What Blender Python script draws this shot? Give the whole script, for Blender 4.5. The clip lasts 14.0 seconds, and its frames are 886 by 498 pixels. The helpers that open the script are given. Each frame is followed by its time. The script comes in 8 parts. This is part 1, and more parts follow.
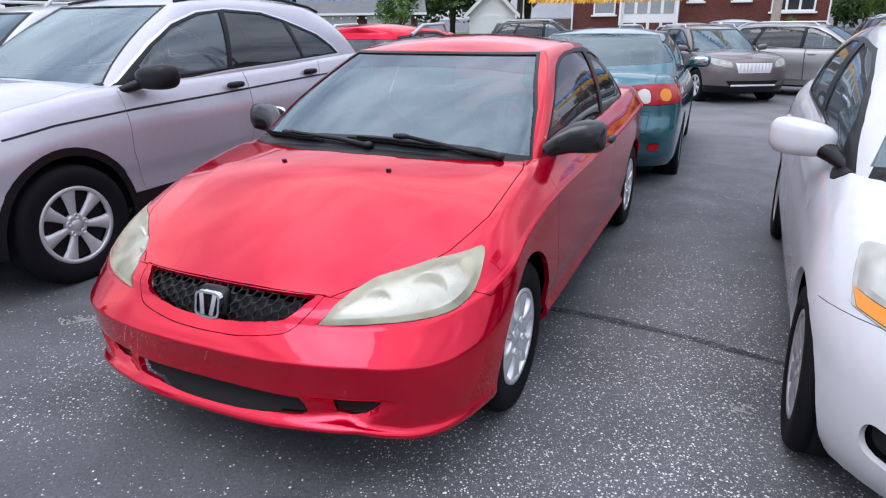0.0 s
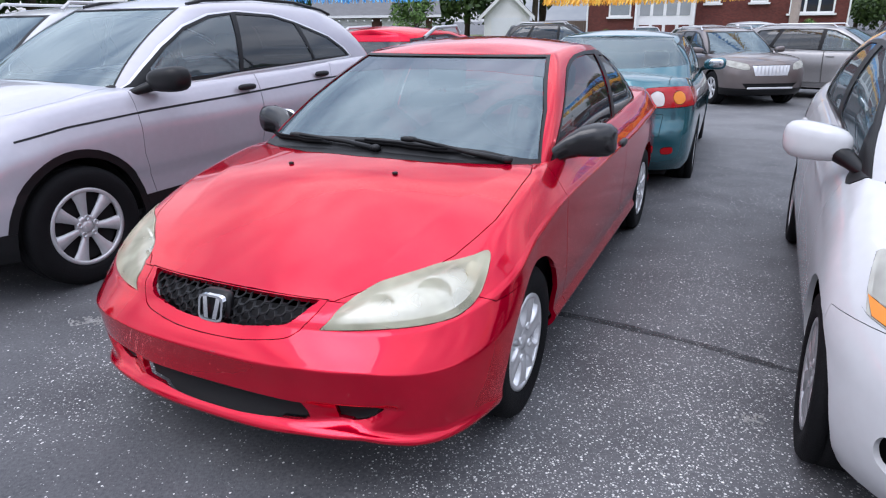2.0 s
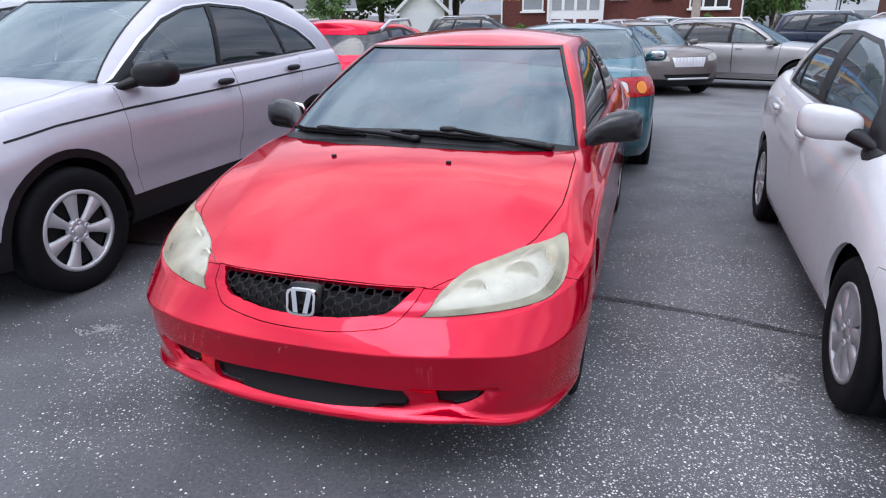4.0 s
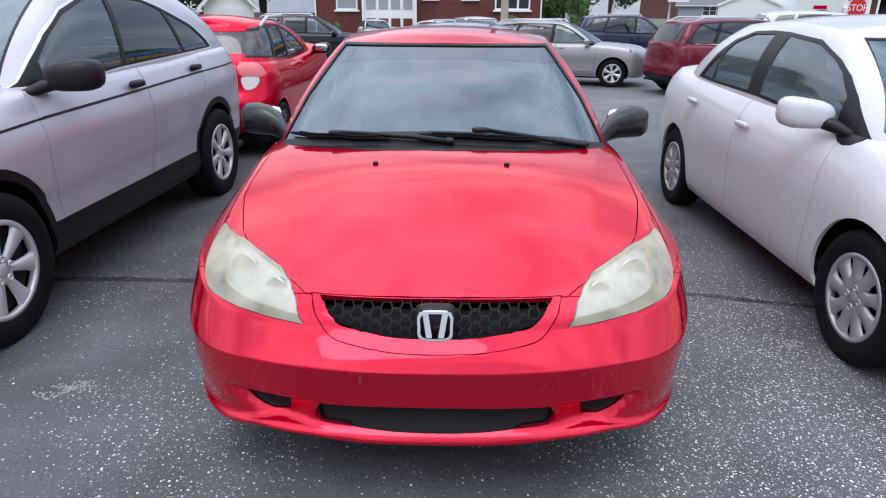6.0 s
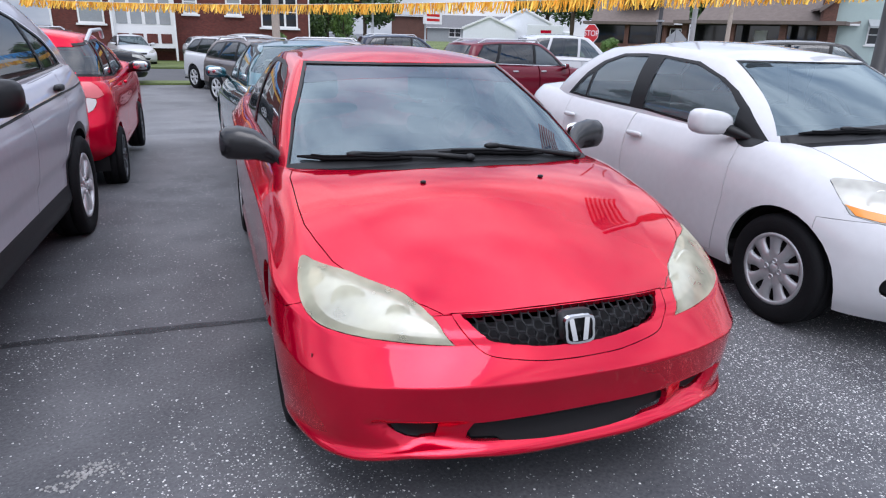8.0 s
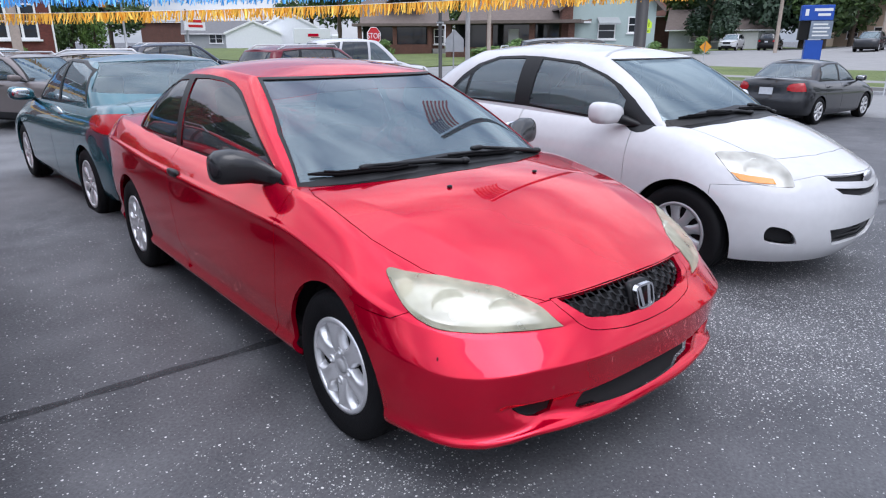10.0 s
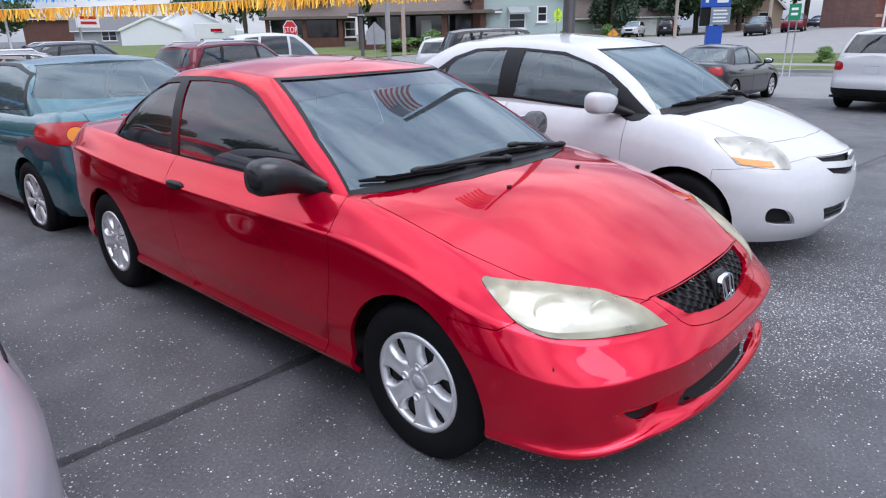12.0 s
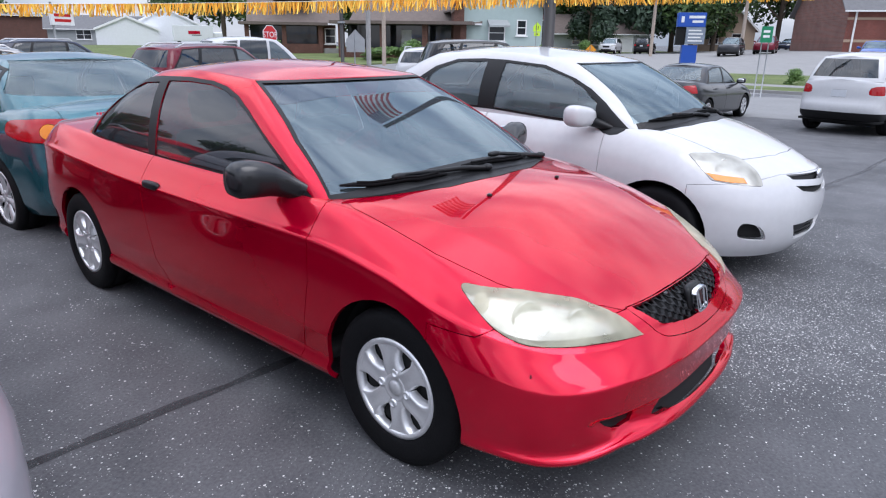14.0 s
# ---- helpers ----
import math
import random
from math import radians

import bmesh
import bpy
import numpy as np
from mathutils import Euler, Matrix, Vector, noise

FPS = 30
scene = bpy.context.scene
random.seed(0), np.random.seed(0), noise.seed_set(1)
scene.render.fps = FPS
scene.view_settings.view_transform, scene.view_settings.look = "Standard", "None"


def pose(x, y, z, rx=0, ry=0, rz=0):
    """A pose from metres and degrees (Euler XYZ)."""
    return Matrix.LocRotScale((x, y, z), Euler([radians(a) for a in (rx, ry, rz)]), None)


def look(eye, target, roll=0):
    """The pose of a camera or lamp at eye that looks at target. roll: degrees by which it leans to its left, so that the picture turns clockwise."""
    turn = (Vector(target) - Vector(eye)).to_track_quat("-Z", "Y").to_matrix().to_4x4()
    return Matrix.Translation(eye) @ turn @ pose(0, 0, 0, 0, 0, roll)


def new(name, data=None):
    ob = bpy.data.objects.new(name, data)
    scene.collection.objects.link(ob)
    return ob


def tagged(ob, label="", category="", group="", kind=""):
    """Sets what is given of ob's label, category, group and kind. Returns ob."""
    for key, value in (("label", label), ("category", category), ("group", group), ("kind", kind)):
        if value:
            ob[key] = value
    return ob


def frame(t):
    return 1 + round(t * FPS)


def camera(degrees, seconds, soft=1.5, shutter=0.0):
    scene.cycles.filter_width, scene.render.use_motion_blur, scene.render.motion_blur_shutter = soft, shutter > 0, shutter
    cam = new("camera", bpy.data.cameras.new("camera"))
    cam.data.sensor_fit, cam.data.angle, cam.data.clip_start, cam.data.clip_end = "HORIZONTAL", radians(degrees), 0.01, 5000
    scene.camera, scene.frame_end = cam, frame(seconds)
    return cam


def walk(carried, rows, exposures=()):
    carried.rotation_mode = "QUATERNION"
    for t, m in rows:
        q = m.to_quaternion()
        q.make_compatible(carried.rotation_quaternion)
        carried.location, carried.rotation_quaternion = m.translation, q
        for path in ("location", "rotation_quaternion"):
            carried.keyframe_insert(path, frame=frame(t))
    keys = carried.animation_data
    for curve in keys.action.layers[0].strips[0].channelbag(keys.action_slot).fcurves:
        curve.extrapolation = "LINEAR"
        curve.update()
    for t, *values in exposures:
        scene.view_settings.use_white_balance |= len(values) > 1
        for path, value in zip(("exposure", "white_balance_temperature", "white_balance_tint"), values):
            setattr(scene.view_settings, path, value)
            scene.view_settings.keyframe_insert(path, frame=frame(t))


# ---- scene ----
cam = camera(69.0, 14.0, soft=1.15)
METRES, EYE, TILT, LEAN, TURN = 4.287, 1.4665, 1.67, -0.17, 0.0
ROWS = [
    (0.0, 0.0, 0.0, 0.0, -0.31, -21.4, 0.78),
    (0.5, -0.0008, 0.0014, -0.0002, 0.09, -21.34, 0.92),
    (1.0, -0.0004, 0.0026, -0.0015, 0.59, -21.26, 1.0),
    (1.5, 0.0034, 0.006, -0.0017, 1.02, -21.2, 0.97),
    (2.0, 0.0066, 0.0061, -0.0005, 0.95, -21.19, 0.89),
    (2.5, 0.0069, 0.0133, -0.0033, 0.19, -21.27, 0.76),
    (3.0, -0.0212, 0.0076, -0.0024, -1.46, -21.37, 0.69),
    (3.5, -0.0707, -0.0023, -0.0015, -3.82, -21.56, 0.61),
    (6.0, -0.3273, 0.0877, -0.0058, -23.43, -21.78, -0.89),
    (6.5, -0.3794, 0.1317, -0.0086, -28.46, -21.37, -1.76),
    (7.0, -0.434, 0.1549, -0.0098, -33.5, -20.87, -2.31),
    (7.5, -0.4947, 0.1711, -0.0044, -38.69, -20.28, -2.63),
    (8.0, -0.5398, 0.2167, -0.0112, -44.09, -19.66, -2.62),
    (8.5, -0.5801, 0.2611, -0.0088, -49.61, -19.11, -2.51),
    (9.0, -0.6344, 0.2879, -0.0077, -55.05, -18.71, -2.39),
    (11.5, -0.7164, 0.5036, -0.0107, -71.4, -19.42, -0.13),
    (12.0, -0.7201, 0.5105, -0.0095, -72.0, -19.29, -0.39),
    (12.5, -0.7241, 0.5121, -0.0098, -72.43, -19.0, -0.95),
    (13.0, -0.7247, 0.5133, -0.0106, -72.85, -18.72, -1.61),
    (13.5, -0.7247, 0.5135, -0.0112, -73.32, -18.5, -2.08),
    (14.0, -0.7235, 0.5134, -0.0114, -73.68, -18.4, -2.29),
]
walk(cam, [(t, pose(0, 0, EYE, TILT, LEAN, TURN) @ pose(METRES * x, METRES * y, METRES * z, 90 + pitch, roll, yaw)) for t, x, y, z, yaw, pitch, roll in ROWS], [(0, 0.85, 6100, 15), (14, 0.85, 6100, 15)])

# ---------------------------------------------------------------- light
world = bpy.data.worlds.new("overcast")
scene.world = world
world.use_nodes = True
wn, wl = world.node_tree.nodes, world.node_tree.links
sky = wn.new("ShaderNodeTexSky")
sky.sky_type, sky.sun_disc = "NISHITA", False
sky.sun_elevation, sky.sun_rotation = radians(59), radians(218)
cloud_map = wn.new("ShaderNodeTexCoord")
cloud_scale = wn.new("ShaderNodeMapping")
cloud_scale.inputs["Scale"].default_value = (1.0, 1.0, 2.6)
cloud_noise = wn.new("ShaderNodeTexNoise")
cloud_noise.inputs["Scale"].default_value = 2.4
cloud_noise.inputs["Detail"].default_value = 6
cloud_noise.inputs["Roughness"].default_value = 0.55
cloud_ramp = wn.new("ShaderNodeValToRGB")
cloud_ramp.color_ramp.elements[0].position, cloud_ramp.color_ramp.elements[1].position = 0.36, 0.66
cloud_ramp.color_ramp.elements[0].color = (3.4, 4.1, 5.2, 1)
cloud_ramp.color_ramp.elements[1].color = (11.2, 11.4, 11.7, 1)
cloud_mix = wn.new("ShaderNodeMix")
cloud_mix.data_type = "RGBA"
cloud_mix.inputs[0].default_value = 0.85
wl.new(cloud_map.outputs["Generated"], cloud_scale.inputs[0])
wl.new(cloud_scale.outputs[0], cloud_noise.inputs["Vector"])
wl.new(cloud_noise.outputs["Fac"], cloud_ramp.inputs[0])
wl.new(sky.outputs[0], cloud_mix.inputs[6])
wl.new(cloud_ramp.outputs[0], cloud_mix.inputs[7])
# an overcast sky is about three times as bright overhead as at the skyline
split_dir, height, shade = wn.new("ShaderNodeSeparateXYZ"), wn.new("ShaderNodeMapRange"), wn.new("ShaderNodeVectorMath")
height.inputs[1].default_value, height.inputs[2].default_value = 0.0, 1.0
height.inputs[3].default_value, height.inputs[4].default_value = 0.50, 1.60
shade.operation = "SCALE"
wl.new(cloud_map.outputs["Generated"], split_dir.inputs[0])
wl.new(split_dir.outputs[2], height.inputs[0])
wl.new(cloud_mix.outputs[2], shade.inputs[0])
wl.new(height.outputs[0], shade.inputs["Scale"])
wl.new(shade.outputs[0], wn["Background"].inputs[0])
wn["Background"].inputs[1].default_value = 0.1

sun = new("sun", bpy.data.lights.new("sun", "SUN"))
sun.data.energy, sun.data.angle, sun.data.color = 0.7, radians(40), (1.0, 0.97, 0.93)
sun.matrix_world = look((-11, -14, 30), (0, 0, 0))

# ---------------------------------------------------------------- materials
def material(name):
    m = bpy.data.materials.new(name)
    m.use_nodes = True
    return m, m.node_tree.nodes, m.node_tree.links, m.node_tree.nodes["Principled BSDF"]


def tint(c, k):
    return (c[0] * k, c[1] * k, c[2] * k, 1)


def surface(name, colour, rough=0.6, metal=0.0, grain=0.0, scale=8.0, bump=0.0, coat=0.0, coat_rough=0.04, spec=0.5, fine=0.0, per_piece=0.0):
    """A plain surface with variation at two scales, and relief."""
    m, n, l, b = material(name)
    b.inputs["Base Color"].default_value = (*colour, 1)
    b.inputs["Roughness"].default_value, b.inputs["Metallic"].default_value = rough, metal
    b.inputs["Coat Weight"].default_value, b.inputs["Coat Roughness"].default_value = coat, coat_rough
    b.inputs["Specular IOR Level"].default_value = spec
    if grain or bump or per_piece:
        at = n.new("ShaderNodeTexCoord")
        big, small = n.new("ShaderNodeTexNoise"), n.new("ShaderNodeTexNoise")
        big.inputs["Scale"].default_value, big.inputs["Detail"].default_value = scale, 5
        small.inputs["Scale"].default_value, small.inputs["Detail"].default_value = scale * 9, 4
        l.new(at.outputs["Object"], big.inputs["Vector"])
        l.new(at.outputs["Object"], small.inputs["Vector"])
        add = n.new("ShaderNodeMath")
        add.operation = "ADD"
        l.new(big.outputs["Fac"], add.inputs[0])
        l.new(small.outputs["Fac"], add.inputs[1])
        last = add.outputs[0]
        if per_piece:
            info, mul, more = n.new("ShaderNodeObjectInfo"), n.new("ShaderNodeMath"), n.new("ShaderNodeMath")
            mul.operation, more.operation = "MULTIPLY_ADD", "ADD"
            mul.inputs[1].default_value, mul.inputs[2].default_value = per_piece, -per_piece / 2
            l.new(info.outputs["Random"], mul.inputs[0])
            l.new(mul.outputs[0], more.inputs[0])
            l.new(last, more.inputs[1])
            last = more.outputs[0]
        ramp = n.new("ShaderNodeValToRGB")
        ramp.color_ramp.elements[0].position, ramp.color_ramp.elements[1].position = 0.3, 0.75
        scaled = n.new("ShaderNodeMath")
        scaled.operation = "MULTIPLY"
        scaled.inputs[1].default_value = 0.5
        l.new(last, scaled.inputs[0])
        l.new(scaled.outputs[0], ramp.inputs[0])
        ramp.color_ramp.elements[0].color = tint(colour, 1 - grain)
        ramp.color_ramp.elements[1].color = tint(colour, 1 + grain)
        l.new(ramp.outputs[0], b.inputs["Base Color"])
        if bump:
            bp = n.new("ShaderNodeBump")
            bp.inputs["Strength"].default_value, bp.inputs["Distance"].default_value = bump, 0.01
            l.new(small.outputs["Fac"], bp.inputs["Height"])
            l.new(bp.outputs[0], b.inputs["Normal"])
    return m


def car_paint(name, colour, flake=0.0, rough=0.35, coat=1.0, edge=(1.0, 1.0, 1.0), ior=1.42, coat_rough=0.02):
    m = surface(name, colour, rough=rough, metal=flake, grain=0.05, scale=2.5, coat=coat, coat_rough=coat_rough, spec=0.05)
    m.node_tree.nodes["Principled BSDF"].inputs["Coat IOR"].default_value = ior
    m.node_tree.nodes["Principled BSDF"].inputs["Specular Tint"].default_value = (*edge, 1)
    return m


def window_glass(name, tone, clear, gloss=(1.0, 1.0, 1.0), ior=1.75, haze_dust=0.0):
    """Tinted pane: the cabin shows through it, the sky is mirrored in it."""
    m, n, l, b = material(name)
    n.remove(b)
    see, shine, mix, edge = n.new("ShaderNodeBsdfTransparent"), n.new("ShaderNodeBsdfGlossy"), n.new("ShaderNodeMixShader"), n.new("ShaderNodeFresnel")
    see.inputs[0].default_value = (tone[0] * clear, tone[1] * clear, tone[2] * clear, 1)
    shine.inputs["Roughness"].default_value = 0.02
    shine.inputs["Color"].default_value = (*gloss, 1)
    edge.inputs["IOR"].default_value = ior
    l.new(edge.outputs[0], mix.inputs[0])
    l.new(see.outputs[0], mix.inputs[1])
    l.new(shine.outputs[0], mix.inputs[2])
    # bluish diffuse film: the sky's pale sheen put into the pane's colour, with slight dust
    film, over = n.new("ShaderNodeBsdfDiffuse"), n.new("ShaderNodeMixShader")
    film.inputs[0].default_value = (0.52, 0.63, 0.70, 1)
    over.inputs[0].default_value = haze_dust
    l.new(mix.outputs[0], over.inputs[1])
    l.new(film.outputs[0], over.inputs[2])
    l.new(over.outputs[0], n["Material Output"].inputs[0])
    return m


def lens_plastic(name, colour, clear, rough=0.12, coat=0.25):
    m, n, l, b = material(name)
    b.inputs["Base Color"].default_value = (*colour, 1)
    b.inputs["Roughness"].default_value = rough
    b.inputs["Coat Weight"].default_value = coat
    see, mix = n.new("ShaderNodeBsdfTransparent"), n.new("ShaderNodeMixShader")
    cloud, at, ramp = n.new("ShaderNodeTexNoise"), n.new("ShaderNodeTexCoord"), n.new("ShaderNodeMapRange")
    cloud.inputs["Scale"].default_value = 9
    ramp.inputs[1].default_value, ramp.inputs[2].default_value = 0.3, 0.7
    ramp.inputs[3].default_value, ramp.inputs[4].default_value = clear * 0.7, clear * 1.2
    l.new(at.outputs["Object"], cloud.inputs["Vector"])
    l.new(cloud.outputs["Fac"], ramp.inputs[0])
    l.new(ramp.outputs[0], mix.inputs[0])
    l.new(b.outputs[0], mix.inputs[1])
    l.new(see.outputs[0], mix.inputs[2])
    l.new(mix.outputs[0], n["Material Output"].inputs[0])
    return m


def asphalt():
    m, n, l, b = material("asphalt")
    at = n.new("ShaderNodeTexCoord")

    def noisy(scale, detail):
        node = n.new("ShaderNodeTexNoise")
        node.inputs["Scale"].default_value, node.inputs["Detail"].default_value = scale, detail
        l.new(at.outputs["Object"], node.inputs["Vector"])
        return node.outputs["Fac"]

    def sums(op, a, c):
        node = n.new("ShaderNodeMath")
        node.operation = op
        for k, v in enumerate((a, c)):
            if isinstance(v, (int, float)):
                node.inputs[k].default_value = v
            else:
                l.new(v, node.inputs[k])
        return node.outputs[0]

    def span(v, a, c, lo, hi):
        node = n.new("ShaderNodeMapRange")
        for k, x in enumerate((a, c, lo, hi)):
            node.inputs[k + 1].default_value = x
        l.new(v, node.inputs[0])
        return node.outputs[0]

    # dark sealed tar with paler worn patches
    tone = n.new("ShaderNodeValToRGB")
    tone.color_ramp.elements[0].position, tone.color_ramp.elements[1].position = 0.36, 0.68
    tone.color_ramp.elements[0].color, tone.color_ramp.elements[1].color = (0.044, 0.045, 0.050, 1), (0.158, 0.158, 0.166, 1)
    mixed = sums("MULTIPLY", sums("ADD", sums("ADD", noisy(0.33, 6), noisy(2.4, 7)), noisy(70, 3)), 0.3333)
    l.new(mixed, tone.inputs[0])
    # the seal is worn through in front of and between the parked cars
    wear = sums("MULTIPLY", noisy(0.9, 6), 0.66)
    for spot, reach, much in (((0.80, 1.65, 0), 1.5, 0.42), ((-1.6, 2.4, 0), 0.8, 0.15), ((1.2, 3.0, 0), 1.3, 0.14), ((2.4, 0.6, 0), 1.6, 0.16)):
        far = n.new("ShaderNodeVectorMath")
        far.operation = "DISTANCE"
        far.inputs[1].default_value = spot
        l.new(at.outputs["Object"], far.inputs[0])
        wear = sums("ADD", wear, span(far.outputs["Value"], 0.2, reach, much, 0.0))
    last = tone.outputs[0]
    # paler asphalt at the lot's back: grazing sky sheen put into its colour, with worn pale streaks
    far = n.new("ShaderNodeVectorMath")
    far.operation = "DISTANCE"
    far.inputs[1].default_value = (4.0, 17.0, 0)
    l.new(at.outputs["Object"], far.inputs[0])
    worn_sheen = sums("MULTIPLY", span(far.outputs["Value"], 6.5, 10.5, 1.0, 0.0), span(noisy(0.8, 5), 0.35, 0.62, 0.25, 1.0))
    sheen_mix = n.new("ShaderNodeMix")
    sheen_mix.data_type = "RGBA"
    sheen_mix.inputs[7].default_value = (0.175, 0.175, 0.18, 1)
    l.new(worn_sheen, sheen_mix.inputs[0])
    l.new(last, sheen_mix.inputs[6])
    last = sheen_mix.outputs[2]
    height = noisy(140, 3)
    # bare pale stones of two sizes, thicker where the seal has worn
    for scale, radius, few, many, level in ((58, 0.21, 0.05, 0.58, 1.0), (100, 0.28, 0.05, 0.8, 1.0), (190, 0.36, 0.06, 0.6, 0.5)):
        stones = n.new("ShaderNodeTexVoronoi")
        stones.inputs["Scale"].default_value = scale
        l.new(at.outputs["Object"], stones.inputs["Vector"])
        split = n.new("ShaderNodeSeparateColor")
        l.new(stones.outputs["Color"], split.inputs[0])
        near = sums("LESS_THAN", stones.outputs["Distance"], sums("MULTIPLY", split.outputs[2], radius * 1.4))
        pick = sums("LESS_THAN", split.outputs[0], span(wear, 0.36, 0.72, few, many))
        both = sums("MULTIPLY", near, pick)
        amount = sums("MULTIPLY", both, span(split.outputs[1], 0, 1, 0.3 * level, level))
        over = n.new("ShaderNodeMix")
        over.data_type = "RGBA"
        over.inputs[7].default_value = (0.85, 0.84, 0.81, 1)
        l.new(amount, over.inputs[0])
        l.new(last, over.inputs[6])
        last = over.outputs[2]
        height = sums("ADD", height, both)
    l.new(last, b.inputs["Base Color"])
    b.inputs["Roughness"].default_value = 0.65
    b.inputs["Specular IOR Level"].default_value = 0.35
    bp = n.new("ShaderNodeBump")
    bp.inputs["Strength"].default_value, bp.inputs["Distance"].default_value = 0.7, 0.004
    l.new(height, bp.inputs["Height"])
    l.new(bp.outputs[0], b.inputs["Normal"])
    return m


ASPHALT = asphalt()
RED = car_paint("red_paint", (0.64, 0.0004, 0.028), flake=0.62, rough=0.16, coat=1.0, edge=(1.0, 0.12, 0.20), ior=1.45, coat_rough=0.025)
SILVER = car_paint("lilac_silver_paint", (0.48, 0.465, 0.51), flake=0.3)
WHITE = car_paint("white_paint", (0.57, 0.57, 0.58))
TEAL = car_paint("teal_paint", (0.028, 0.125, 0.155), flake=0.5, rough=0.25, ior=1.7)
MAROON = car_paint("maroon_paint", (0.14, 0.008, 0.02))
BLACK = car_paint("black_paint", (0.012, 0.012, 0.014))
GREY = car_paint("grey_paint", (0.036, 0.037, 0.041), flake=0.4)
BROWN = car_paint("mocha_paint", (0.17, 0.145, 0.14), flake=0.5)
PEWTER = car_paint("pewter_paint", (0.33, 0.32, 0.32), flake=0.5)
NAVY = car_paint("navy_paint", (0.012, 0.018, 0.04))
BLUE = car_paint("blue_paint", (0.02, 0.08, 0.35))
TRIM = surface("black_trim", (0.009, 0.009, 0.010), rough=0.40, grain=0.15, scale=12, bump=0.03, spec=0.3)
RUBBER = surface("tyre_rubber", (0.007, 0.007, 0.008), rough=0.75, grain=0.25, scale=14, bump=0.25, spec=0.15)
DARK = surface("dark_void", (0.006, 0.006, 0.007), rough=0.9, grain=0.2, scale=5)
ALLOY = surface("alloy_silver", (0.60, 0.60, 0.61), rough=0.35, metal=0.4, grain=0.08, scale=10)
HUBCAP = surface("painted_hubcap", (0.78, 0.78, 0.79), rough=0.3, metal=0.55, grain=0.06, scale=14, coat=0.4)
CHIPPED = surface("chipped_paint", (0.10, 0.008, 0.014), rough=0.7, grain=0.3, scale=40)
DULLCAP = surface("dull_silver_hubcap", (0.42, 0.42, 0.43), rough=0.35, metal=0.5, grain=0.08, scale=14)
GLOSSBLACK = surface("satin_black_mirror_shell", (0.010, 0.010, 0.011), rough=0.22, grain=0.1, scale=10, spec=0.6)
CHROME = surface("chrome", (0.75, 0.75, 0.77), rough=0.08, metal=1.0)
LINER = surface("headliner_cloth", (0.25, 0.25, 0.27), rough=0.95, grain=0.12, scale=20)
CLOTH = surface("seat_cloth", (0.10, 0.105, 0.115), rough=0.95, grain=0.2, scale=25)
PALE_CLOTH = surface("pale_seat_cloth", (0.42, 0.41, 0.38), rough=0.95, grain=0.12, scale=25)
WSCREEN = window_glass("windscreen_glass", (0.86, 0.95, 0.95), 0.24, gloss=(0.76, 0.93, 1.0), ior=2.15, haze_dust=0.05)
PALESCREEN = window_glass("pale_windscreen_glass", (0.84, 0.96, 0.95), 0.62, gloss=(0.84, 0.98, 1.0), ior=2.3, haze_dust=0.10)
SHADEGLASS = window_glass("shade_band_glass", (0.62, 0.72, 0.85), 0.18, gloss=(0.80, 0.90, 1.0), ior=2.0, haze_dust=0.03)
REARGLASS = window_glass("rear_glass", (0.85, 0.94, 0.95), 0.50, haze_dust=0.05)
CLEARGLASS = window_glass("clear_rear_glass", (0.86, 0.97, 0.96), 0.78, gloss=(0.85, 0.97, 1.0), ior=1.7, haze_dust=0.08)
TINTED = window_glass("tinted_glass", (0.8, 0.9, 0.95), 0.16, haze_dust=0.02)
SIDEGLASS = window_glass("side_glass", (0.82, 0.92, 0.93), 0.6, gloss=(0.9, 0.98, 1.0), ior=1.95, haze_dust=0.09)
HAZED = lens_plastic("hazed_headlight_lens", (0.60, 0.58, 0.42), 0.55, rough=0.3)
CLEARLENS = lens_plastic("headlight_lens", (0.66, 0.65, 0.58), 0.48)
TAIL = lens_plastic("tail_lens_red", (0.40, 0.004, 0.008), 0.06)
HAZED_AMBER = lens_plastic("hazed_amber_lens", (0.75, 0.63, 0.45), 0.3)
AMBER = lens_plastic("amber_lens", (0.80, 0.25, 0.012), 0.06)
CLEARTAIL = lens_plastic("white_lens", (0.75, 0.72, 0.70), 0.1)

from mathutils.bvhtree import BVHTree
# ---------------------------------------------------------------- tools for shapes
def drop(x, y):
    """The middle of the lot is a flat rise; the ground falls away gently all round it, and climbs again past the street."""
    u = min(max((math.hypot(x + 0.5, y - 2.5) - 4.0) / 11.0, 0.0), 1.0)
    climb = 0.9 * min(max((x - 26) / 40, 0.0), 1.0) + 0.6 * min(max((-y - 3) / 12, 0.0), 1.0) * min(max((x - 30) / 16, 0.0), 1.0)
    return climb - 0.42 * u * u * (3 - 2 * u)



def part(name, bm, mat, parent, label="", smooth=True):
    """Links a bmesh as one mesh object under a thing or part."""
    me = bpy.data.meshes.new(name)
    kept, rim = bm.verts.layers.float_vector.get("kept"), bm.faces.layers.int.get("rim")
    normals = None
    if kept and smooth:
        bm.faces.index_update()
        normals = [(0, 0, 0) if f[rim] else tuple(loop.vert[kept]) for f in bm.faces for loop in f.loops]
    bm.to_mesh(me)
    bm.free()
    if smooth:
        me.shade_smooth()
    if normals:
        me.normals_split_custom_set(normals)
    me.materials.append(mat)
    ob = new(name, me)
    ob.parent = parent
    return tagged(ob, label)


def share(name, me, parent, m=None, label=""):
    ob = new(name, me)
    ob.parent = parent
    if m is not None:
        ob.matrix_basis = m
    return tagged(ob, label)


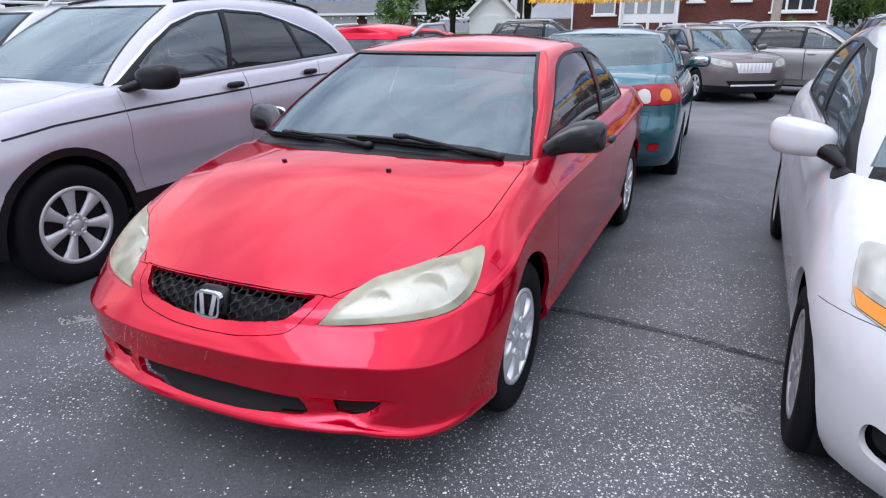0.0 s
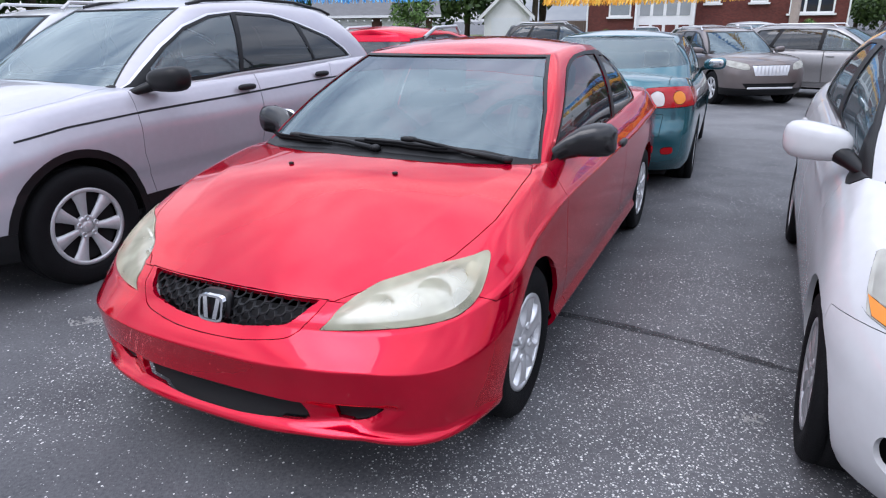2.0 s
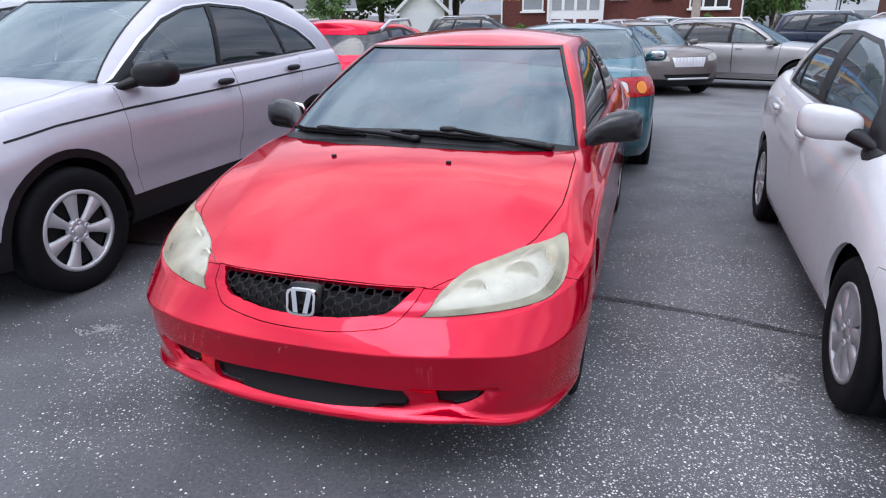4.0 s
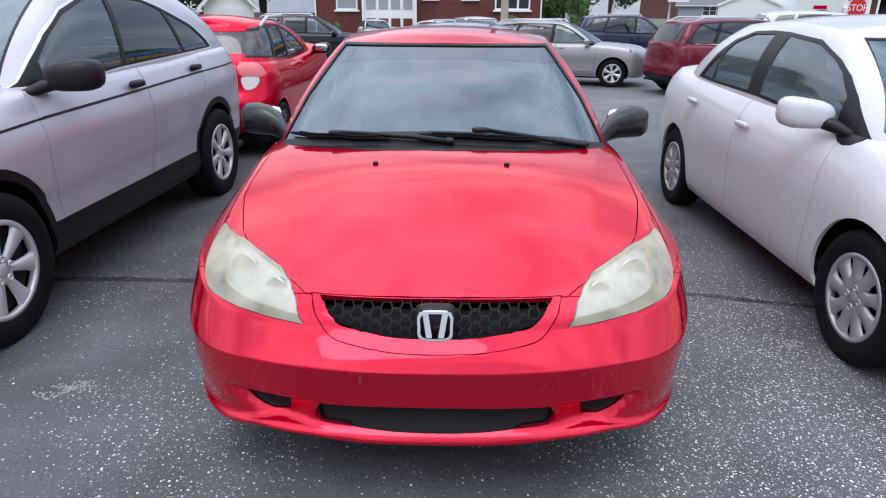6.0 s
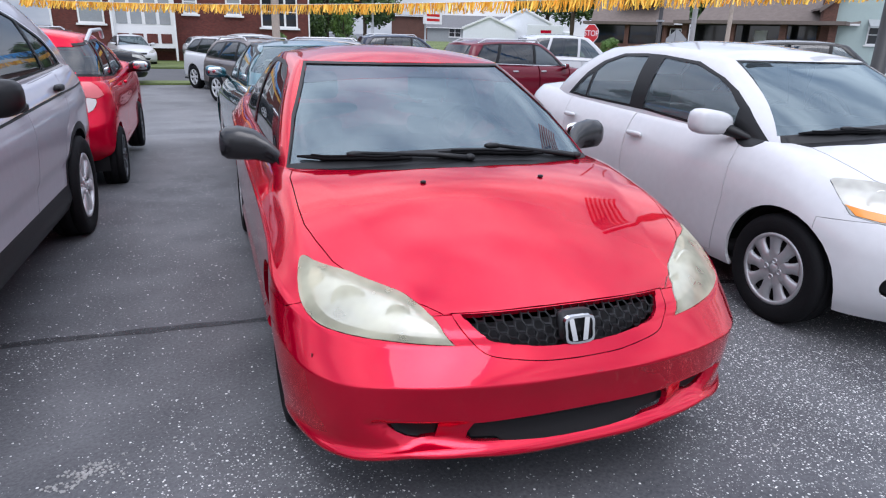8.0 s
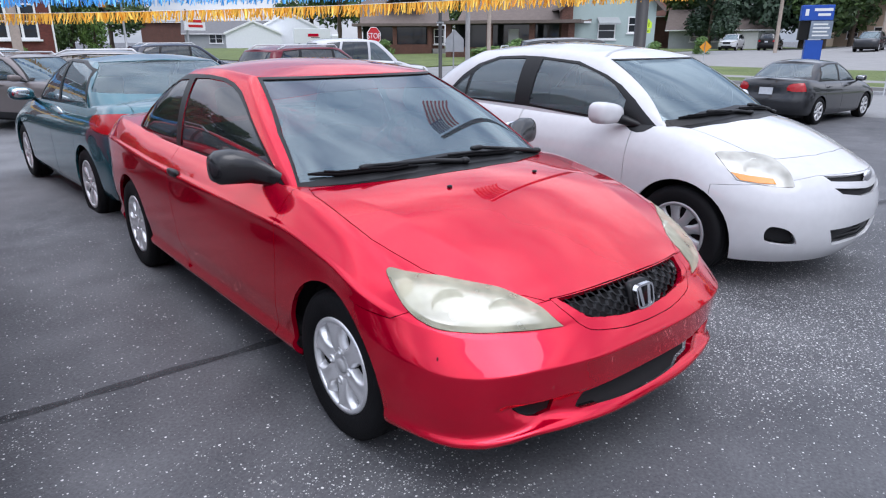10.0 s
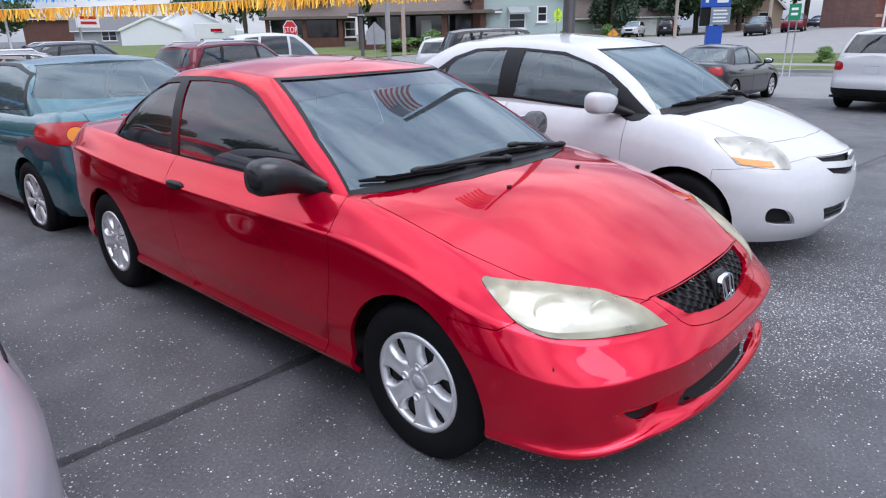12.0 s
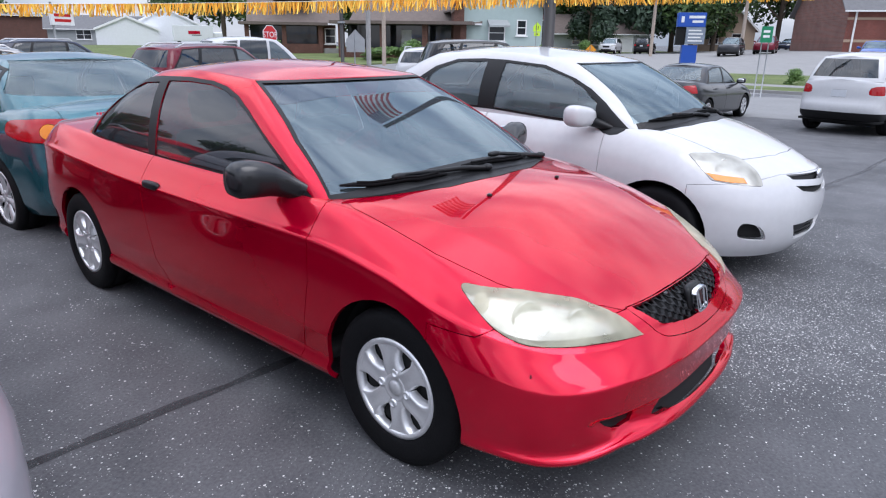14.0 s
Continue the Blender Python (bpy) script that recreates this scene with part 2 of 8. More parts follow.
def thing(name, label, category, m=None, group="", kind=""):
    ob = new(name)
    ob.empty_display_size = 0.1
    if m is not None:
        ob.matrix_basis = m
    return tagged(ob, label, category, group, kind)


def box(bm, x0, x1, y0, y1, z0, z1, bevel=0.0, m=None):
    made = bmesh.ops.create_cube(bm, size=1)["verts"]
    for v in made:
        v.co = Vector((x0 + (x1 - x0) * (v.co.x + 0.5), y0 + (y1 - y0) * (v.co.y + 0.5), z0 + (z1 - z0) * (v.co.z + 0.5)))
    if bevel:
        edges = {e for v in made for e in v.link_edges}
        made = bmesh.ops.bevel(bm, geom=list(edges), offset=bevel, segments=2, affect="EDGES", profile=0.5)["verts"]
    if m is not None:
        bmesh.ops.transform(bm, matrix=m, verts=list({v for v in made if v.is_valid}))
    return bm


def boxed(*a, **k):
    return box(bmesh.new(), *a, **k)


def tube(bm, pts, r, sides=8, closed=False):
    """A round bar along points; r may be one radius or one for each point."""
    pts = [Vector(p) for p in pts]
    rs = r if isinstance(r, (list, tuple)) else [r] * len(pts)
    rings = []
    for i, p in enumerate(pts):
        d = (pts[min(i + 1, len(pts) - 1)] - pts[max(i - 1, 0)]).normalized()
        side = d.cross(Vector((0, 0, 1)))
        side = side.normalized() if side.length > 1e-3 else Vector((1, 0, 0))
        up = side.cross(d)
        rings.append([bm.verts.new(p + rs[i] * (side * math.cos(a) + up * math.sin(a))) for a in (2 * math.pi * k / sides for k in range(sides))])
    for a, b in zip(rings, rings[1:]):
        for k in range(sides):
            bm.faces.new((a[k], a[(k + 1) % sides], b[(k + 1) % sides], b[k]))
    bm.faces.new(rings[0])
    bm.faces.new(rings[-1][::-1])
    return bm


def lathe(bm, profile, steps=40, axis="Y"):
    """Turns (along the axis, radius) pairs round the axis."""
    rings = []
    for k in range(steps):
        a = 2 * math.pi * k / steps
        c, s = math.cos(a), math.sin(a)
        rings.append([bm.verts.new((r * c, h, r * s) if axis == "Y" else (r * c, r * s, h)) for h, r in profile])
    for k in range(steps):
        a, b = rings[k], rings[(k + 1) % steps]
        for i in range(len(profile) - 1):
            bm.faces.new((a[i], a[i + 1], b[i + 1], b[i]))
    bmesh.ops.remove_doubles(bm, verts=bm.verts, dist=1e-6)
    bmesh.ops.recalc_face_normals(bm, faces=bm.faces)
    return bm


def slab(bm, outline, to3, depth):
    """A flat plate from a 2D outline: to3 turns (u, v, d) into a place."""
    front = [bm.verts.new(to3(u, v, 0)) for u, v in outline]
    back = [bm.verts.new(to3(u, v, depth)) for u, v in outline]
    bm.faces.new(front)
    bm.faces.new(back[::-1])
    k = len(outline)
    for i in range(k):
        bm.faces.new((front[i], back[i], back[(i + 1) % k], front[(i + 1) % k]))
    bmesh.ops.recalc_face_normals(bm, faces=bm.faces)
    return bm


class Curve:
    """A smooth line through (x, value) pairs without overshoot."""

    def __init__(self, pairs):
        pairs = sorted(pairs)
        self.x, self.y = np.array([p[0] for p in pairs], float), np.array([p[1] for p in pairs], float)
        if len(pairs) > 1:
            h, d = np.diff(self.x), np.diff(self.y) / np.diff(self.x)
            m = np.zeros(len(pairs))
            m[0], m[-1] = d[0], d[-1]
            for i in range(1, len(pairs) - 1):
                m[i] = 0 if d[i - 1] * d[i] <= 0 else (h[i - 1] + h[i]) * 3 / ((2 * h[i] + h[i - 1]) / d[i - 1] + (h[i] + 2 * h[i - 1]) / d[i])
            self.m = m

    def __call__(self, x):
        if len(self.x) == 1:
            return float(self.y[0])
        x = min(max(x, self.x[0]), self.x[-1])
        i = min(max(int(np.searchsorted(self.x, x)) - 1, 0), len(self.x) - 2)
        h = self.x[i + 1] - self.x[i]
        t = (x - self.x[i]) / h
        return float((2 * t**3 - 3 * t * t + 1) * self.y[i] + (t**3 - 2 * t * t + t) * h * self.m[i] + (3 * t * t - 2 * t**3) * self.y[i + 1] + (t**3 - t * t) * h * self.m[i + 1])


def rounded(pts, n=4):
    """A closed outline, smoothed through its points."""
    out, k = [], len(pts)
    for i in range(k):
        a, b, c, d = (Vector(pts[(i + j - 1) % k]) for j in range(4))
        for s in range(n):
            t = s / n
            out.append(tuple(0.5 * (2 * b + (c - a) * t + (2 * a - 5 * b + 4 * c - d) * t * t + (3 * b - a - 3 * c + d) * t**3)))
    return out


def inside(p, poly):
    hit, j = False, len(poly) - 1
    for i in range(len(poly)):
        (xi, yi), (xj, yj) = poly[i], poly[j]
        if (yi > p[1]) != (yj > p[1]) and p[0] < (xj - xi) * (p[1] - yi) / (yj - yi) + xi:
            hit = not hit
        j = i
    return hit


def cut(bm, poly, ax, keep):
    """Scores an outline into a skin along the third axis, and returns the faces within it."""
    i, j = ax
    lo, hi = [min(p[k] for p in poly) - 0.002 for k in (0, 1)], [max(p[k] for p in poly) + 0.002 for k in (0, 1)]

    def over(f, a, b):
        us, vs = [v.co[i] for v in f.verts], [v.co[j] for v in f.verts]
        return min(us) <= b[0] and max(us) >= a[0] and min(vs) <= b[1] and max(vs) >= a[1]

    cand = {f for f in bm.faces if keep(f) and over(f, lo, hi)}
    for k in range(len(poly)):
        p, q = poly[k], poly[(k + 1) % len(poly)]
        no = Vector((0, 0, 0))
        no[i], no[j] = q[1] - p[1], p[0] - q[0]
        if no.length < 1e-6:
            continue
        co = Vector((0, 0, 0))
        co[i], co[j] = p[0], p[1]
        a, b = [min(p[m], q[m]) - 0.001 for m in (0, 1)], [max(p[m], q[m]) + 0.001 for m in (0, 1)]
        faces = [f for f in cand if over(f, a, b)]
        if not faces:
            continue
        geom = list({v for f in faces for v in f.verts}) + list({e for f in faces for e in f.edges}) + faces
        got = bmesh.ops.bisect_plane(bm, geom=geom, dist=1e-5, plane_co=co, plane_no=no.normalized())
        cand = {f for f in cand if f.is_valid} | {g for g in got["geom"] if isinstance(g, bmesh.types.BMFace)}
    return [f for f in cand if f.is_valid and inside((f.calc_center_median()[i], f.calc_center_median()[j]), poly)]


def lift(bm, faces, gap=0.0, flange=0.0, sink=0.0):
    """A new bmesh of these faces, drawn in a little at its rim, with a turned-in edge."""
    out, seen = bmesh.new(), {}
    kept, rimmed = out.verts.layers.float_vector.new("kept"), out.faces.layers.int.new("rim")
    for f in faces:
        vs = []
        for v in f.verts:
            if v not in seen:
                seen[v] = out.verts.new(v.co - sink * v.normal)
                seen[v][kept] = v.normal
            vs.append(seen[v])
        try:
            out.faces.new(vs)
        except ValueError:
            pass
    out.normal_update()
    rim = [e for e in out.edges if e.is_boundary]
    if gap:
        moves = {}
        for v in {v for e in rim for v in e.verts}:
            inward = Vector((0, 0, 0))
            for e in v.link_edges:
                if e.is_boundary:
                    f = e.link_faces[0]
                    d = (e.verts[1].co - e.verts[0].co).normalized()
                    side = f.normal.cross(d)
                    mid = (e.verts[0].co + e.verts[1].co) / 2
                    inward += side if side.dot(f.calc_center_median() - mid) > 0 else -side
            if inward.length > 1e-6:
                moves[v] = inward.normalized() * gap
        for v, d in moves.items():
            v.co += d
    if flange:
        twin = {}
        for e in rim:
            for v in e.verts:
                if v not in twin:
                    twin[v] = out.verts.new(v.co - v[kept] * flange)
                    twin[v][kept] = v[kept]
        for e in rim:
            a, b = e.verts
            f = out.faces.new((a, b, twin[b], twin[a]))
            f[rimmed] = 1
            e.smooth = False
    return out


# ---------------------------------------------------------------- cars
def shell_outline(xf, af, nf, w, xr, ar, nr, counts):
    """Half a plan outline, from the middle of the front round to the middle of the back: (x, y/w)."""
    pts = []
    a, b, c = counts
    for k in range(a):
        th = math.pi / 2 * k / a
        pts.append((xf - af * (1 - math.cos(th) ** (2 / nf)), math.sin(th) ** (2 / nf)))
    for k in range(b):
        pts.append((xf - af + (xr + ar - xf + af) * k / b, 1.0))
    for k in range(c + 1):
        th = math.pi / 2 * (1 - k / c)
        pts.append((xr + ar * (1 - max(math.cos(th), 0) ** (2 / nr)), math.sin(th) ** (2 / nr)))
    return pts


def mirror_grid(cols, weld=1e-4):
    """Skins both halves of a grid of columns that runs along y >= 0."""
    bm = bmesh.new()
    for sign in (1, -1):
        vs = [[bm.verts.new((p[0], sign * p[1], p[2])) for p in col] for col in cols]
        for a, b in zip(vs, vs[1:]):
            for i in range(len(a) - 1):
                bm.faces.new((a[i], a[i + 1], b[i + 1], b[i]) if sign < 0 else (a[i], b[i], b[i + 1], a[i + 1]))
    bmesh.ops.remove_doubles(bm, verts=bm.verts, dist=weld)
    bmesh.ops.dissolve_degenerate(bm, edges=bm.edges, dist=1e-5)
    bmesh.ops.recalc_face_normals(bm, faces=bm.faces)
    bm.normal_update()
    return bm


class Shape:
    """The form of a car: x ahead of the front axle, y to its left, z up."""

    def __init__(self, s):
        self.s = s
        self.nose, self.tail = Curve(s["nose"]), Curve(s["tail"])
        self.low, self.top, self.crown = Curve(s["low"]), Curve(s["top"]), Curve(s["crown"])
        self.wide, self.inset = Curve(s["wide"]), Curve(s["inset"])
        self.counts = s.get("counts", (16, 44, 12))
        self.levels = s.get("levels") or [r / s.get("rows", 18) for r in range(s.get("rows", 18) + 1)]

    def columns(self):
        s = self.s
        nz, tz = [p[0] for p in s["nose"]], [p[0] for p in s["tail"]]
        cols = None
        for v in self.levels:
            xf = self.nose(nz[0] + (nz[-1] - nz[0]) * v)
            xr = self.tail(tz[0] + (tz[-1] - tz[0]) * v)
            square = s["front"][1] + s.get("boxy", 0.0) * 4 * v * (1 - v) + s.get("jaw", 0.0) * (1 - v) ** 2 + s.get("brow", 0.0) * max(0.0, (v - 0.84) / 0.16)
            ring = shell_outline(xf, s["front"][0], square, 1, xr, s["back"][0], s["back"][1], self.counts)
            cols = cols or [[] for _ in ring]
            push = s.get("push")
            for k, (x, y) in enumerate(ring):
                tuck = self.inset(v)
                if x > 0.1 and v < 0.5:
                    tuck *= max(0.0, 1 - (x - 0.1) * 4)
                w = self.wide(x) - tuck * min(1, y * 1.5) + (s.get("flare", 0.0) * 4 * v * (1 - v) * min(1, max(0, x) * 5))
                z = self.low(x) + (self.top(x) - self.low(x)) * v
                cols[k].append((x - (push(x, y * w, z) if push else 0), y * w, z))
        steps = s.get("crown_steps", (0.06, 0.14, 0.25, 0.38, 0.52, 0.68, 0.84, 1.0))
        for col in cols:
            x, y, z = col[-1]
            for u in steps:
                if "ridge" in s:
                    # two thirds of the steps lie about the feature line
                    r = self.ridge_at(x, y)
                    u = (u / 0.3) * r if u <= 0.3 else r + (u - 0.3) / 0.7 * (1 - r)
                col.append((x, y * (1 - u), z + (self.crown(x) - z) * self.swell(x, y, u)))
        return cols

    def ridge_at(self, x, w):
        """How far in from the edge the feature line of the hood runs, 0 to 1."""
        a, b = self.s["ridge"]
        return min(0.6, max(0.02, 1 - (a + b * x) / max(w, 0.05)))

    def swell(self, x, w, u):
        """Height of the upper skin between its edge (0) and the middle (1)."""
        if "ridge" not in self.s:
            return 1 - (1 - u) ** 2.4
        r = self.ridge_at(x, w)
        g = 1 - (1 - r) ** 2.4
        if u < r:
            return g * u / r
        return g + (1 - g) * (1 - (1 - (u - r) / (1 - r)) ** 1.9)

    def top_at(self, x, y):
        w = self.wide(x) - self.inset(1)
        u = 1 - min(abs(y) / w, 1)
        return self.top(x) + (self.crown(x) - self.top(x)) * self.swell(x, w, u)

    def cabin_columns(self):
        s = self.s
        g = s["cabin"]
        n = g.get("rows", 10)
        roof, crown = Curve(g["roof"]), Curve(g["roof_crown"])
        base = shell_outline(*g["base"][:3], 1, *g["base"][3:6], g.get("counts", (10, 30, 10)))
        high = shell_outline(*g["high"][:3], 1, *g["high"][3:6], g.get("counts", (10, 30, 10)))
        wb, wh = Curve(g["wide_base"]), Curve(g["wide_roof"])
        cols = []
        for (x0, y0), (x1, y1) in zip(base, high):
            a = Vector((x0, y0 * wb(x0), self.top_at(x0, y0 * wb(x0)) - 0.02))
            b = Vector((x1, y1 * wh(x1), roof(x1)))
            col = []
            for r in range(n + 1):
                v = r / n
                p = a.lerp(b, v)
                bulge = 4 * v * (1 - v)
                p.y += g["bulge"][0] * bulge * y0
                p.z += g["bulge"][1] * bulge
                col.append(tuple(p))
            for u in (0.05, 0.12, 0.22, 0.36, 0.52, 0.68, 0.84, 1.0):
                col.append((b.x, b.y * (1 - u), b.z + (crown(b.x) - b.z) * (1 - (1 - u) ** 2.2)))
            cols.append(col)
        return cols


def wheel_meshes(R, rim, wide, spokes, style, cap=ALLOY):
    """Tyre, rim face and inner barrel, turned round the y axis with the face at +y."""
    h = wide / 2
    bm = bmesh.new()
    lathe(bm, [(-h * 0.8, rim * 0.97), (-h, rim * 1.12), (-h * 0.98, R * 0.93), (-h * 0.8, R * 0.985), (-h * 0.45, R), (-h * 0.42, R - 0.008), (-h * 0.36, R - 0.008), (-h * 0.33, R),
               (h * 0.33, R), (h * 0.36, R - 0.008), (h * 0.42, R - 0.008), (h * 0.45, R), (h * 0.8, R * 0.985), (h * 0.98, R * 0.93), (h * 1.02, R * 0.86), (h, rim * 1.12), (h * 0.9, rim * 1.03), (h * 0.8, rim * 0.97)], 56)
    tyre = bpy.data.meshes.new("tyre")
    bm.to_mesh(tyre)
    bm.free()
    tyre.shade_smooth()
    tyre.materials.append(RUBBER)
    bm = bmesh.new()
    lathe(bm, [(-h * 0.8, rim * 0.96), (h * 0.5, rim * 0.9), (h * 0.45, rim * 0.55), (h * 0.3, 0.02), (h * 0.3, 0)], 32)
    barrel = bpy.data.meshes.new("wheel")
    bm.to_mesh(barrel)
    bm.free()
    barrel.materials.append(DARK)
    bm = bmesh.new()
    face = h * 0.86
    # outer ring and hub
    lathe(bm, [(face - 0.03, rim * 0.93), (face + 0.004, rim * 0.9), (face + 0.008, rim * 0.95), (face + 0.006, rim * 1.01), (face - 0.02, rim * 1.01)], 56)
    lathe(bm, [(face - 0.03, rim * 0.3), (face - 0.006, rim * 0.29), (face - 0.002, rim * 0.22), (face - 0.012, rim * 0.16), (face - 0.002, rim * 0.14), (face - 0.001, 0)], 40)
    # wide spokes: narrow at the hub, forked or bladed at the rim
    for k in range(spokes):
        a0 = 2 * math.pi * k / spokes
        pitch = 2 * math.pi / spokes
        if style == "fork":
            rows = [(0.18, 0.5, -0.006), (0.38, 0.5, 0.0), (0.43, 0.465, 0.003), (0.52, 0.36, 0.005), (0.64, 0.28, 0.006), (0.78, 0.285, 0.006), (0.88, 0.34, 0.005), (0.94, 0.41, 0.004)]
        elif style == "blade":
            rows = [(0.22, 0.5, 0), (0.44, 0.5, 0.004), (0.50, 0.46, 0.005), (0.58, 0.36, 0.006), (0.75, 0.32, 0.006), (0.86, 0.34, 0.005), (0.94, 0.42, 0.004)]
        else:
            rows = [(0.2, 0.40, -0.004), (0.42, 0.27, 0.0), (0.7, 0.24, 0.004), (0.95, 0.27, 0.004)]
        section = ((-1, -0.034), (-0.86, -0.002), (-0.72, 0.004), (-0.42, -0.002), (0.42, -0.002), (0.72, 0.004), (0.86, -0.002), (1, -0.034)) if style == "fork" else ((-1, -0.018), (-0.8, 0), (0.8, 0), (1, -0.018))
        c = len(section)
        ring = []
        for r, w, up in rows:
            mid = a0 + (0.10 * pitch * (r - 0.2) if style == "blade" else 0)
            for sgn, dy in section:
                if w == 0.5:
                    dy = 0
                a = mid + sgn * w * pitch
                ring.append((r * rim * math.cos(a), face - 0.002 + up + dy, r * rim * math.sin(a)))
        vs = [bm.verts.new(p) for p in ring]
        for i in range(len(rows) - 1):
            for j in range(c - 1):
                bm.faces.new((vs[i * c + j], vs[i * c + j + 1], vs[(i + 1) * c + j + 1], vs[(i + 1) * c + j]))
    nuts = 5 if style == "spoke" else 4
    for k in range(nuts):
        a = 2 * math.pi * (k + 0.5) / nuts
        bolt = rim * (0.33 if style == "fork" else 0.235)
        c = Vector((bolt * math.cos(a), 0, bolt * math.sin(a)))
        start = len(bm.verts)
        bm.verts.ensure_lookup_table()
        one = bmesh.new()
        lathe(one, [(face - 0.004, 0.017), (face + 0.004, 0.015), (face + 0.003, 0.011), (face - 0.004, 0.010), (face - 0.004, 0.0)], 12)
        bmesh.ops.translate(one, verts=one.verts, vec=c)
        tmp = bpy.data.meshes.new("nut")
        one.to_mesh(tmp)
        one.free()
        bm.from_mesh(tmp)
        bpy.data.meshes.remove(tmp)
    bmesh.ops.recalc_face_normals(bm, faces=bm.faces)
    rimme = bpy.data.meshes.new("rim")
    bm.to_mesh(rimme)
    bm.free()
    rimme.shade_smooth()
    rimme.materials.append(cap)
    return tyre, barrel, rimme


def side_keep(sign, ymin=0.3):
    return lambda f: f.calc_center_median().y * sign > ymin and abs(f.normal.y) > 0.12


def seat(parent, x, y, mat, z=0.33, high=0.62, wide=0.5):
    """A front seat with its head rest."""
    bm = bmesh.new()
    box(bm, x - 0.05, x + 0.48, y - wide / 2, y + wide / 2, z, z + 0.16, 0.05)
    box(bm, -0.06, 0.06, y - wide / 2, y + wide / 2, 0, high, 0.05, pose(x - 0.04, 0, z + 0.1, 0, -18, 0))
    box(bm, -0.045, 0.045, y - 0.13, y + 0.13, high + 0.03, high + 0.2, 0.04, pose(x - 0.04, 0, z + 0.1, 0, -18, 0))
    return part("seat", bm, mat, parent)


def build_car(s, m, label, category="car", group=""):
    """Builds one car from its numbers, and stands it at the pose m."""
    car = thing(s["name"], label, category, m, group)
    shape = Shape(s)
    paint = s["paint"]
    wb, R = s["wheelbase"], s["wheel"][0]
    half = s["half_track"]
    body = mirror_grid(shape.columns())
    parts, keys = {}, [None]
    mark = body.faces.layers.int.new("mark")

    # wheel openings
    Ra = s.get("arch", R + 0.045)
    gone = []
    arcz = s.get("hub_z", R)
    for sign in (1, -1):
        for x in (0, -wb):
            circle = [(x + Ra * math.cos(a), max(arcz + Ra * math.sin(a), 0.0)) for a in (2 * math.pi * k / 36 for k in range(36))]
            gone += cut(body, circle, (0, 2), side_keep(sign, 0.35))
    bmesh.ops.delete(body, geom=list(set(gone)), context="FACES")
    body.normal_update()
    lamp_f, lamp_b = s.get("lamp_depth", (0.22, -wb - 0.62))
    for at in (lamp_f, lamp_b):
        bmesh.ops.bisect_plane(body, geom=body.verts[:] + body.edges[:] + body.faces[:], dist=1e-4, plane_co=(at, 0, 0), plane_no=(1, 0, 0))
    body.normal_update()
    for name, outline, ax, keep, mat, opts in s["scores"]:
        for sign in ((1, -1) if keep.startswith("side") or keep.startswith("pair") else (1,)):
            poly = outline
            if keep == "side":
                k = side_keep(sign)
            elif keep == "sidelow":
                k = side_keep(sign, 0.2)
            elif keep == "pairfront":
                k = lambda f: f.calc_center_median().x > lamp_f and f.calc_center_median().y * sign > 0 and (f.normal.x > -0.2 or f.normal.z > 0.3)
                poly = [(a * sign, b) for a, b in outline]
            elif keep == "pairback":
                k = lambda f: f.calc_center_median().x < lamp_b and f.calc_center_median().y * sign > 0 and f.normal.x < 0.35
                poly = [(a * sign, b) for a, b in outline]
            elif keep == "front":
                k = lambda f: f.calc_center_median().x > 0.2 and f.normal.x > 0.05
            elif keep == "back":
                k = lambda f: f.calc_center_median().x < -wb and f.normal.x < -0.1
            elif keep == "wrapfront":
                k = lambda f: f.calc_center_median().x > 0.05
            elif keep == "wrapback":
                k = lambda f: f.calc_center_median().x < -wb
            else:
                k = lambda f: f.normal.z > 0.12
            if keep == "pairdiag":
                # the outline is drawn as seen square on to the car's corner
                turn = Matrix.Rotation(radians(-45 * sign), 3, "Z")
                bmesh.ops.rotate(body, verts=body.verts, matrix=turn)
                poly = [(a * sign, b) for a, b in outline]
                got = cut(body, poly, ax, lambda f: f.calc_center_median().x > 0.30 and f.normal.x > 0.0)
                bmesh.ops.rotate(body, verts=body.verts, matrix=turn.inverted())
            elif keep == "pairdiagback":
                turn = Matrix.Rotation(radians(-135 * sign), 3, "Z")
                bmesh.ops.rotate(body, verts=body.verts, matrix=turn)
                poly = [(a * sign, b) for a, b in outline]
                got = cut(body, poly, ax, lambda f: f.calc_center_median().x > 2.3 and f.normal.x > 0.0)
                bmesh.ops.rotate(body, verts=body.verts, matrix=turn.inverted())
            else:
                got = cut(body, poly, ax, k)
            key = (name, sign if keep.startswith("side") or keep.startswith("pair") else 0, len(parts))
            parts[key] = (mat, opts)
            keys.append(key)
            for f in got:
                f[mark] = len(keys) - 1
            body.normal_update()
    groups = {}
    for f in body.faces:
        groups.setdefault(keys[f[mark]], []).append(f)
    for key, faces in groups.items():
        if key is None:
            part("body", lift(body, faces, gap=0.0015, flange=0.02), paint, car)
            continue
        mat, opts = parts[key]
        mat = paint if mat is None else mat
        if key[0] == "delete":
            continue
        ob = part(key[0], lift(body, faces, gap=opts.get("gap", 0.0025), flange=opts.get("flange", 0.02), sink=opts.get("sink", 0.0)), mat, car, opts.get("label", ""))
        if "lid" in opts:
            opts["lid"](ob, key[1])
    body.free()
    # cabin
    cab = mirror_grid(shape.cabin_columns())
    g = s["cabin"]
    parts, keys = {}, [None]
    mark = cab.faces.layers.int.new("mark")
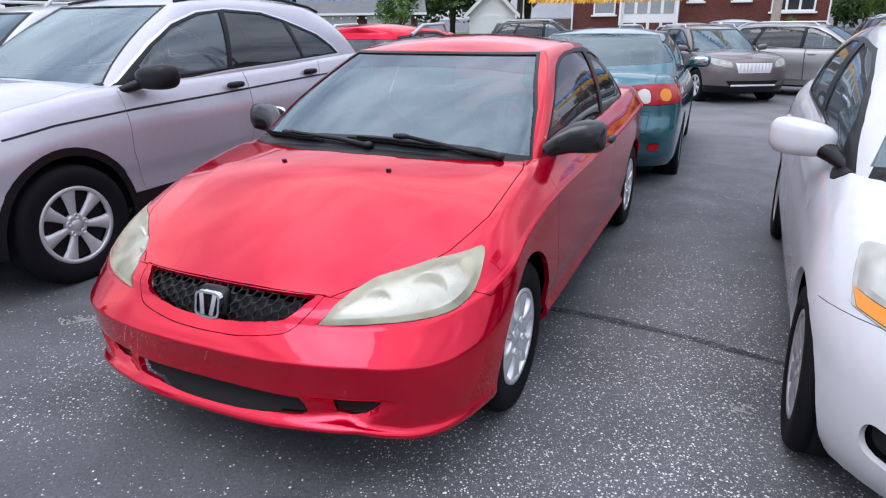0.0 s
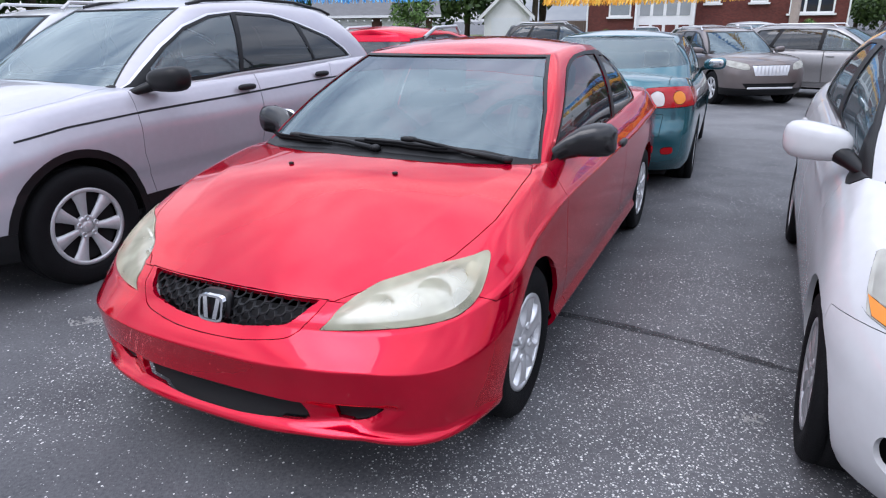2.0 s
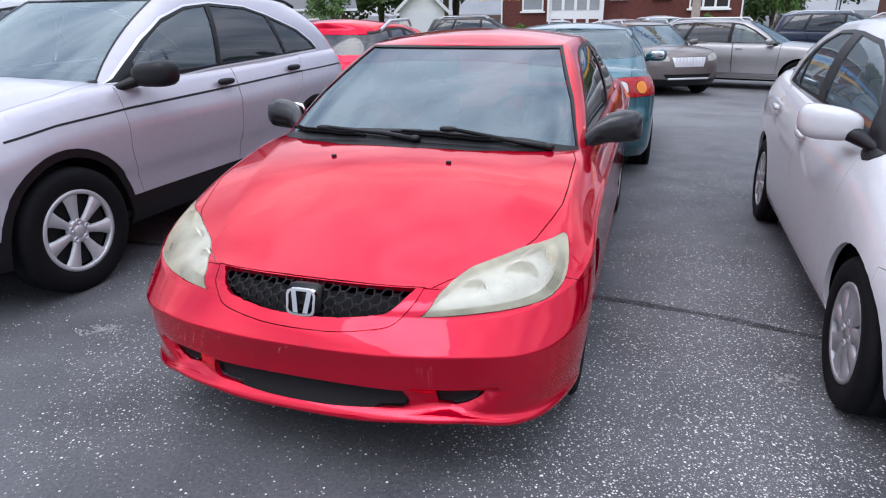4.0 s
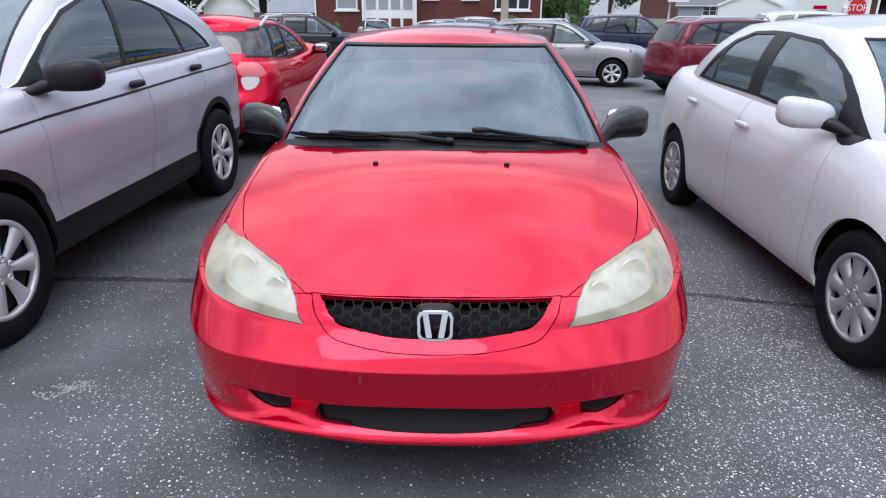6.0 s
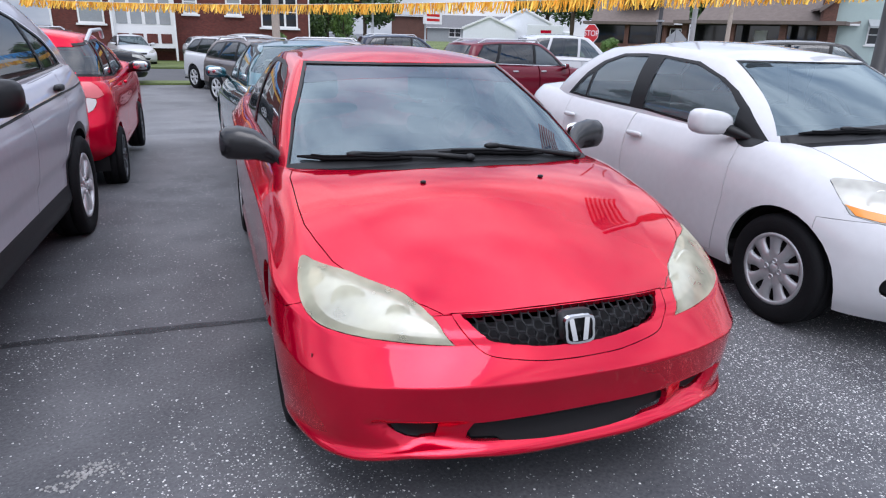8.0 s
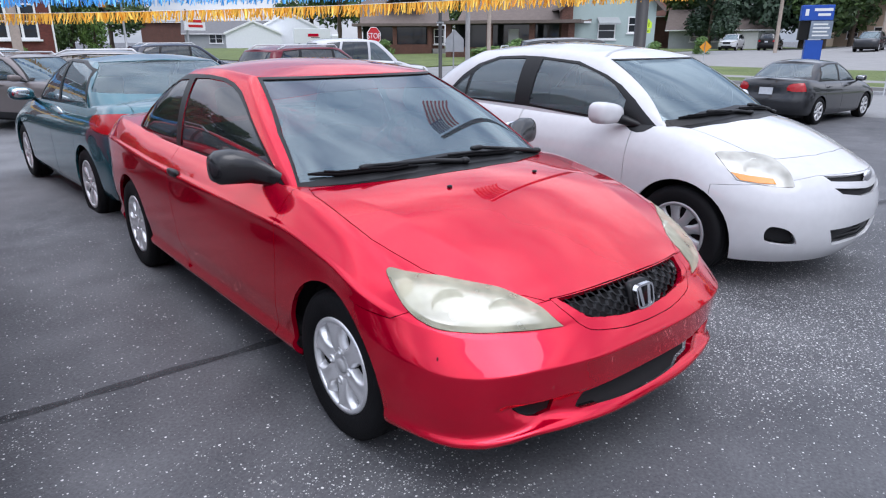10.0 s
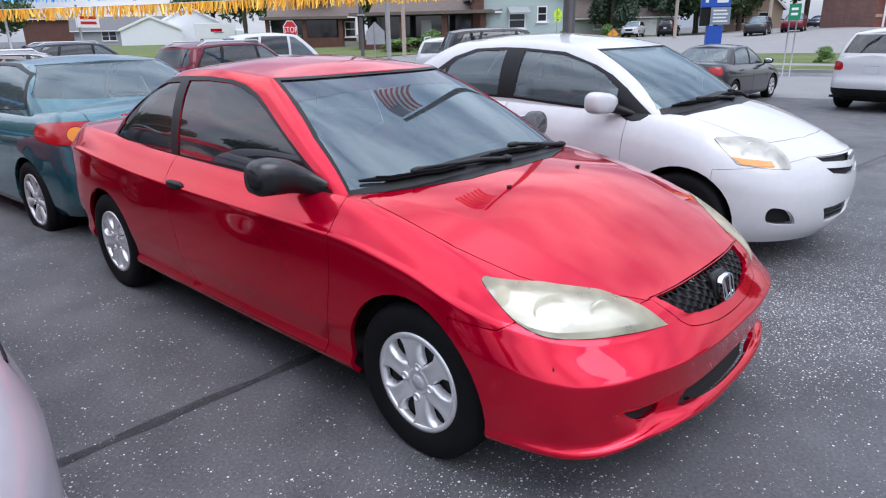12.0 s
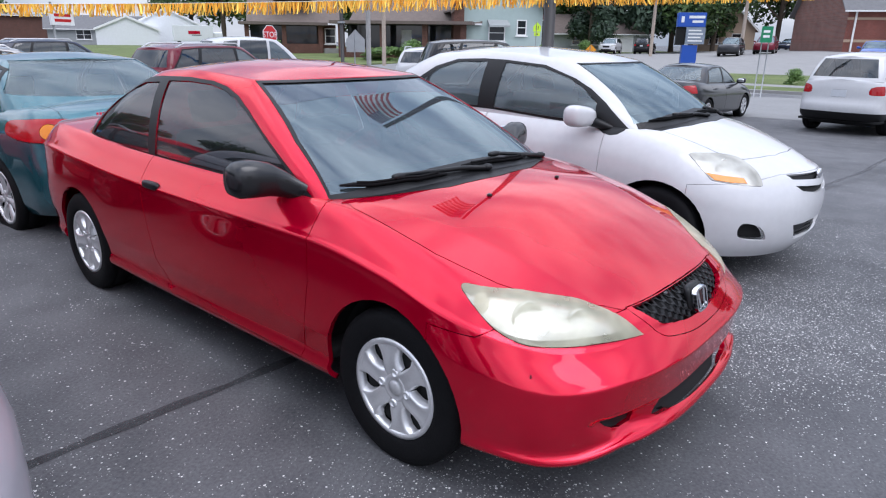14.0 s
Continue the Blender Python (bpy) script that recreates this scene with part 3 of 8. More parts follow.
    for name, outline, keep, mat in g["panes"]:
        for sign in ((1, -1) if keep == "side" else (1,)):
            if keep == "side":
                k = lambda f: f.calc_center_median().y * sign > 0.2 and abs(f.normal.y) > 0.35
                got = cut(cab, outline, (0, 2), k)
            elif keep == "front":
                k = lambda f: f.normal.x > 0.2 and f.calc_center_median().x > g["split"]
                got = cut(cab, outline, (1, 2), k)
            else:
                k = lambda f: f.normal.x < -0.15 and f.calc_center_median().x < g["split"]
                got = cut(cab, outline, (1, 2), k)
            key = (name, sign if keep == "side" else 0, len(parts))
            parts[key] = mat
            keys.append(key)
            for f in got:
                f[mark] = len(keys) - 1
            cab.normal_update()
    groups = {}
    for f in cab.faces:
        groups.setdefault(keys[f[mark]], []).append(f)
    for key, faces in groups.items():
        if key is None:
            part("roof", lift(cab, faces, flange=0.012), s.get("roof_paint", paint), car)
            part("headliner", lift(cab, faces, sink=0.03), s.get("liner", LINER), car)
        else:
            mat = parts[key]
            part(key[0], lift(cab, faces, gap=0.001, sink=0.004 if mat in (WSCREEN, PALESCREEN, TINTED, SIDEGLASS, SHADEGLASS, REARGLASS, CLEARGLASS) else -0.002), mat, car)
    cab.free()
    # floor of the body and wheel housings
    nose, tail = shape.nose(0.4), shape.tail(0.4)
    bm = boxed(tail + 0.35, nose - 0.5, -half + 0.2, half - 0.2, 0.17 * R / 0.3, 0.3, 0.03)
    part("underbody", bm, DARK, car)
    cab_back = g["base"][3] + 0.15
    floor = boxed(cab_back, -0.35, -half + 0.04, half - 0.04, 0.28, 0.33)
    part("cabin_floor", floor, DARK, car)
    part("bulkhead", boxed(-0.5, -0.42, -half + 0.08, half - 0.08, 0.3, shape.top(-0.4) - 0.05), DARK, car)
    for sign in (1, -1):
        for x in (0, -wb):
            bm = bmesh.new()
            ring = [(x + (Ra + 0.012) * math.cos(a), arcz + (Ra + 0.012) * math.sin(a)) for a in (math.pi * (k / 20 * 1.16 - 0.08) for k in range(21))]
            o = [bm.verts.new((u, sign * (half - 0.09), v)) for u, v in ring]
            i = [bm.verts.new((u, sign * (half - 0.4), v)) for u, v in ring]
            for k in range(20):
                bm.faces.new((o[k], o[k + 1], i[k + 1], i[k]))
            bm.faces.new(i)
            part("wheel_housing", bm, DARK, car)
    # wheels
    tyre, barrel, rim = wheel_meshes(*s["wheel"], cap=s.get("cap", ALLOY))
    for k, (x, sign) in enumerate(((0, 1), (0, -1), (-wb, 1), (-wb, -1))):
        turn = s.get("steer", 0) if x == 0 else 0
        spin = (17, 40, 66, 5)[k]
        mm = pose(x, sign * s["track"] / 2, s.get("hub_z", R), 0, 0, turn + (0 if sign > 0 else 180)) @ pose(0, 0, 0, 0, spin, 0)
        wh = share("wheel", barrel, car, mm)
        share("tyre", tyre, wh)
        share("rim", rim, wh)
    # cabin furniture
    for y in (-0.36, 0.36):
        seat(car, g["seats"][0], y, s.get("cloth", CLOTH), s.get("seat_z", 0.33), s.get("seat_high", 0.62))
    bm = bmesh.new()
    box(bm, g["seats"][1] - 0.05, g["seats"][1] + 0.45, -0.6, 0.6, s.get("seat_z", 0.33), s.get("seat_z", 0.33) + 0.16, 0.05)
    box(bm, -0.06, 0.06, -0.6, 0.6, 0, s.get("seat_high", 0.62) - 0.04, 0.05, pose(g["seats"][1] - 0.02, 0, s.get("seat_z", 0.33) + 0.1, 0, -22, 0))
    part("rear_seat", bm, s.get("cloth", CLOTH), car)
    bm = bmesh.new()
    dx, dz = g["dash"]
    box(bm, dx - 0.32, dx + 0.25, -half + 0.14, half - 0.14, dz - 0.3, dz, 0.06)
    part("dashboard", bm, s.get("dash_mat", TRIM), car)
    bm = bmesh.new()
    mm = pose(dx - 0.42, 0.36, dz + 0.0, 0, 62, 0)
    tube(bm, [mm @ Vector((0.185 * math.cos(a), 0.185 * math.sin(a), 0)) for a in (2 * math.pi * k / 28 for k in range(29))], 0.015, 8)
    for a in (0.2, math.pi - 0.2, -math.pi / 2):
        tube(bm, [mm @ Vector((0, 0, 0)), mm @ Vector((0.18 * math.sin(a), 0.18 * math.cos(a), 0))], 0.02, 6)
    part("steering_wheel", bm, TRIM, car)
    return car


def blob(bm, centre, size, power=3.0, n=12, m=None):
    """A rounded block: a ball drawn towards a box."""
    made = bmesh.ops.create_uvsphere(bm, u_segments=2 * n, v_segments=n, radius=1)["verts"]
    for v in made:
        d = (abs(v.co.x) ** power + abs(v.co.y) ** power + abs(v.co.z) ** power) ** (1 / power)
        v.co = Vector((v.co.x / d * size[0] / 2, v.co.y / d * size[1] / 2, v.co.z / d * size[2] / 2))
    mm = Matrix.Translation(centre) if m is None else m
    bmesh.ops.transform(bm, matrix=mm, verts=made)
    return bm


def door_mirror(car, x, y, z, mat, size=(0.15, 0.25, 0.155), foot=TRIM):
    """A pair of door mirrors with their feet on the door."""
    for sign in (1, -1):
        bm = bmesh.new()
        blob(bm, (0, 0, 0), size, 3.2)
        for v in bm.verts:
            inner = 0.5 - sign * v.co.y / size[1]
            v.co.x += 0.04 * inner
            v.co.z = v.co.z * (1 - 0.22 * inner) - 0.018 * inner
        bmesh.ops.transform(bm, matrix=pose(x, sign * (y + size[1] / 2), z), verts=bm.verts)
        ob = part("door_mirror", bm, mat, car)
        bm = bmesh.new()
        tube(bm, [(x + 0.27, sign * (y - 0.055), z - 0.10), (x + 0.20, sign * (y - 0.04), z - 0.09), (x + 0.11, sign * (y + 0.01), z - 0.06), (x + 0.03, sign * (y + 0.07), z - 0.03)], [0.010, 0.020, 0.031, 0.040], 12)
        part("mirror_foot", bm, foot, ob)
        bm = bmesh.new()
        blob(bm, (x - size[0] / 2 + 0.02, sign * (y + size[1] * 0.56), z), (0.03, size[1] * 0.66, size[2] * 0.62), 4, 8)
        part("mirror_glass", bm, CHROME, ob)


def door_handle(car, x, y, z, mat, size=(0.16, 0.035, 0.04)):
    for sign in (1, -1):
        bm = bmesh.new()
        blob(bm, (x, sign * y, z), size, 3.5, 8)
        part("door_handle", bm, mat, car)


def sleek_mirror(car, x, y, z, mat):
    """A pair of door mirrors drawn out in one piece down to the window's corner."""
    for sign in (1, -1):
        bm = bmesh.new()
        stations = [(0.235, -0.015, 0.0, 0.012, 0.02), (0.23, -0.015, 0.0, 0.045, 0.052), (0.205, -0.01, 0.002, 0.062, 0.070), (0.15, 0.0, 0.003, 0.070, 0.074), (0.09, 0.015, -0.004, 0.068, 0.068),
                    (0.04, 0.045, -0.025, 0.056, 0.056), (0.0, 0.10, -0.052, 0.044, 0.042), (-0.03, 0.16, -0.075, 0.032, 0.032), (-0.05, 0.21, -0.092, 0.018, 0.020), (-0.06, 0.24, -0.10, 0.006, 0.008)]
        rings = []
        for dy, dx, dz, hx, hz in stations:
            ring = []
            for k in range(20):
                a = 2 * math.pi * k / 20
                cx, cz = math.cos(a), math.sin(a)
                p = 2.6
                q = (abs(cx) ** p + abs(cz) ** p) ** (1 / p)
                ring.append(bm.verts.new((x + dx + hx * cx / q, sign * (y + dy), z + dz + hz * cz / q)))
            rings.append(ring)
        for a, b in zip(rings, rings[1:]):
            for k in range(20):
                bm.faces.new((a[k], a[(k + 1) % 20], b[(k + 1) % 20], b[k]))
        bm.faces.new(rings[0])
        bm.faces.new(rings[-1])
        bmesh.ops.recalc_face_normals(bm, faces=bm.faces)
        ob = part("door_mirror", bm, mat, car)
        bm = bmesh.new()
        blob(bm, (x - 0.068, sign * (y + 0.135), z), (0.016, 0.16, 0.105), 4, 8)
        part("mirror_glass", bm, CHROME, ob)


def wipers(car, spec, sweeps):
    """Wipers lying along the foot of the windscreen: (pivot y, elbow y, elbow height, blade from y, height, to y, height)."""
    shape = Shape(spec)
    cab = mirror_grid(shape.cabin_columns())
    tree_of = BVHTree.FromBMesh(cab)

    def on(y, h, out=0.012):
        z = shape.top(-0.5) - 0.08
        while z < 1.6:
            hit, normal, _, _ = tree_of.ray_cast(Vector((1.5, y, z)), Vector((-1, 0, 0)))
            if hit is not None and z > shape.top_at(hit.x, y):
                break
            z += 0.004
        hit, normal, _, _ = tree_of.ray_cast(Vector((1.5, y, z + h)), Vector((-1, 0, 0)))
        return hit + (normal if normal.x > 0 else -normal) * out

    for pivot, elbow, high, y0, h0, y1, h1 in sweeps:
        wiper = part("wiper", tube(bmesh.new(), [on(pivot, 0.0, 0.012), on((pivot * 2 + elbow) / 3, high * 0.4, 0.018), on(elbow, high, 0.026)], [0.013, 0.011, 0.008], 8), TRIM, car)
        bm = bmesh.new()
        n = 9
        line = [on(y0 + (y1 - y0) * k / n, h0 + (h1 - h0) * k / n, 0.012) for k in range(n + 1)]
        tube(bm, line, [0.005] + [0.010] * (n - 1) + [0.005], 6)
        tube(bm, [p + Vector((0.006, 0, 0.010)) for p in line[1:-1]], 0.005, 6)
        part("wiper_blade", bm, RUBBER, wiper)
        bm = bmesh.new()
        blob(bm, on(elbow, high, 0.022), (0.03, 0.075, 0.024), 4, 6)
        part("blade_clip", bm, TRIM, wiper)
        bm = bmesh.new()
        blob(bm, on(pivot, 0.0, 0.016), (0.045, 0.045, 0.03), 2.6, 6)
        part("pivot_cap", bm, TRIM, wiper)
    cab.free()

# ---------------------------------------------------------------- the car in the middle
def mirrored(half):
    return half + [(x, -y) for x, y in reversed(half)]


def across(half):
    """Closes an outline of (y, z) that runs from y > 0 to the middle, on the other side too."""
    return half + [(-y, z) for y, z in reversed(half)]


def smoothed(pts, n=4):
    """An open run of points, smoothed."""
    out = []
    for i in range(len(pts) - 1):
        a, b, c, d = (Vector(pts[max(0, min(len(pts) - 1, i + j - 1))]) for j in range(4))
        for s in range(n):
            t = s / n
            out.append(tuple(0.5 * (2 * b + (c - a) * t + (2 * a - 5 * b + 4 * c - d) * t * t + (3 * b - a - 3 * c + d) * t**3)))
    return out


def ease(v, a, b):
    t = max(0.0, min(1.0, (v - a) / (b - a)))
    return t * t * (3 - 2 * t)


def scoop(x, y, z):
    """The hollow at each lower corner of the bumper: sharp above, running out on the lip that rises to meet it."""
    a = abs(y)
    if x < 0.25:
        return 0.0
    foot = 0.250 + 2.4 * max(0, a - 0.45) ** 2
    return 0.030 * ease(a, 0.33, 0.45) * (1 - ease(a, 0.60, 0.69)) * (1 - ease(z, 0.348, 0.366)) * ease(z, foot, foot + 0.05)


GRILLE_LINE = across(smoothed([(0.348, 0.649), (0.325, 0.628), (0.300, 0.606), (0.273, 0.591), (0.2, 0.578), (0.114, 0.569), (0, 0.564)]))
civic = {
    "name": "coupe", "paint": RED, "wheelbase": 2.62, "half_track": 0.83, "track": 1.462, "hub_z": 0.29, "arch": 0.34,
    "lamp_depth": (0.225, -3.2), "cap": HUBCAP, "wheel": (0.30, 0.190, 0.185, 6, "fork"), "counts": (34, 60, 14), "push": scoop, "ridge": (0.585, -0.235),
    "crown_steps": (0.1, 0.2, 0.27, 0.3, 0.315, 0.35, 0.42, 0.52, 0.64, 0.76, 0.88, 1.0),
    "levels": [0.0, 0.014, 0.03, 0.05, 0.066, 0.09, 0.125, 0.16, 0.20, 0.24, 0.27, 0.29, 0.305, 0.32, 0.36, 0.42, 0.48, 0.54, 0.58, 0.598, 0.607, 0.616, 0.635, 0.67, 0.71, 0.75, 0.79, 0.815, 0.828, 0.838, 0.855, 0.885, 0.92, 0.95, 0.975, 1.0],
    "nose": [(0.23, 0.808), (0.236, 0.824), (0.251, 0.825), (0.258, 0.810), (0.275, 0.792), (0.345, 0.798), (0.40, 0.806), (0.470, 0.823), (0.482, 0.8265), (0.489, 0.822), (0.53, 0.793), (0.565, 0.768), (0.61, 0.738), (0.65, 0.675)],
    "tail": [(0.27, -3.42), (0.40, -3.50), (0.55, -3.52), (0.65, -3.48), (0.90, -3.44), (0.96, -3.40)],
    "low": [(0.85, 0.232), (0.824, 0.234), (0.80, 0.246), (0.76, 0.246), (0.716, 0.228), (0.66, 0.211), (0.60, 0.208), (0.52, 0.216), (0.43, 0.226), (0.38, 0.228), (0.2, 0.215), (-0.4, 0.20), (-2.2, 0.20), (-2.9, 0.22), (-3.5, 0.27)],
    "top": [(0.675, 0.65), (0.6, 0.655), (0.5, 0.68), (0.4, 0.71), (0.3, 0.742), (0, 0.83), (-0.4, 0.893), (-1.1, 0.90), (-2.0, 0.915), (-2.5, 0.945), (-3.0, 0.965), (-3.4, 0.95)],
    "crown": [(0.675, 0.65), (0.6, 0.685), (0.3, 0.81), (0, 0.905), (-0.2, 0.93), (-0.5, 0.95), (-2, 1.0), (-2.6, 0.99), (-3, 1.0), (-3.4, 0.965)],
    "wide": [(0.8, 0.84), (0.3, 0.848), (0, 0.848), (-1.3, 0.845), (-2.6, 0.84), (-3.5, 0.80)],
    "inset": [(0, 0.05), (0.05, 0.016), (0.09, 0.010), (0.125, 0.024), (0.2, 0.018), (0.3, 0.006), (0.6, 0.0), (0.79, 0.003), (0.815, 0.001), (0.828, 0.002), (0.838, 0.012), (0.855, 0.020), (0.92, 0.050), (0.97, 0.078), (1.0, 0.100)],
    "front": (0.65, 2.2), "boxy": 0.55, "jaw": 0.6, "brow": 0.65, "flare": 0.02, "back": (0.5, 2.6),
    "scores": [
        ("hood", mirrored([(-0.15, 0), (-0.18, 0.3), (-0.28, 0.55), (-0.37, 0.70), (-0.28, 0.722), (0.0, 0.729), (0.117, 0.726), (0.215, 0.704), (0.335, 0.670), (0.42, 0.622), (0.53, 0.51), (0.60, 0.435), (0.64, 0.40), (0.75, 0.36), (0.75, 0)])[:-1], (0, 1), "top", None, {}),
        ("cowl", mirrored([(-0.152, 0), (-0.182, 0.3), (-0.282, 0.55), (-0.372, 0.685), (-0.52, 0.74), (-0.6, 0.6), (-0.5, 0)])[:-1], (0, 1), "top", TRIM, {"label": "black plastic cowl"}),
        ("front_bumper", [(0.2, 0.0), (1.0, 0.0), (1.0, 0.66), (0.68, 0.655), (0.6, 0.64), (0.41, 0.64), (0.37, 0.617), (0.2, 0.624)], (0, 2), "wrapfront", None, {"gap": 0.0015}),
        ("door", [(-0.41, 0.92), (-0.42, 0.6), (-0.50, 0.25), (-1.55, 0.25), (-1.68, 0.4), (-1.75, 0.7), (-1.76, 0.92)], (0, 2), "side", None, {}),
        ("headlight", smoothed([(-0.234, 0.583), (-0.165, 0.585), (-0.068, 0.588), (0.054, 0.590), (0.14, 0.597), (0.20, 0.610), (0.25, 0.632), (0.288, 0.66), (0.325, 0.697), (0.352, 0.728), (0.354, 0.739), (0.342, 0.744), (0.31, 0.741), (0.24, 0.731), (0.17, 0.723), (0.122, 0.714), (0.03, 0.698), (-0.025, 0.687), (-0.073, 0.671), (-0.13, 0.652), (-0.18, 0.626), (-0.234, 0.583)], 3), (1, 2), "pairdiag", HAZED, {"sink": -0.003, "gap": 0.0012, "label": "hazed yellowed headlight lens"}),
        ("grille_surround", across(smoothed([(0.376, 0.652), (0.362, 0.622), (0.338, 0.591), (0.318, 0.571), (0.285, 0.555), (0.2, 0.541), (0.113, 0.532), (0, 0.529)])), (1, 2), "front", None, {"gap": 0.002}),
        ("grille", GRILLE_LINE, (1, 2), "front", DARK, {"sink": 0.05}),
        ("air_intake", across(smoothed([(0.342, 0.352), (0.362, 0.299), (0.29, 0.286), (0.12, 0.274), (0, 0.272)], 2)), (1, 2), "front", DARK, {"sink": 0.032, "flange": 0.03}),
        ("fog_blank", [(0.438, 0.352), (0.50, 0.350), (0.585, 0.340), (0.56, 0.318), (0.53, 0.302), (0.495, 0.294), (0.447, 0.297)], (1, 2), "pairfront", TRIM, {"sink": 0.012}),
        ("tail_light", [(0.48, 0.90), (0.76, 0.92), (0.76, 0.76), (0.48, 0.74)], (1, 2), "pairback", TAIL, {}),
    ],
    "cabin": {
        "base": (-0.20, 0.32, 2.6, -2.95, 0.45, 2.4), "high": (-1.08, 0.13, 3.0, -2.15, 0.25, 2.6),
        "wide_base": [(-0.5, 0.745), (-2.4, 0.745), (-2.9, 0.70)], "wide_roof": [(-1.1, 0.54), (-1.5, 0.565), (-2.2, 0.54)],
        "roof": [(-1.08, 1.295), (-1.3, 1.31), (-1.6, 1.325), (-2.15, 1.30)], "roof_crown": [(-1.08, 1.30), (-1.3, 1.35), (-1.65, 1.375), (-2.15, 1.33)],
        "bulge": (0.025, 0.02), "split": -1.7, "seats": (-1.55, -2.35), "dash": (-0.62, 0.90), "counts": (14, 40, 12),
        "panes": [
            ("window_trim", [(-0.50, 0.895), (-0.71, 1.006), (-0.91, 1.11), (-1.04, 1.178), (-1.16, 1.233), (-1.28, 1.268), (-1.40, 1.287), (-1.6, 1.296), (-1.9, 1.29), (-2.07, 1.275), (-2.28, 1.2), (-2.45, 1.06), (-2.53, 0.95), (-2.2, 0.905), (-1.7, 0.89)], "side", TRIM),
            ("door_window", [(-0.56, 0.912), (-0.75, 1.013), (-0.925, 1.105), (-1.05, 1.167), (-1.175, 1.22), (-1.29, 1.252), (-1.405, 1.27), (-1.6, 1.276), (-1.80, 1.27), (-1.75, 0.915)], "side", TINTED),
            ("quarter_window", [(-1.82, 0.915), (-1.89, 1.26), (-2.05, 1.25), (-2.25, 1.185), (-2.42, 1.05), (-2.49, 0.955), (-2.2, 0.925)], "side", TINTED),
            ("windscreen_trim", [(-0.73, 0.86), (0.73, 0.86), (0.652, 1.08), (0.53, 1.297), (-0.53, 1.297), (-0.652, 1.08)], "front", TRIM),
            ("windscreen", [(-0.705, 0.912), (-0.5, 0.948), (-0.25, 0.968), (0, 0.974), (0.25, 0.968), (0.5, 0.948), (0.705, 0.912), (0.638, 1.08), (0.517, 1.286), (-0.517, 1.286), (-0.638, 1.08)], "front", WSCREEN),
            ("shade_band", [(-0.565, 1.208), (-0.3, 1.23), (0, 1.236), (0.3, 1.23), (0.565, 1.208), (0.519, 1.286), (-0.519, 1.286)], "front", SHADEGLASS),
            ("rear_window", [(-0.62, 1.0), (0.62, 1.0), (0.47, 1.27), (-0.47, 1.27)], "back", REARGLASS),
        ],
    },
}
CIVIC_AT = pose(-0.445, 2.596, 0, 0, 0, -114.4)
coupe = build_car(civic, CIVIC_AT, "glossy red two-door coupe with hazed headlights and black mirrors", "car")
sleek_mirror(coupe, -0.69, 0.735, 0.962, GLOSSBLACK)
door_handle(coupe, -1.64, 0.835, 0.79, TRIM)
wipers(coupe, civic, [(0.03, -0.445, 0.026, -0.665, 0.028, -0.22, 0.008), (0.60, 0.16, 0.030, -0.10, 0.020, 0.41, 0.012)])
for y in (-0.252, 0.252):
    bm = bmesh.new()
    blob(bm, (-0.016, y, Shape(civic).top_at(-0.016, y) + 0.004), (0.018, 0.022, 0.012), 3, 6)
    part("washer_nozzle", bm, TRIM, coupe)


def honeycomb(car, line, z0, z1, x_of, mat):
    """Cells of a grille: long six-sided rings with their points to the sides, staggered row by row."""
    bm = bmesh.new()
    dy, dz = 0.058, 0.0134
    ring = [(-0.0195, 0), (-0.0100, 0.0134), (0.0100, 0.0134), (0.0195, 0), (0.0100, -0.0134), (-0.0100, -0.0134)]
    row, z = 0, z1
    while z > z0:
        for k in range(-8, 9):
            y = k * dy + (dy / 2 if row % 2 else 0)
            if not inside((y * 0.97, min(z + 0.004, 0.645)), line):
                continue
            a = [bm.verts.new((x_of(y + u, z + v), y + u, z + v)) for u, v in ring]
            b = [bm.verts.new((x_of(y + u, z + v) + 0.001, y + u * 0.86, z + v * 0.80)) for u, v in ring]
            c = [bm.verts.new((x_of(y + u, z + v) - 0.010, y + u * 0.80, z + v * 0.72)) for u, v in ring]
            for i in range(6):
                j = (i + 1) % 6
                bm.faces.new((a[i], a[j], b[j], b[i]))
                bm.faces.new((b[i], b[j], c[j], c[i]))
        z -= dz
        row += 1
    bmesh.ops.recalc_face_normals(bm, faces=bm.faces)
    return part("grille_mesh", bm, mat, car, smooth=False)


nose_line = Shape(civic).nose
honeycomb(coupe, GRILLE_LINE, 0.55, 0.639, lambda y, z: nose_line(z) - 0.012 - 0.34 * y * y, TRIM)
duct = [(0.74, 0.0), (0.728, 0.2), (0.70, 0.36), (0.67, 0.44)]
duct = duct + [(0.40, 0.44), (0.40, -0.44)] + [(x, -y) for x, y in reversed(duct[1:])]
part("intake_duct", slab(bmesh.new(), duct, lambda u, v, d: (u, v, 0.245 + d), 0.17), DARK, coupe, smooth=False)
# the bar across the lower intake
part("intake_bar", tube(bmesh.new(), [(0.772 - 0.33 * y * y, y, 0.336 + 0.05 * y * y) for y in (-0.34, -0.25, -0.12, 0, 0.12, 0.25, 0.34)], 0.006, 8), TRIM, coupe)
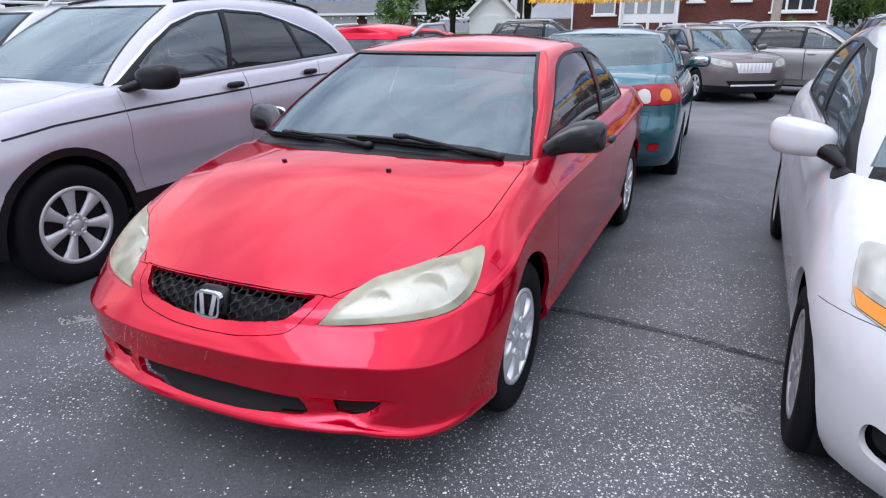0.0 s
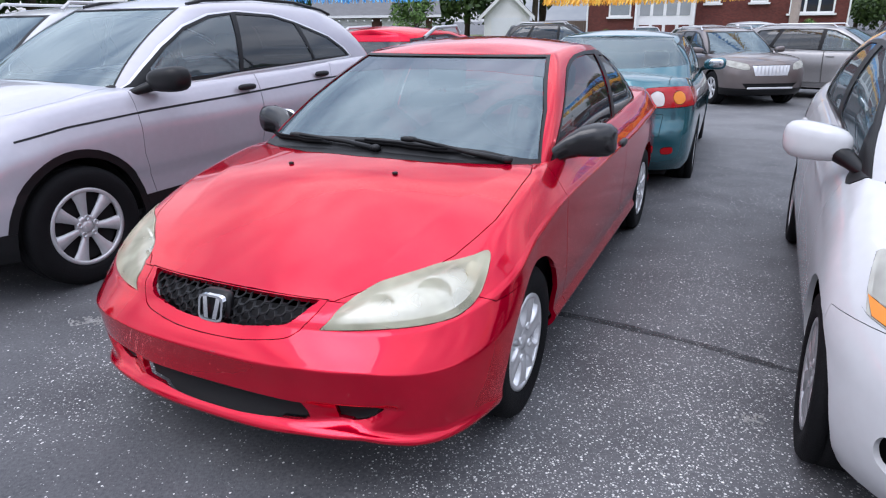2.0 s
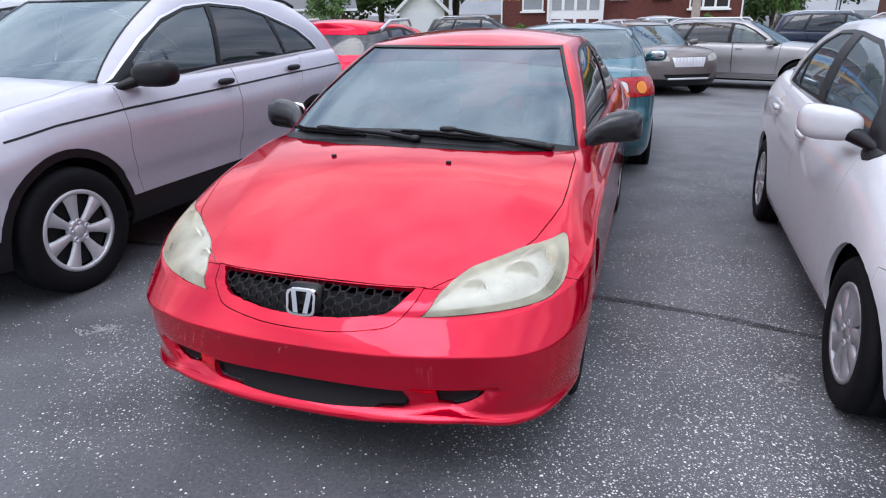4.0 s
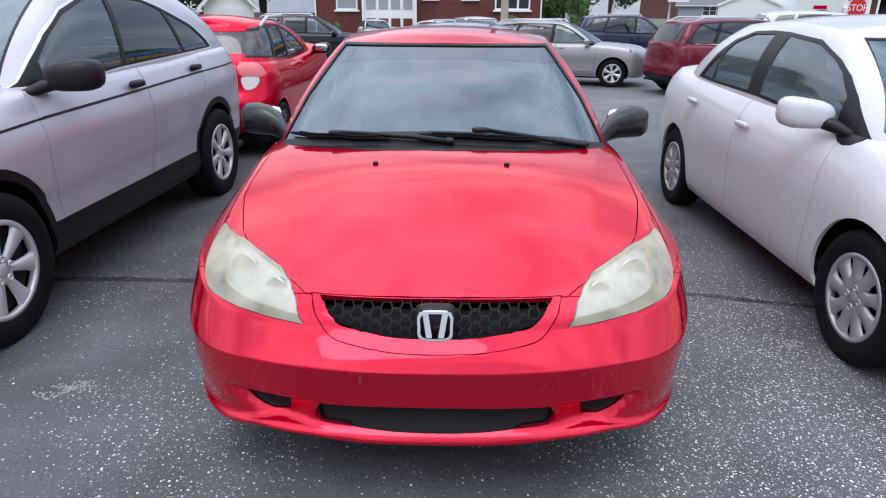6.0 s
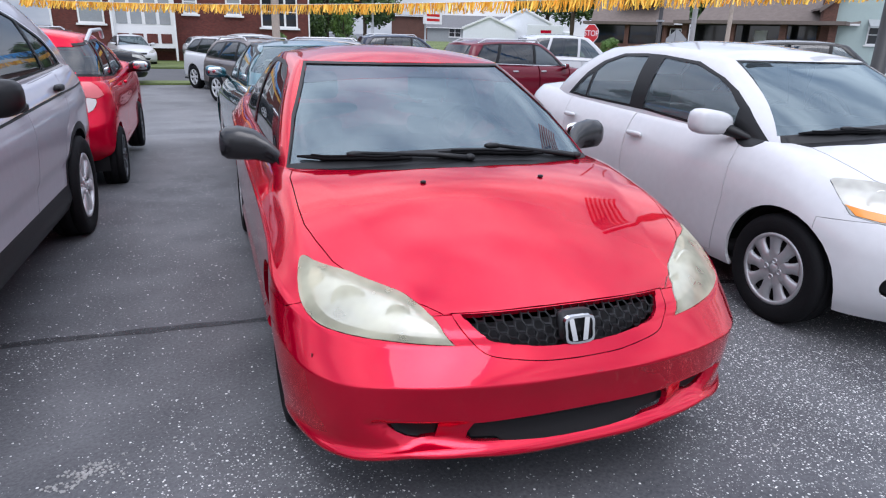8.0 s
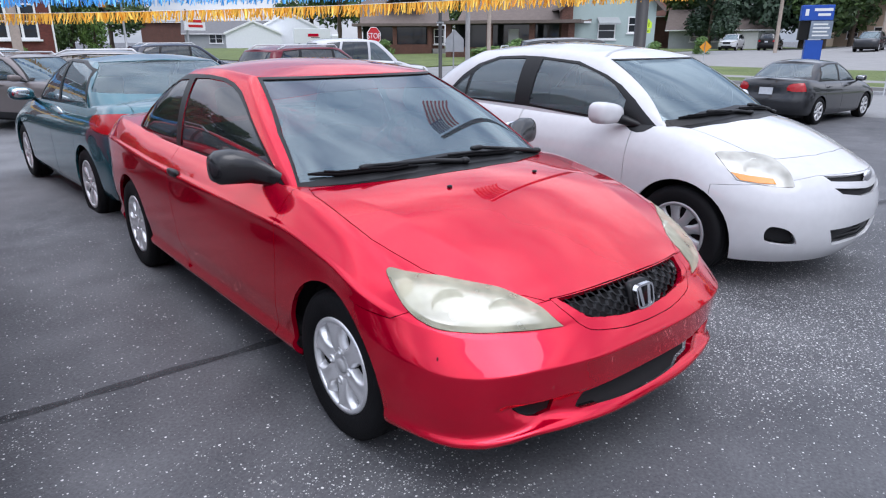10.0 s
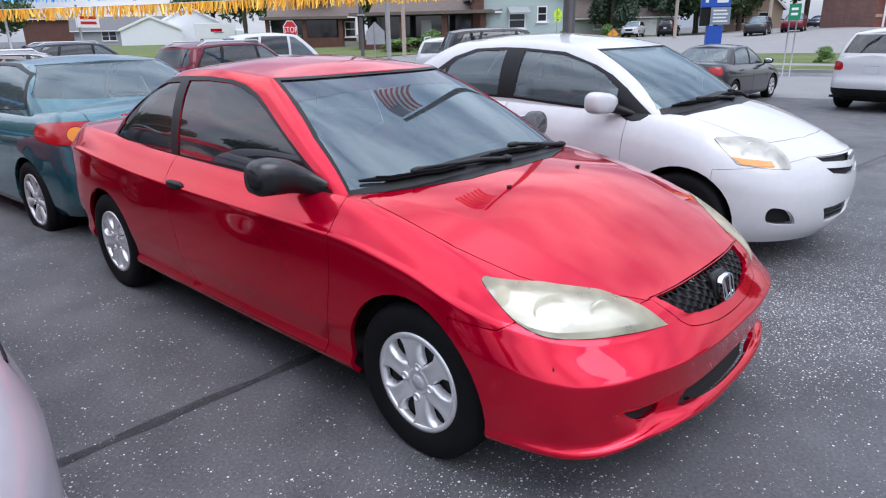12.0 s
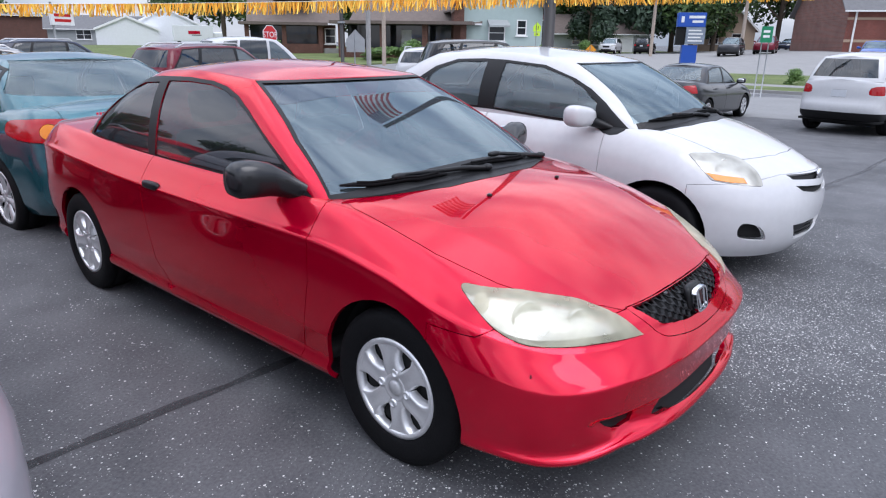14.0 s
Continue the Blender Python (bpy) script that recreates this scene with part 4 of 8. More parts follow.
# maker's badge: a plain chrome frame
bm = bmesh.new()
badge = [(-0.05, -0.042), (-0.056, 0.0), (-0.052, 0.045), (0, 0.052), (0.052, 0.045), (0.056, 0.0), (0.05, -0.042), (0, -0.05)]
badge = [(u * 0.90, v * 0.82) for u, v in rounded(badge, 3)]
n0 = len(badge)
tilt = 0.25
rings = []
for k, d in ((1.0, -0.01), (1.0, 0.006), (0.84, 0.006), (0.84, -0.004)):
    rings.append([bm.verts.new((0.760 + d - tilt * (v * k), u * k, 0.604 + v * k)) for u, v in badge])
for a, b in zip(rings, rings[1:]):
    for i in range(n0):
        bm.faces.new((a[i], a[(i + 1) % n0], b[(i + 1) % n0], b[i]))
for y0, y1 in ((-0.028, -0.017), (0.028, 0.017)):
    for half_w in (0.0085,):
        vs = [bm.verts.new((0.760 + 0.004 - tilt * v, u + o, 0.604 + v * 0.9)) for u, v, o in ((y0, 0.038, -half_w), (y0, 0.038, half_w), (y1, -0.036, half_w), (y1, -0.036, -half_w))]
        bm.faces.new(vs)
bmesh.ops.recalc_face_normals(bm, faces=bm.faces)
badge_ob = part("badge", bm, CHROME, coupe, "chrome badge", smooth=False)
bm = bmesh.new()
slab(bm, [(u * 1.15, v * 1.12) for u, v in badge], lambda u, v, d: (0.742 - d - tilt * v, u, 0.606 + v), 0.02)
part("badge_plate", bm, TRIM, coupe)
# a chip and a scuff where the bumper was knocked
for x, y, z, w, h in ((0.545, -0.776, 0.522, 0.006, 0.020), (0.551, -0.772, 0.509, 0.018, 0.007), (0.823, 0.045, 0.486, 0.040, 0.006)):
    part("paint_chip", blob(bmesh.new(), (0, 0, 0), (0.004, w, h), 2.2, 6, pose(x, y, z, 0, 0, math.degrees(math.atan2(y, 0.55)) if abs(y) > 0.3 else 0)), CHIPPED, coupe, "dark chip in the paint")
# lamp bowls and housings behind the hazed lenses
REFLECTOR = surface("pale_reflector", (0.72, 0.72, 0.68), rough=0.3, metal=0.7, grain=0.15, scale=12)
for ob in [c for c in coupe.children if c.name.startswith("headlight")]:
    bm = bmesh.new()
    bm.from_mesh(ob.data)
    sign = 1 if sum(v.co.y for v in bm.verts) > 0 else -1
    bmesh.ops.translate(bm, verts=bm.verts, vec=(-0.055, -0.045 * sign, -0.012))
    part("lamp_housing", bm, REFLECTOR, coupe)
for sign in (1, -1):
    for x, y, z, r in ((0.435, 0.64, 0.640, 0.056), (0.545, 0.51, 0.622, 0.038)):
        bm = bmesh.new()
        lathe(bm, [(-0.006, r), (0.004, r), (0.004, r * 0.90), (-0.02, r * 0.84), (-0.045, r * 0.4), (-0.05, 0)], 32)
        bmesh.ops.transform(bm, matrix=pose(x, sign * y, z, 0, 0, -90 + 22 * sign), verts=bm.verts)
        part("lamp_bowl", bm, REFLECTOR, coupe)
    bm = bmesh.new()
    blob(bm, (0, 0, 0), (0.02, 0.050, 0.075), 2.4, 8, pose(0.315, sign * 0.725, 0.680, 0, -20, 38 * sign))
    part("turn_lamp", bm, HAZED_AMBER, coupe, "faded amber lens")

# ---------------------------------------------------------------- neighbours
def glass_panes(side, front, back, trim=None, screen=WSCREEN):
    """Side panes from (name, outline, glass), with the windscreen and rear window."""
    out = []
    if trim:
        out.append(("window_trim", trim, "side", TRIM))
    for name, outline, mat in side:
        out.append((name, outline, "side", mat))
    out.append(("windscreen_trim", front[0], "front", TRIM))
    out.append(("windscreen", front[1], "front", screen))
    if back:
        out.append(("rear_window", back[0], "back", back[1]))
    return out


def trapeze(w0, z0, w1, z1):
    return [(-w0, z0), (w0, z0), (w1, z1), (-w1, z1)]


yaris = {
    "name": "sedan", "paint": WHITE, "wheelbase": 2.55, "half_track": 0.82, "track": 1.46, "hub_z": 0.293, "arch": 0.345,
    "cap": DULLCAP, "wheel": (0.30, 0.195, 0.19, 9, "blade"), "counts": (20, 52, 14), "rows": 22, "cloth": CLOTH,
    "nose": [(0.17, 0.70), (0.25, 0.76), (0.36, 0.79), (0.48, 0.80), (0.58, 0.79), (0.66, 0.77), (0.70, 0.745), (0.73, 0.68)], "lamp_depth": (0.165, -3.12),
    "tail": [(0.27, -3.34), (0.40, -3.42), (0.55, -3.43), (0.70, -3.38), (0.95, -3.34), (1.03, -3.28)],
    "low": [(0.8, 0.17), (0.4, 0.18), (0.2, 0.19), (-0.4, 0.20), (-2.2, 0.20), (-2.9, 0.22), (-3.4, 0.27)],
    "top": [(0.68, 0.73), (0.55, 0.745), (0.4, 0.775), (0.3, 0.805), (0, 0.88), (-0.4, 0.94), (-1.1, 0.955), (-2.0, 0.985), (-2.6, 1.015), (-3.0, 1.035), (-3.3, 1.02)],
    "crown": [(0.68, 0.73), (0.6, 0.775), (0.4, 0.855), (0.2, 0.92), (0, 0.97), (-0.2, 1.0), (-0.6, 1.02), (-2, 1.06), (-2.6, 1.07), (-3, 1.08), (-3.3, 1.035)],
    "wide": [(0.8, 0.80), (0.3, 0.835), (0, 0.845), (-1.3, 0.845), (-2.6, 0.84), (-3.4, 0.78)],
    "inset": [(0, 0.06), (0.08, 0.03), (0.3, 0.008), (0.6, 0.0), (0.75, 0.012), (0.85, 0.035), (0.95, 0.075), (1.0, 0.11)],
    "front": (0.82, 1.75), "boxy": 0.5, "jaw": 0.6, "flare": 0.01, "back": (0.45, 2.6),
    "scores": [
        ("hood", mirrored([(0.05, 0), (0.01, 0.35), (-0.09, 0.612), (0.09, 0.602), (0.265, 0.57), (0.34, 0.525), (0.413, 0.46), (0.469, 0.355), (0.53, 0.2), (0.55, 0)])[:-1], (0, 1), "top", None, {}),
        ("cowl", mirrored([(0.048, 0), (0.008, 0.35), (-0.092, 0.614), (-0.34, 0.71), (-0.45, 0.6), (-0.3, 0)])[:-1], (0, 1), "top", TRIM, {}),
        ("front_bumper", [(0.2, 0.0), (1.0, 0.0), (1.0, 0.71), (0.62, 0.70), (0.5, 0.66), (0.2, 0.64)], (0, 2), "wrapfront", None, {"gap": 0.001}),
        ("front_door", [(-0.42, 0.98), (-0.42, 0.6), (-0.48, 0.25), (-1.45, 0.25), (-1.45, 0.98)], (0, 2), "side", None, {}),
        ("rear_door", [(-1.455, 0.99), (-1.455, 0.25), (-2.15, 0.25), (-2.22, 0.5), (-2.32, 0.7), (-2.36, 1.0)], (0, 2), "side", None, {}),
        ("headlight", smoothed([(0.402, 0.808), (0.392, 0.818), (0.355, 0.822), (0.218, 0.819), (0.109, 0.804), (0.05, 0.782), (0.0, 0.738), (-0.018, 0.70), (-0.024, 0.655), (-0.018, 0.644), (0.01, 0.641), (0.1, 0.646), (0.183, 0.655), (0.285, 0.671), (0.305, 0.680), (0.352, 0.738), (0.402, 0.808)], 3), (1, 2), "pairdiag", CLEARLENS, {"sink": -0.003, "gap": 0.0012, "label": "clear headlight lens"}),
        ("turn_signal", [(0.330, 0.716), (0.24, 0.702), (0.095, 0.686), (0.08, 0.657), (0.18, 0.661), (0.280, 0.674)], (1, 2), "pairdiag", AMBER, {"sink": -0.004, "gap": 0.001, "label": "amber turn signal"}),
        ("upper_grille", [(0.345, 0.697), (0.08, 0.692), (-0.08, 0.692), (-0.345, 0.697), (-0.325, 0.670), (-0.075, 0.652), (0.075, 0.652), (0.325, 0.670)], (1, 2), "front", DARK, {"sink": 0.02}),
        ("lower_grille", [(0.325, 0.631), (0.04, 0.606), (-0.04, 0.606), (-0.325, 0.631), (-0.28, 0.597), (-0.1, 0.568), (0.1, 0.568), (0.28, 0.597)], (1, 2), "front", DARK, {"sink": 0.02}),
        ("air_intake", across([(0.365, 0.386), (0.30, 0.28)]), (1, 2), "front", TRIM, {"sink": 0.03}),
        ("fog_opening", rounded([(0.692, 0.395), (0.668, 0.418), (0.60, 0.392), (0.552, 0.322), (0.562, 0.302), (0.665, 0.315), (0.692, 0.35)], 3), (1, 2), "pairfront", DARK, {"sink": 0.04}),
        ("sail_trim", [(-0.292, 0.925), (-0.33, 0.897), (-0.38, 0.888), (-0.43, 0.897), (-0.5, 0.93), (-0.5, 0.99), (-0.27, 0.99)], (0, 2), "side", TRIM, {"sink": -0.003, "gap": 0.0005, "label": "black mirror corner trim"}),
        ("tail_light", [(0.50, 0.97), (0.80, 0.98), (0.80, 0.74), (0.58, 0.72)], (1, 2), "pairback", TAIL, {}),
    ],
    "cabin": {
        "base": (0.0, 0.38, 2.5, -2.95, 0.4, 2.6), "high": (-0.76, 0.15, 3.0, -2.30, 0.25, 2.6),
        "wide_base": [(-0.3, 0.74), (-2.4, 0.745), (-2.9, 0.70)], "wide_roof": [(-0.8, 0.56), (-1.2, 0.58), (-2.3, 0.55)],
        "roof": [(-0.76, 1.335), (-1.0, 1.375), (-1.5, 1.405), (-2.3, 1.375)], "roof_crown": [(-0.76, 1.345), (-1.0, 1.41), (-1.6, 1.455), (-2.3, 1.41)],
        "bulge": (0.035, 0.03), "split": -1.75, "seats": (-1.4, -2.3), "dash": (-0.42, 0.98), "counts": (14, 40, 12),
        "panes": glass_panes(
            [("front_window", [(-0.53, 0.965), (-0.53, 1.085), (-0.66, 1.182), (-0.80, 1.243), (-1.03, 1.306), (-1.37, 1.333), (-1.40, 1.0), (-0.85, 0.968)], SIDEGLASS),
             ("rear_window_pane", [(-1.56, 1.005), (-1.55, 1.336), (-1.85, 1.328), (-2.04, 1.268), (-2.11, 1.21), (-2.14, 1.012)], SIDEGLASS),
             ("quarter_pane", [(-2.17, 1.014), (-2.14, 1.195), (-2.22, 1.15), (-2.36, 1.025)], SIDEGLASS)],
            (trapeze(0.705, 0.88, 0.53, 1.343), [(-0.682, 0.965), (-0.4, 1.015), (0, 1.035), (0.4, 1.015), (0.682, 0.965), (0.522, 1.336), (-0.522, 1.336)]), (trapeze(0.6, 1.07, 0.47, 1.33), TINTED),
            trim=[(-0.27, 0.93), (-0.42, 1.05), (-0.47, 1.092), (-0.60, 1.178), (-0.74, 1.241), (-1.02, 1.325), (-1.39, 1.353), (-1.6, 1.357), (-1.87, 1.347), (-2.08, 1.285), (-2.23, 1.19), (-2.43, 1.01), (-2.2, 0.998), (-1.4, 0.983), (-0.8, 0.945)]),
    },
}
YARIS_AT = pose(1.995, 1.672, 0, 0, 0, -115)
sedan = build_car(yaris, YARIS_AT, "white four-door sedan with silver hubcaps and white mirrors", "car")
door_mirror(sedan, -0.58, 0.76, 1.015, WHITE, size=(0.14, 0.24, 0.16))
door_handle(sedan, -1.33, 0.845, 0.83, WHITE, (0.17, 0.03, 0.035))
door_handle(sedan, -2.22, 0.845, 0.86, WHITE, (0.17, 0.03, 0.035))
wipers(sedan, yaris, [(0.05, -0.36, 0.034, -0.60, 0.034, -0.12, 0.012), (0.56, 0.16, 0.036, -0.10, 0.026, 0.40, 0.016)])
for z in (0.297, 0.322, 0.347, 0.372):
    bm = bmesh.new()
    tube(bm, [(0.765 - 0.62 * y * y, y, z) for y in (-0.34, -0.2, 0, 0.2, 0.34)], 0.007, 6)
    part("intake_slat", bm, TRIM, sedan)
bm = bmesh.new()
blob(bm, (0.765, 0, 0.675), (0.03, 0.11, 0.075), 2.2, 10)
part("badge", bm, CHROME, sedan, "oval chrome badge")

for ob in [c for c in sedan.children if c.name.startswith("headlight")]:
    bm = bmesh.new()
    bm.from_mesh(ob.data)
    sign = 1 if sum(v.co.y for v in bm.verts) > 0 else -1
    bmesh.ops.translate(bm, verts=bm.verts, vec=(-0.05, -0.04 * sign, -0.015))
    part("lamp_housing", bm, REFLECTOR, sedan)
    for x, y, z, r in ((0.33, 0.585, 0.735, 0.055), (0.42, 0.50, 0.715, 0.04)):
        bm = bmesh.new()
        lathe(bm, [(-0.006, r), (0.004, r), (0.004, r * 0.9), (-0.02, r * 0.84), (-0.045, r * 0.4), (-0.05, 0)], 28)
        bmesh.ops.transform(bm, matrix=pose(x, sign * y, z, 0, 0, -90 + 22 * sign), verts=bm.verts)
        part("lamp_bowl", bm, REFLECTOR, sedan)

part("parcel", boxed(-1.35, -1.0, -0.56, -0.14, 0.72, 1.12, 0.01), PALE_CLOTH, sedan, "white box on the seat", smooth=False)

CHROMELINE = surface("bright_trim", (0.72, 0.72, 0.74), rough=0.3, metal=0.5)
crv_spec = {
    "name": "suv", "paint": SILVER, "wheelbase": 2.62, "half_track": 0.88, "track": 1.60, "hub_z": 0.345, "arch": 0.405,
    "wheel": (0.355, 0.228, 0.225, 7, "spoke"), "counts": (18, 52, 14), "rows": 22,
    "nose": [(0.24, 0.78), (0.32, 0.86), (0.45, 0.89), (0.6, 0.88), (0.75, 0.85), (0.85, 0.80), (0.90, 0.74)],
    "tail": [(0.34, -3.42), (0.5, -3.56), (0.65, -3.58), (0.8, -3.52), (1.0, -3.50), (1.12, -3.46)],
    "low": [(0.9, 0.24), (0.4, 0.25), (-0.4, 0.26), (-2.2, 0.27), (-2.9, 0.3), (-3.5, 0.34)],
    "top": [(0.74, 0.90), (0.6, 0.93), (0.3, 0.99), (0, 1.035), (-0.4, 1.075), (-1.1, 1.085), (-2.0, 1.11), (-2.6, 1.14), (-3.5, 1.16)],
    "crown": [(0.74, 0.90), (0.6, 0.97), (0.3, 1.06), (0, 1.11), (-0.3, 1.14), (-1, 1.15), (-2, 1.15), (-3.5, 1.18)],
    "wide": [(0.9, 0.84), (0.3, 0.90), (0, 0.91), (-1.3, 0.905), (-2.6, 0.905), (-3.5, 0.85)],
    "inset": [(0, 0.05), (0.1, 0.018), (0.2, 0.028), (0.36, 0.027), (0.41, 0.012), (0.5, 0.006), (0.72, 0.0), (0.80, 0.014), (0.92, 0.045), (1.0, 0.085)],
    "front": (0.6, 2.3), "boxy": 0.4, "flare": 0.02, "back": (0.4, 2.8),
    "scores": [
        ("hood", mirrored([(-0.26, 0), (-0.30, 0.4), (-0.46, 0.70), (-0.1, 0.765), (0.2, 0.76), (0.45, 0.66), (0.6, 0.5), (0.68, 0.3), (0.72, 0)])[:-1], (0, 1), "top", None, {}),
        ("cowl", mirrored([(-0.262, 0), (-0.302, 0.4), (-0.462, 0.702), (-0.6, 0.78), (-0.7, 0.6), (-0.5, 0)])[:-1], (0, 1), "top", TRIM, {}),
        ("front_door", [(-0.47, 1.10), (-0.46, 0.7), (-0.52, 0.42), (-1.48, 0.42), (-1.55, 0.7), (-1.58, 1.12)], (0, 2), "side", None, {}),
        ("rear_door", [(-1.585, 1.12), (-1.555, 0.7), (-1.485, 0.42), (-2.10, 0.42), (-2.22, 0.7), (-2.42, 0.9), (-2.52, 1.15)], (0, 2), "side", None, {}),
        ("sill_cladding", [(-0.35, 0.0), (-0.35, 0.432), (-1.2, 0.436), (-2.25, 0.445), (-2.25, 0.0)], (0, 2), "side", TRIM, {"gap": 0.001, "label": "dark grey plastic sill cladding"}),
        ("arch_cladding", [(0.45 * math.cos(a), 0.345 + 0.452 * math.sin(a)) for a in (math.pi * k / 24 * 1.2 - 0.3 for k in range(25))], (0, 2), "side", TRIM, {"gap": 0.0005}),
        ("arch_cladding", [(-2.62 + 0.45 * math.cos(a), 0.345 + 0.452 * math.sin(a)) for a in (math.pi * k / 24 * 1.2 - 0.3 for k in range(25))], (0, 2), "side", TRIM, {"gap": 0.0005}),
        ("front_bumper_cladding", [(0.2, 0.1), (1.0, 0.1), (1.0, 0.42), (0.2, 0.42)], (0, 2), "wrapfront", TRIM, {"gap": 0.0005}),
        ("rear_bumper_cladding", [(-3.0, 0.1), (-4.0, 0.1), (-4.0, 0.46), (-3.0, 0.46)], (0, 2), "wrapback", TRIM, {"gap": 0.0005}),
        ("side_rub_strip", [(0.3, 0.892), (0.0, 0.928), (-0.5, 0.954), (-1.3, 0.975), (-2.4, 1.013), (-3.2, 1.03), (-3.2, 1.021), (-2.4, 1.004), (-1.3, 0.966), (-0.5, 0.945), (0.0, 0.919), (0.3, 0.883)], (0, 2), "side", TRIM, {"sink": -0.003, "gap": 0.0003}),
        ("headlight", rounded([(0.5, 0.73), (0.52, 0.86), (0.66, 0.92), (0.77, 0.94), (0.78, 0.80), (0.68, 0.74)], 2), (1, 2), "pairfront", CLEARLENS, {}),
        ("grille", across([(0.44, 0.86), (0.40, 0.72)]), (1, 2), "front", TRIM, {"sink": 0.02}),
        ("tail_light", [(0.55, 1.12), (0.82, 1.12), (0.86, 0.80), (0.66, 0.76)], (1, 2), "pairback", TAIL, {}),
    ],
    "cabin": {
        "base": (-0.26, 0.40, 2.6, -3.42, 0.30, 3.0), "high": (-1.12, 0.16, 3.0, -3.10, 0.3, 2.6),
        "wide_base": [(-0.5, 0.80), (-2.4, 0.81), (-3.4, 0.77)], "wide_roof": [(-1.1, 0.60), (-1.5, 0.63), (-2.5, 0.62), (-3.1, 0.55)],
        "roof": [(-1.12, 1.57), (-1.4, 1.60), (-1.8, 1.61), (-2.5, 1.575), (-3.1, 1.47)], "roof_crown": [(-1.12, 1.58), (-1.4, 1.64), (-1.9, 1.68), (-2.5, 1.66), (-3.1, 1.55)],
        "bulge": (0.03, 0.03), "split": -2.0, "seats": (-1.55, -2.45), "dash": (-0.66, 1.12), "counts": (14, 44, 12),
        "panes": glass_panes(
            [("front_window", [(-0.70, 1.115), (-0.705, 1.200), (-0.86, 1.312), (-1.06, 1.420), (-1.32, 1.500), (-1.545, 1.526), (-1.46, 1.132)], SIDEGLASS),
             ("rear_window_pane", [(-1.50, 1.136), (-1.60, 1.526), (-2.0, 1.506), (-2.22, 1.453), (-2.33, 1.162)], TINTED),
             ("quarter_pane", [(-2.36, 1.165), (-2.27, 1.438), (-2.60, 1.328), (-2.76, 1.238), (-2.84, 1.182)], TINTED)],
            (trapeze(0.742, 1.02, 0.572, 1.573), trapeze(0.728, 1.04, 0.558, 1.565)), (trapeze(0.62, 1.22, 0.52, 1.46), TINTED), screen=PALESCREEN,
            trim=[(-0.49, 1.09), (-0.54, 1.112), (-0.665, 1.203), (-0.84, 1.322), (-1.07, 1.445), (-1.33, 1.521), (-1.61, 1.545), (-2.0, 1.523), (-2.24, 1.465), (-2.62, 1.342), (-2.80, 1.24), (-2.88, 1.172), (-2.1, 1.143), (-1.43, 1.12), (-1.1, 1.097)]),
    },
    "seat_z": 0.5,
}
crv_spec["cabin"]["panes"].insert(0, ("bright_trim", [(-0.455, 1.080), (-0.525, 1.115), (-0.652, 1.211), (-0.827, 1.333), (-1.062, 1.458), (-1.322, 1.534), (-1.61, 1.558), (-2.0, 1.536), (-2.25, 1.478), (-2.635, 1.353), (-2.825, 1.248), (-2.91, 1.165), (-2.85, 1.152), (-2.1, 1.130), (-1.43, 1.107), (-1.1, 1.084)], "side", CHROMELINE))
CRV_AT = pose(-2.94, 4.02, 0, 0, 0, -116.5)
crv = build_car(crv_spec, CRV_AT, "lilac silver suv with black mirrors and grey sill cladding", "suv")
door_mirror(crv, -0.68, 0.84, 1.145, TRIM, size=(0.16, 0.27, 0.17))
door_handle(crv, -1.42, 0.895, 1.02, TRIM, (0.17, 0.045, 0.045))
door_handle(crv, -2.33, 0.885, 1.05, TRIM, (0.17, 0.045, 0.045))
for sign in (1, -1):
    bm = bmesh.new()
    tube(bm, [(-1.25, sign * 0.565, 1.595), (-1.4, sign * 0.57, 1.625), (-1.9, sign * 0.575, 1.645), (-2.4, sign * 0.57, 1.625), (-2.8, sign * 0.545, 1.57), (-2.95, sign * 0.53, 1.53)], 0.013, 8)
    part("roof_rail", bm, TRIM, crv)


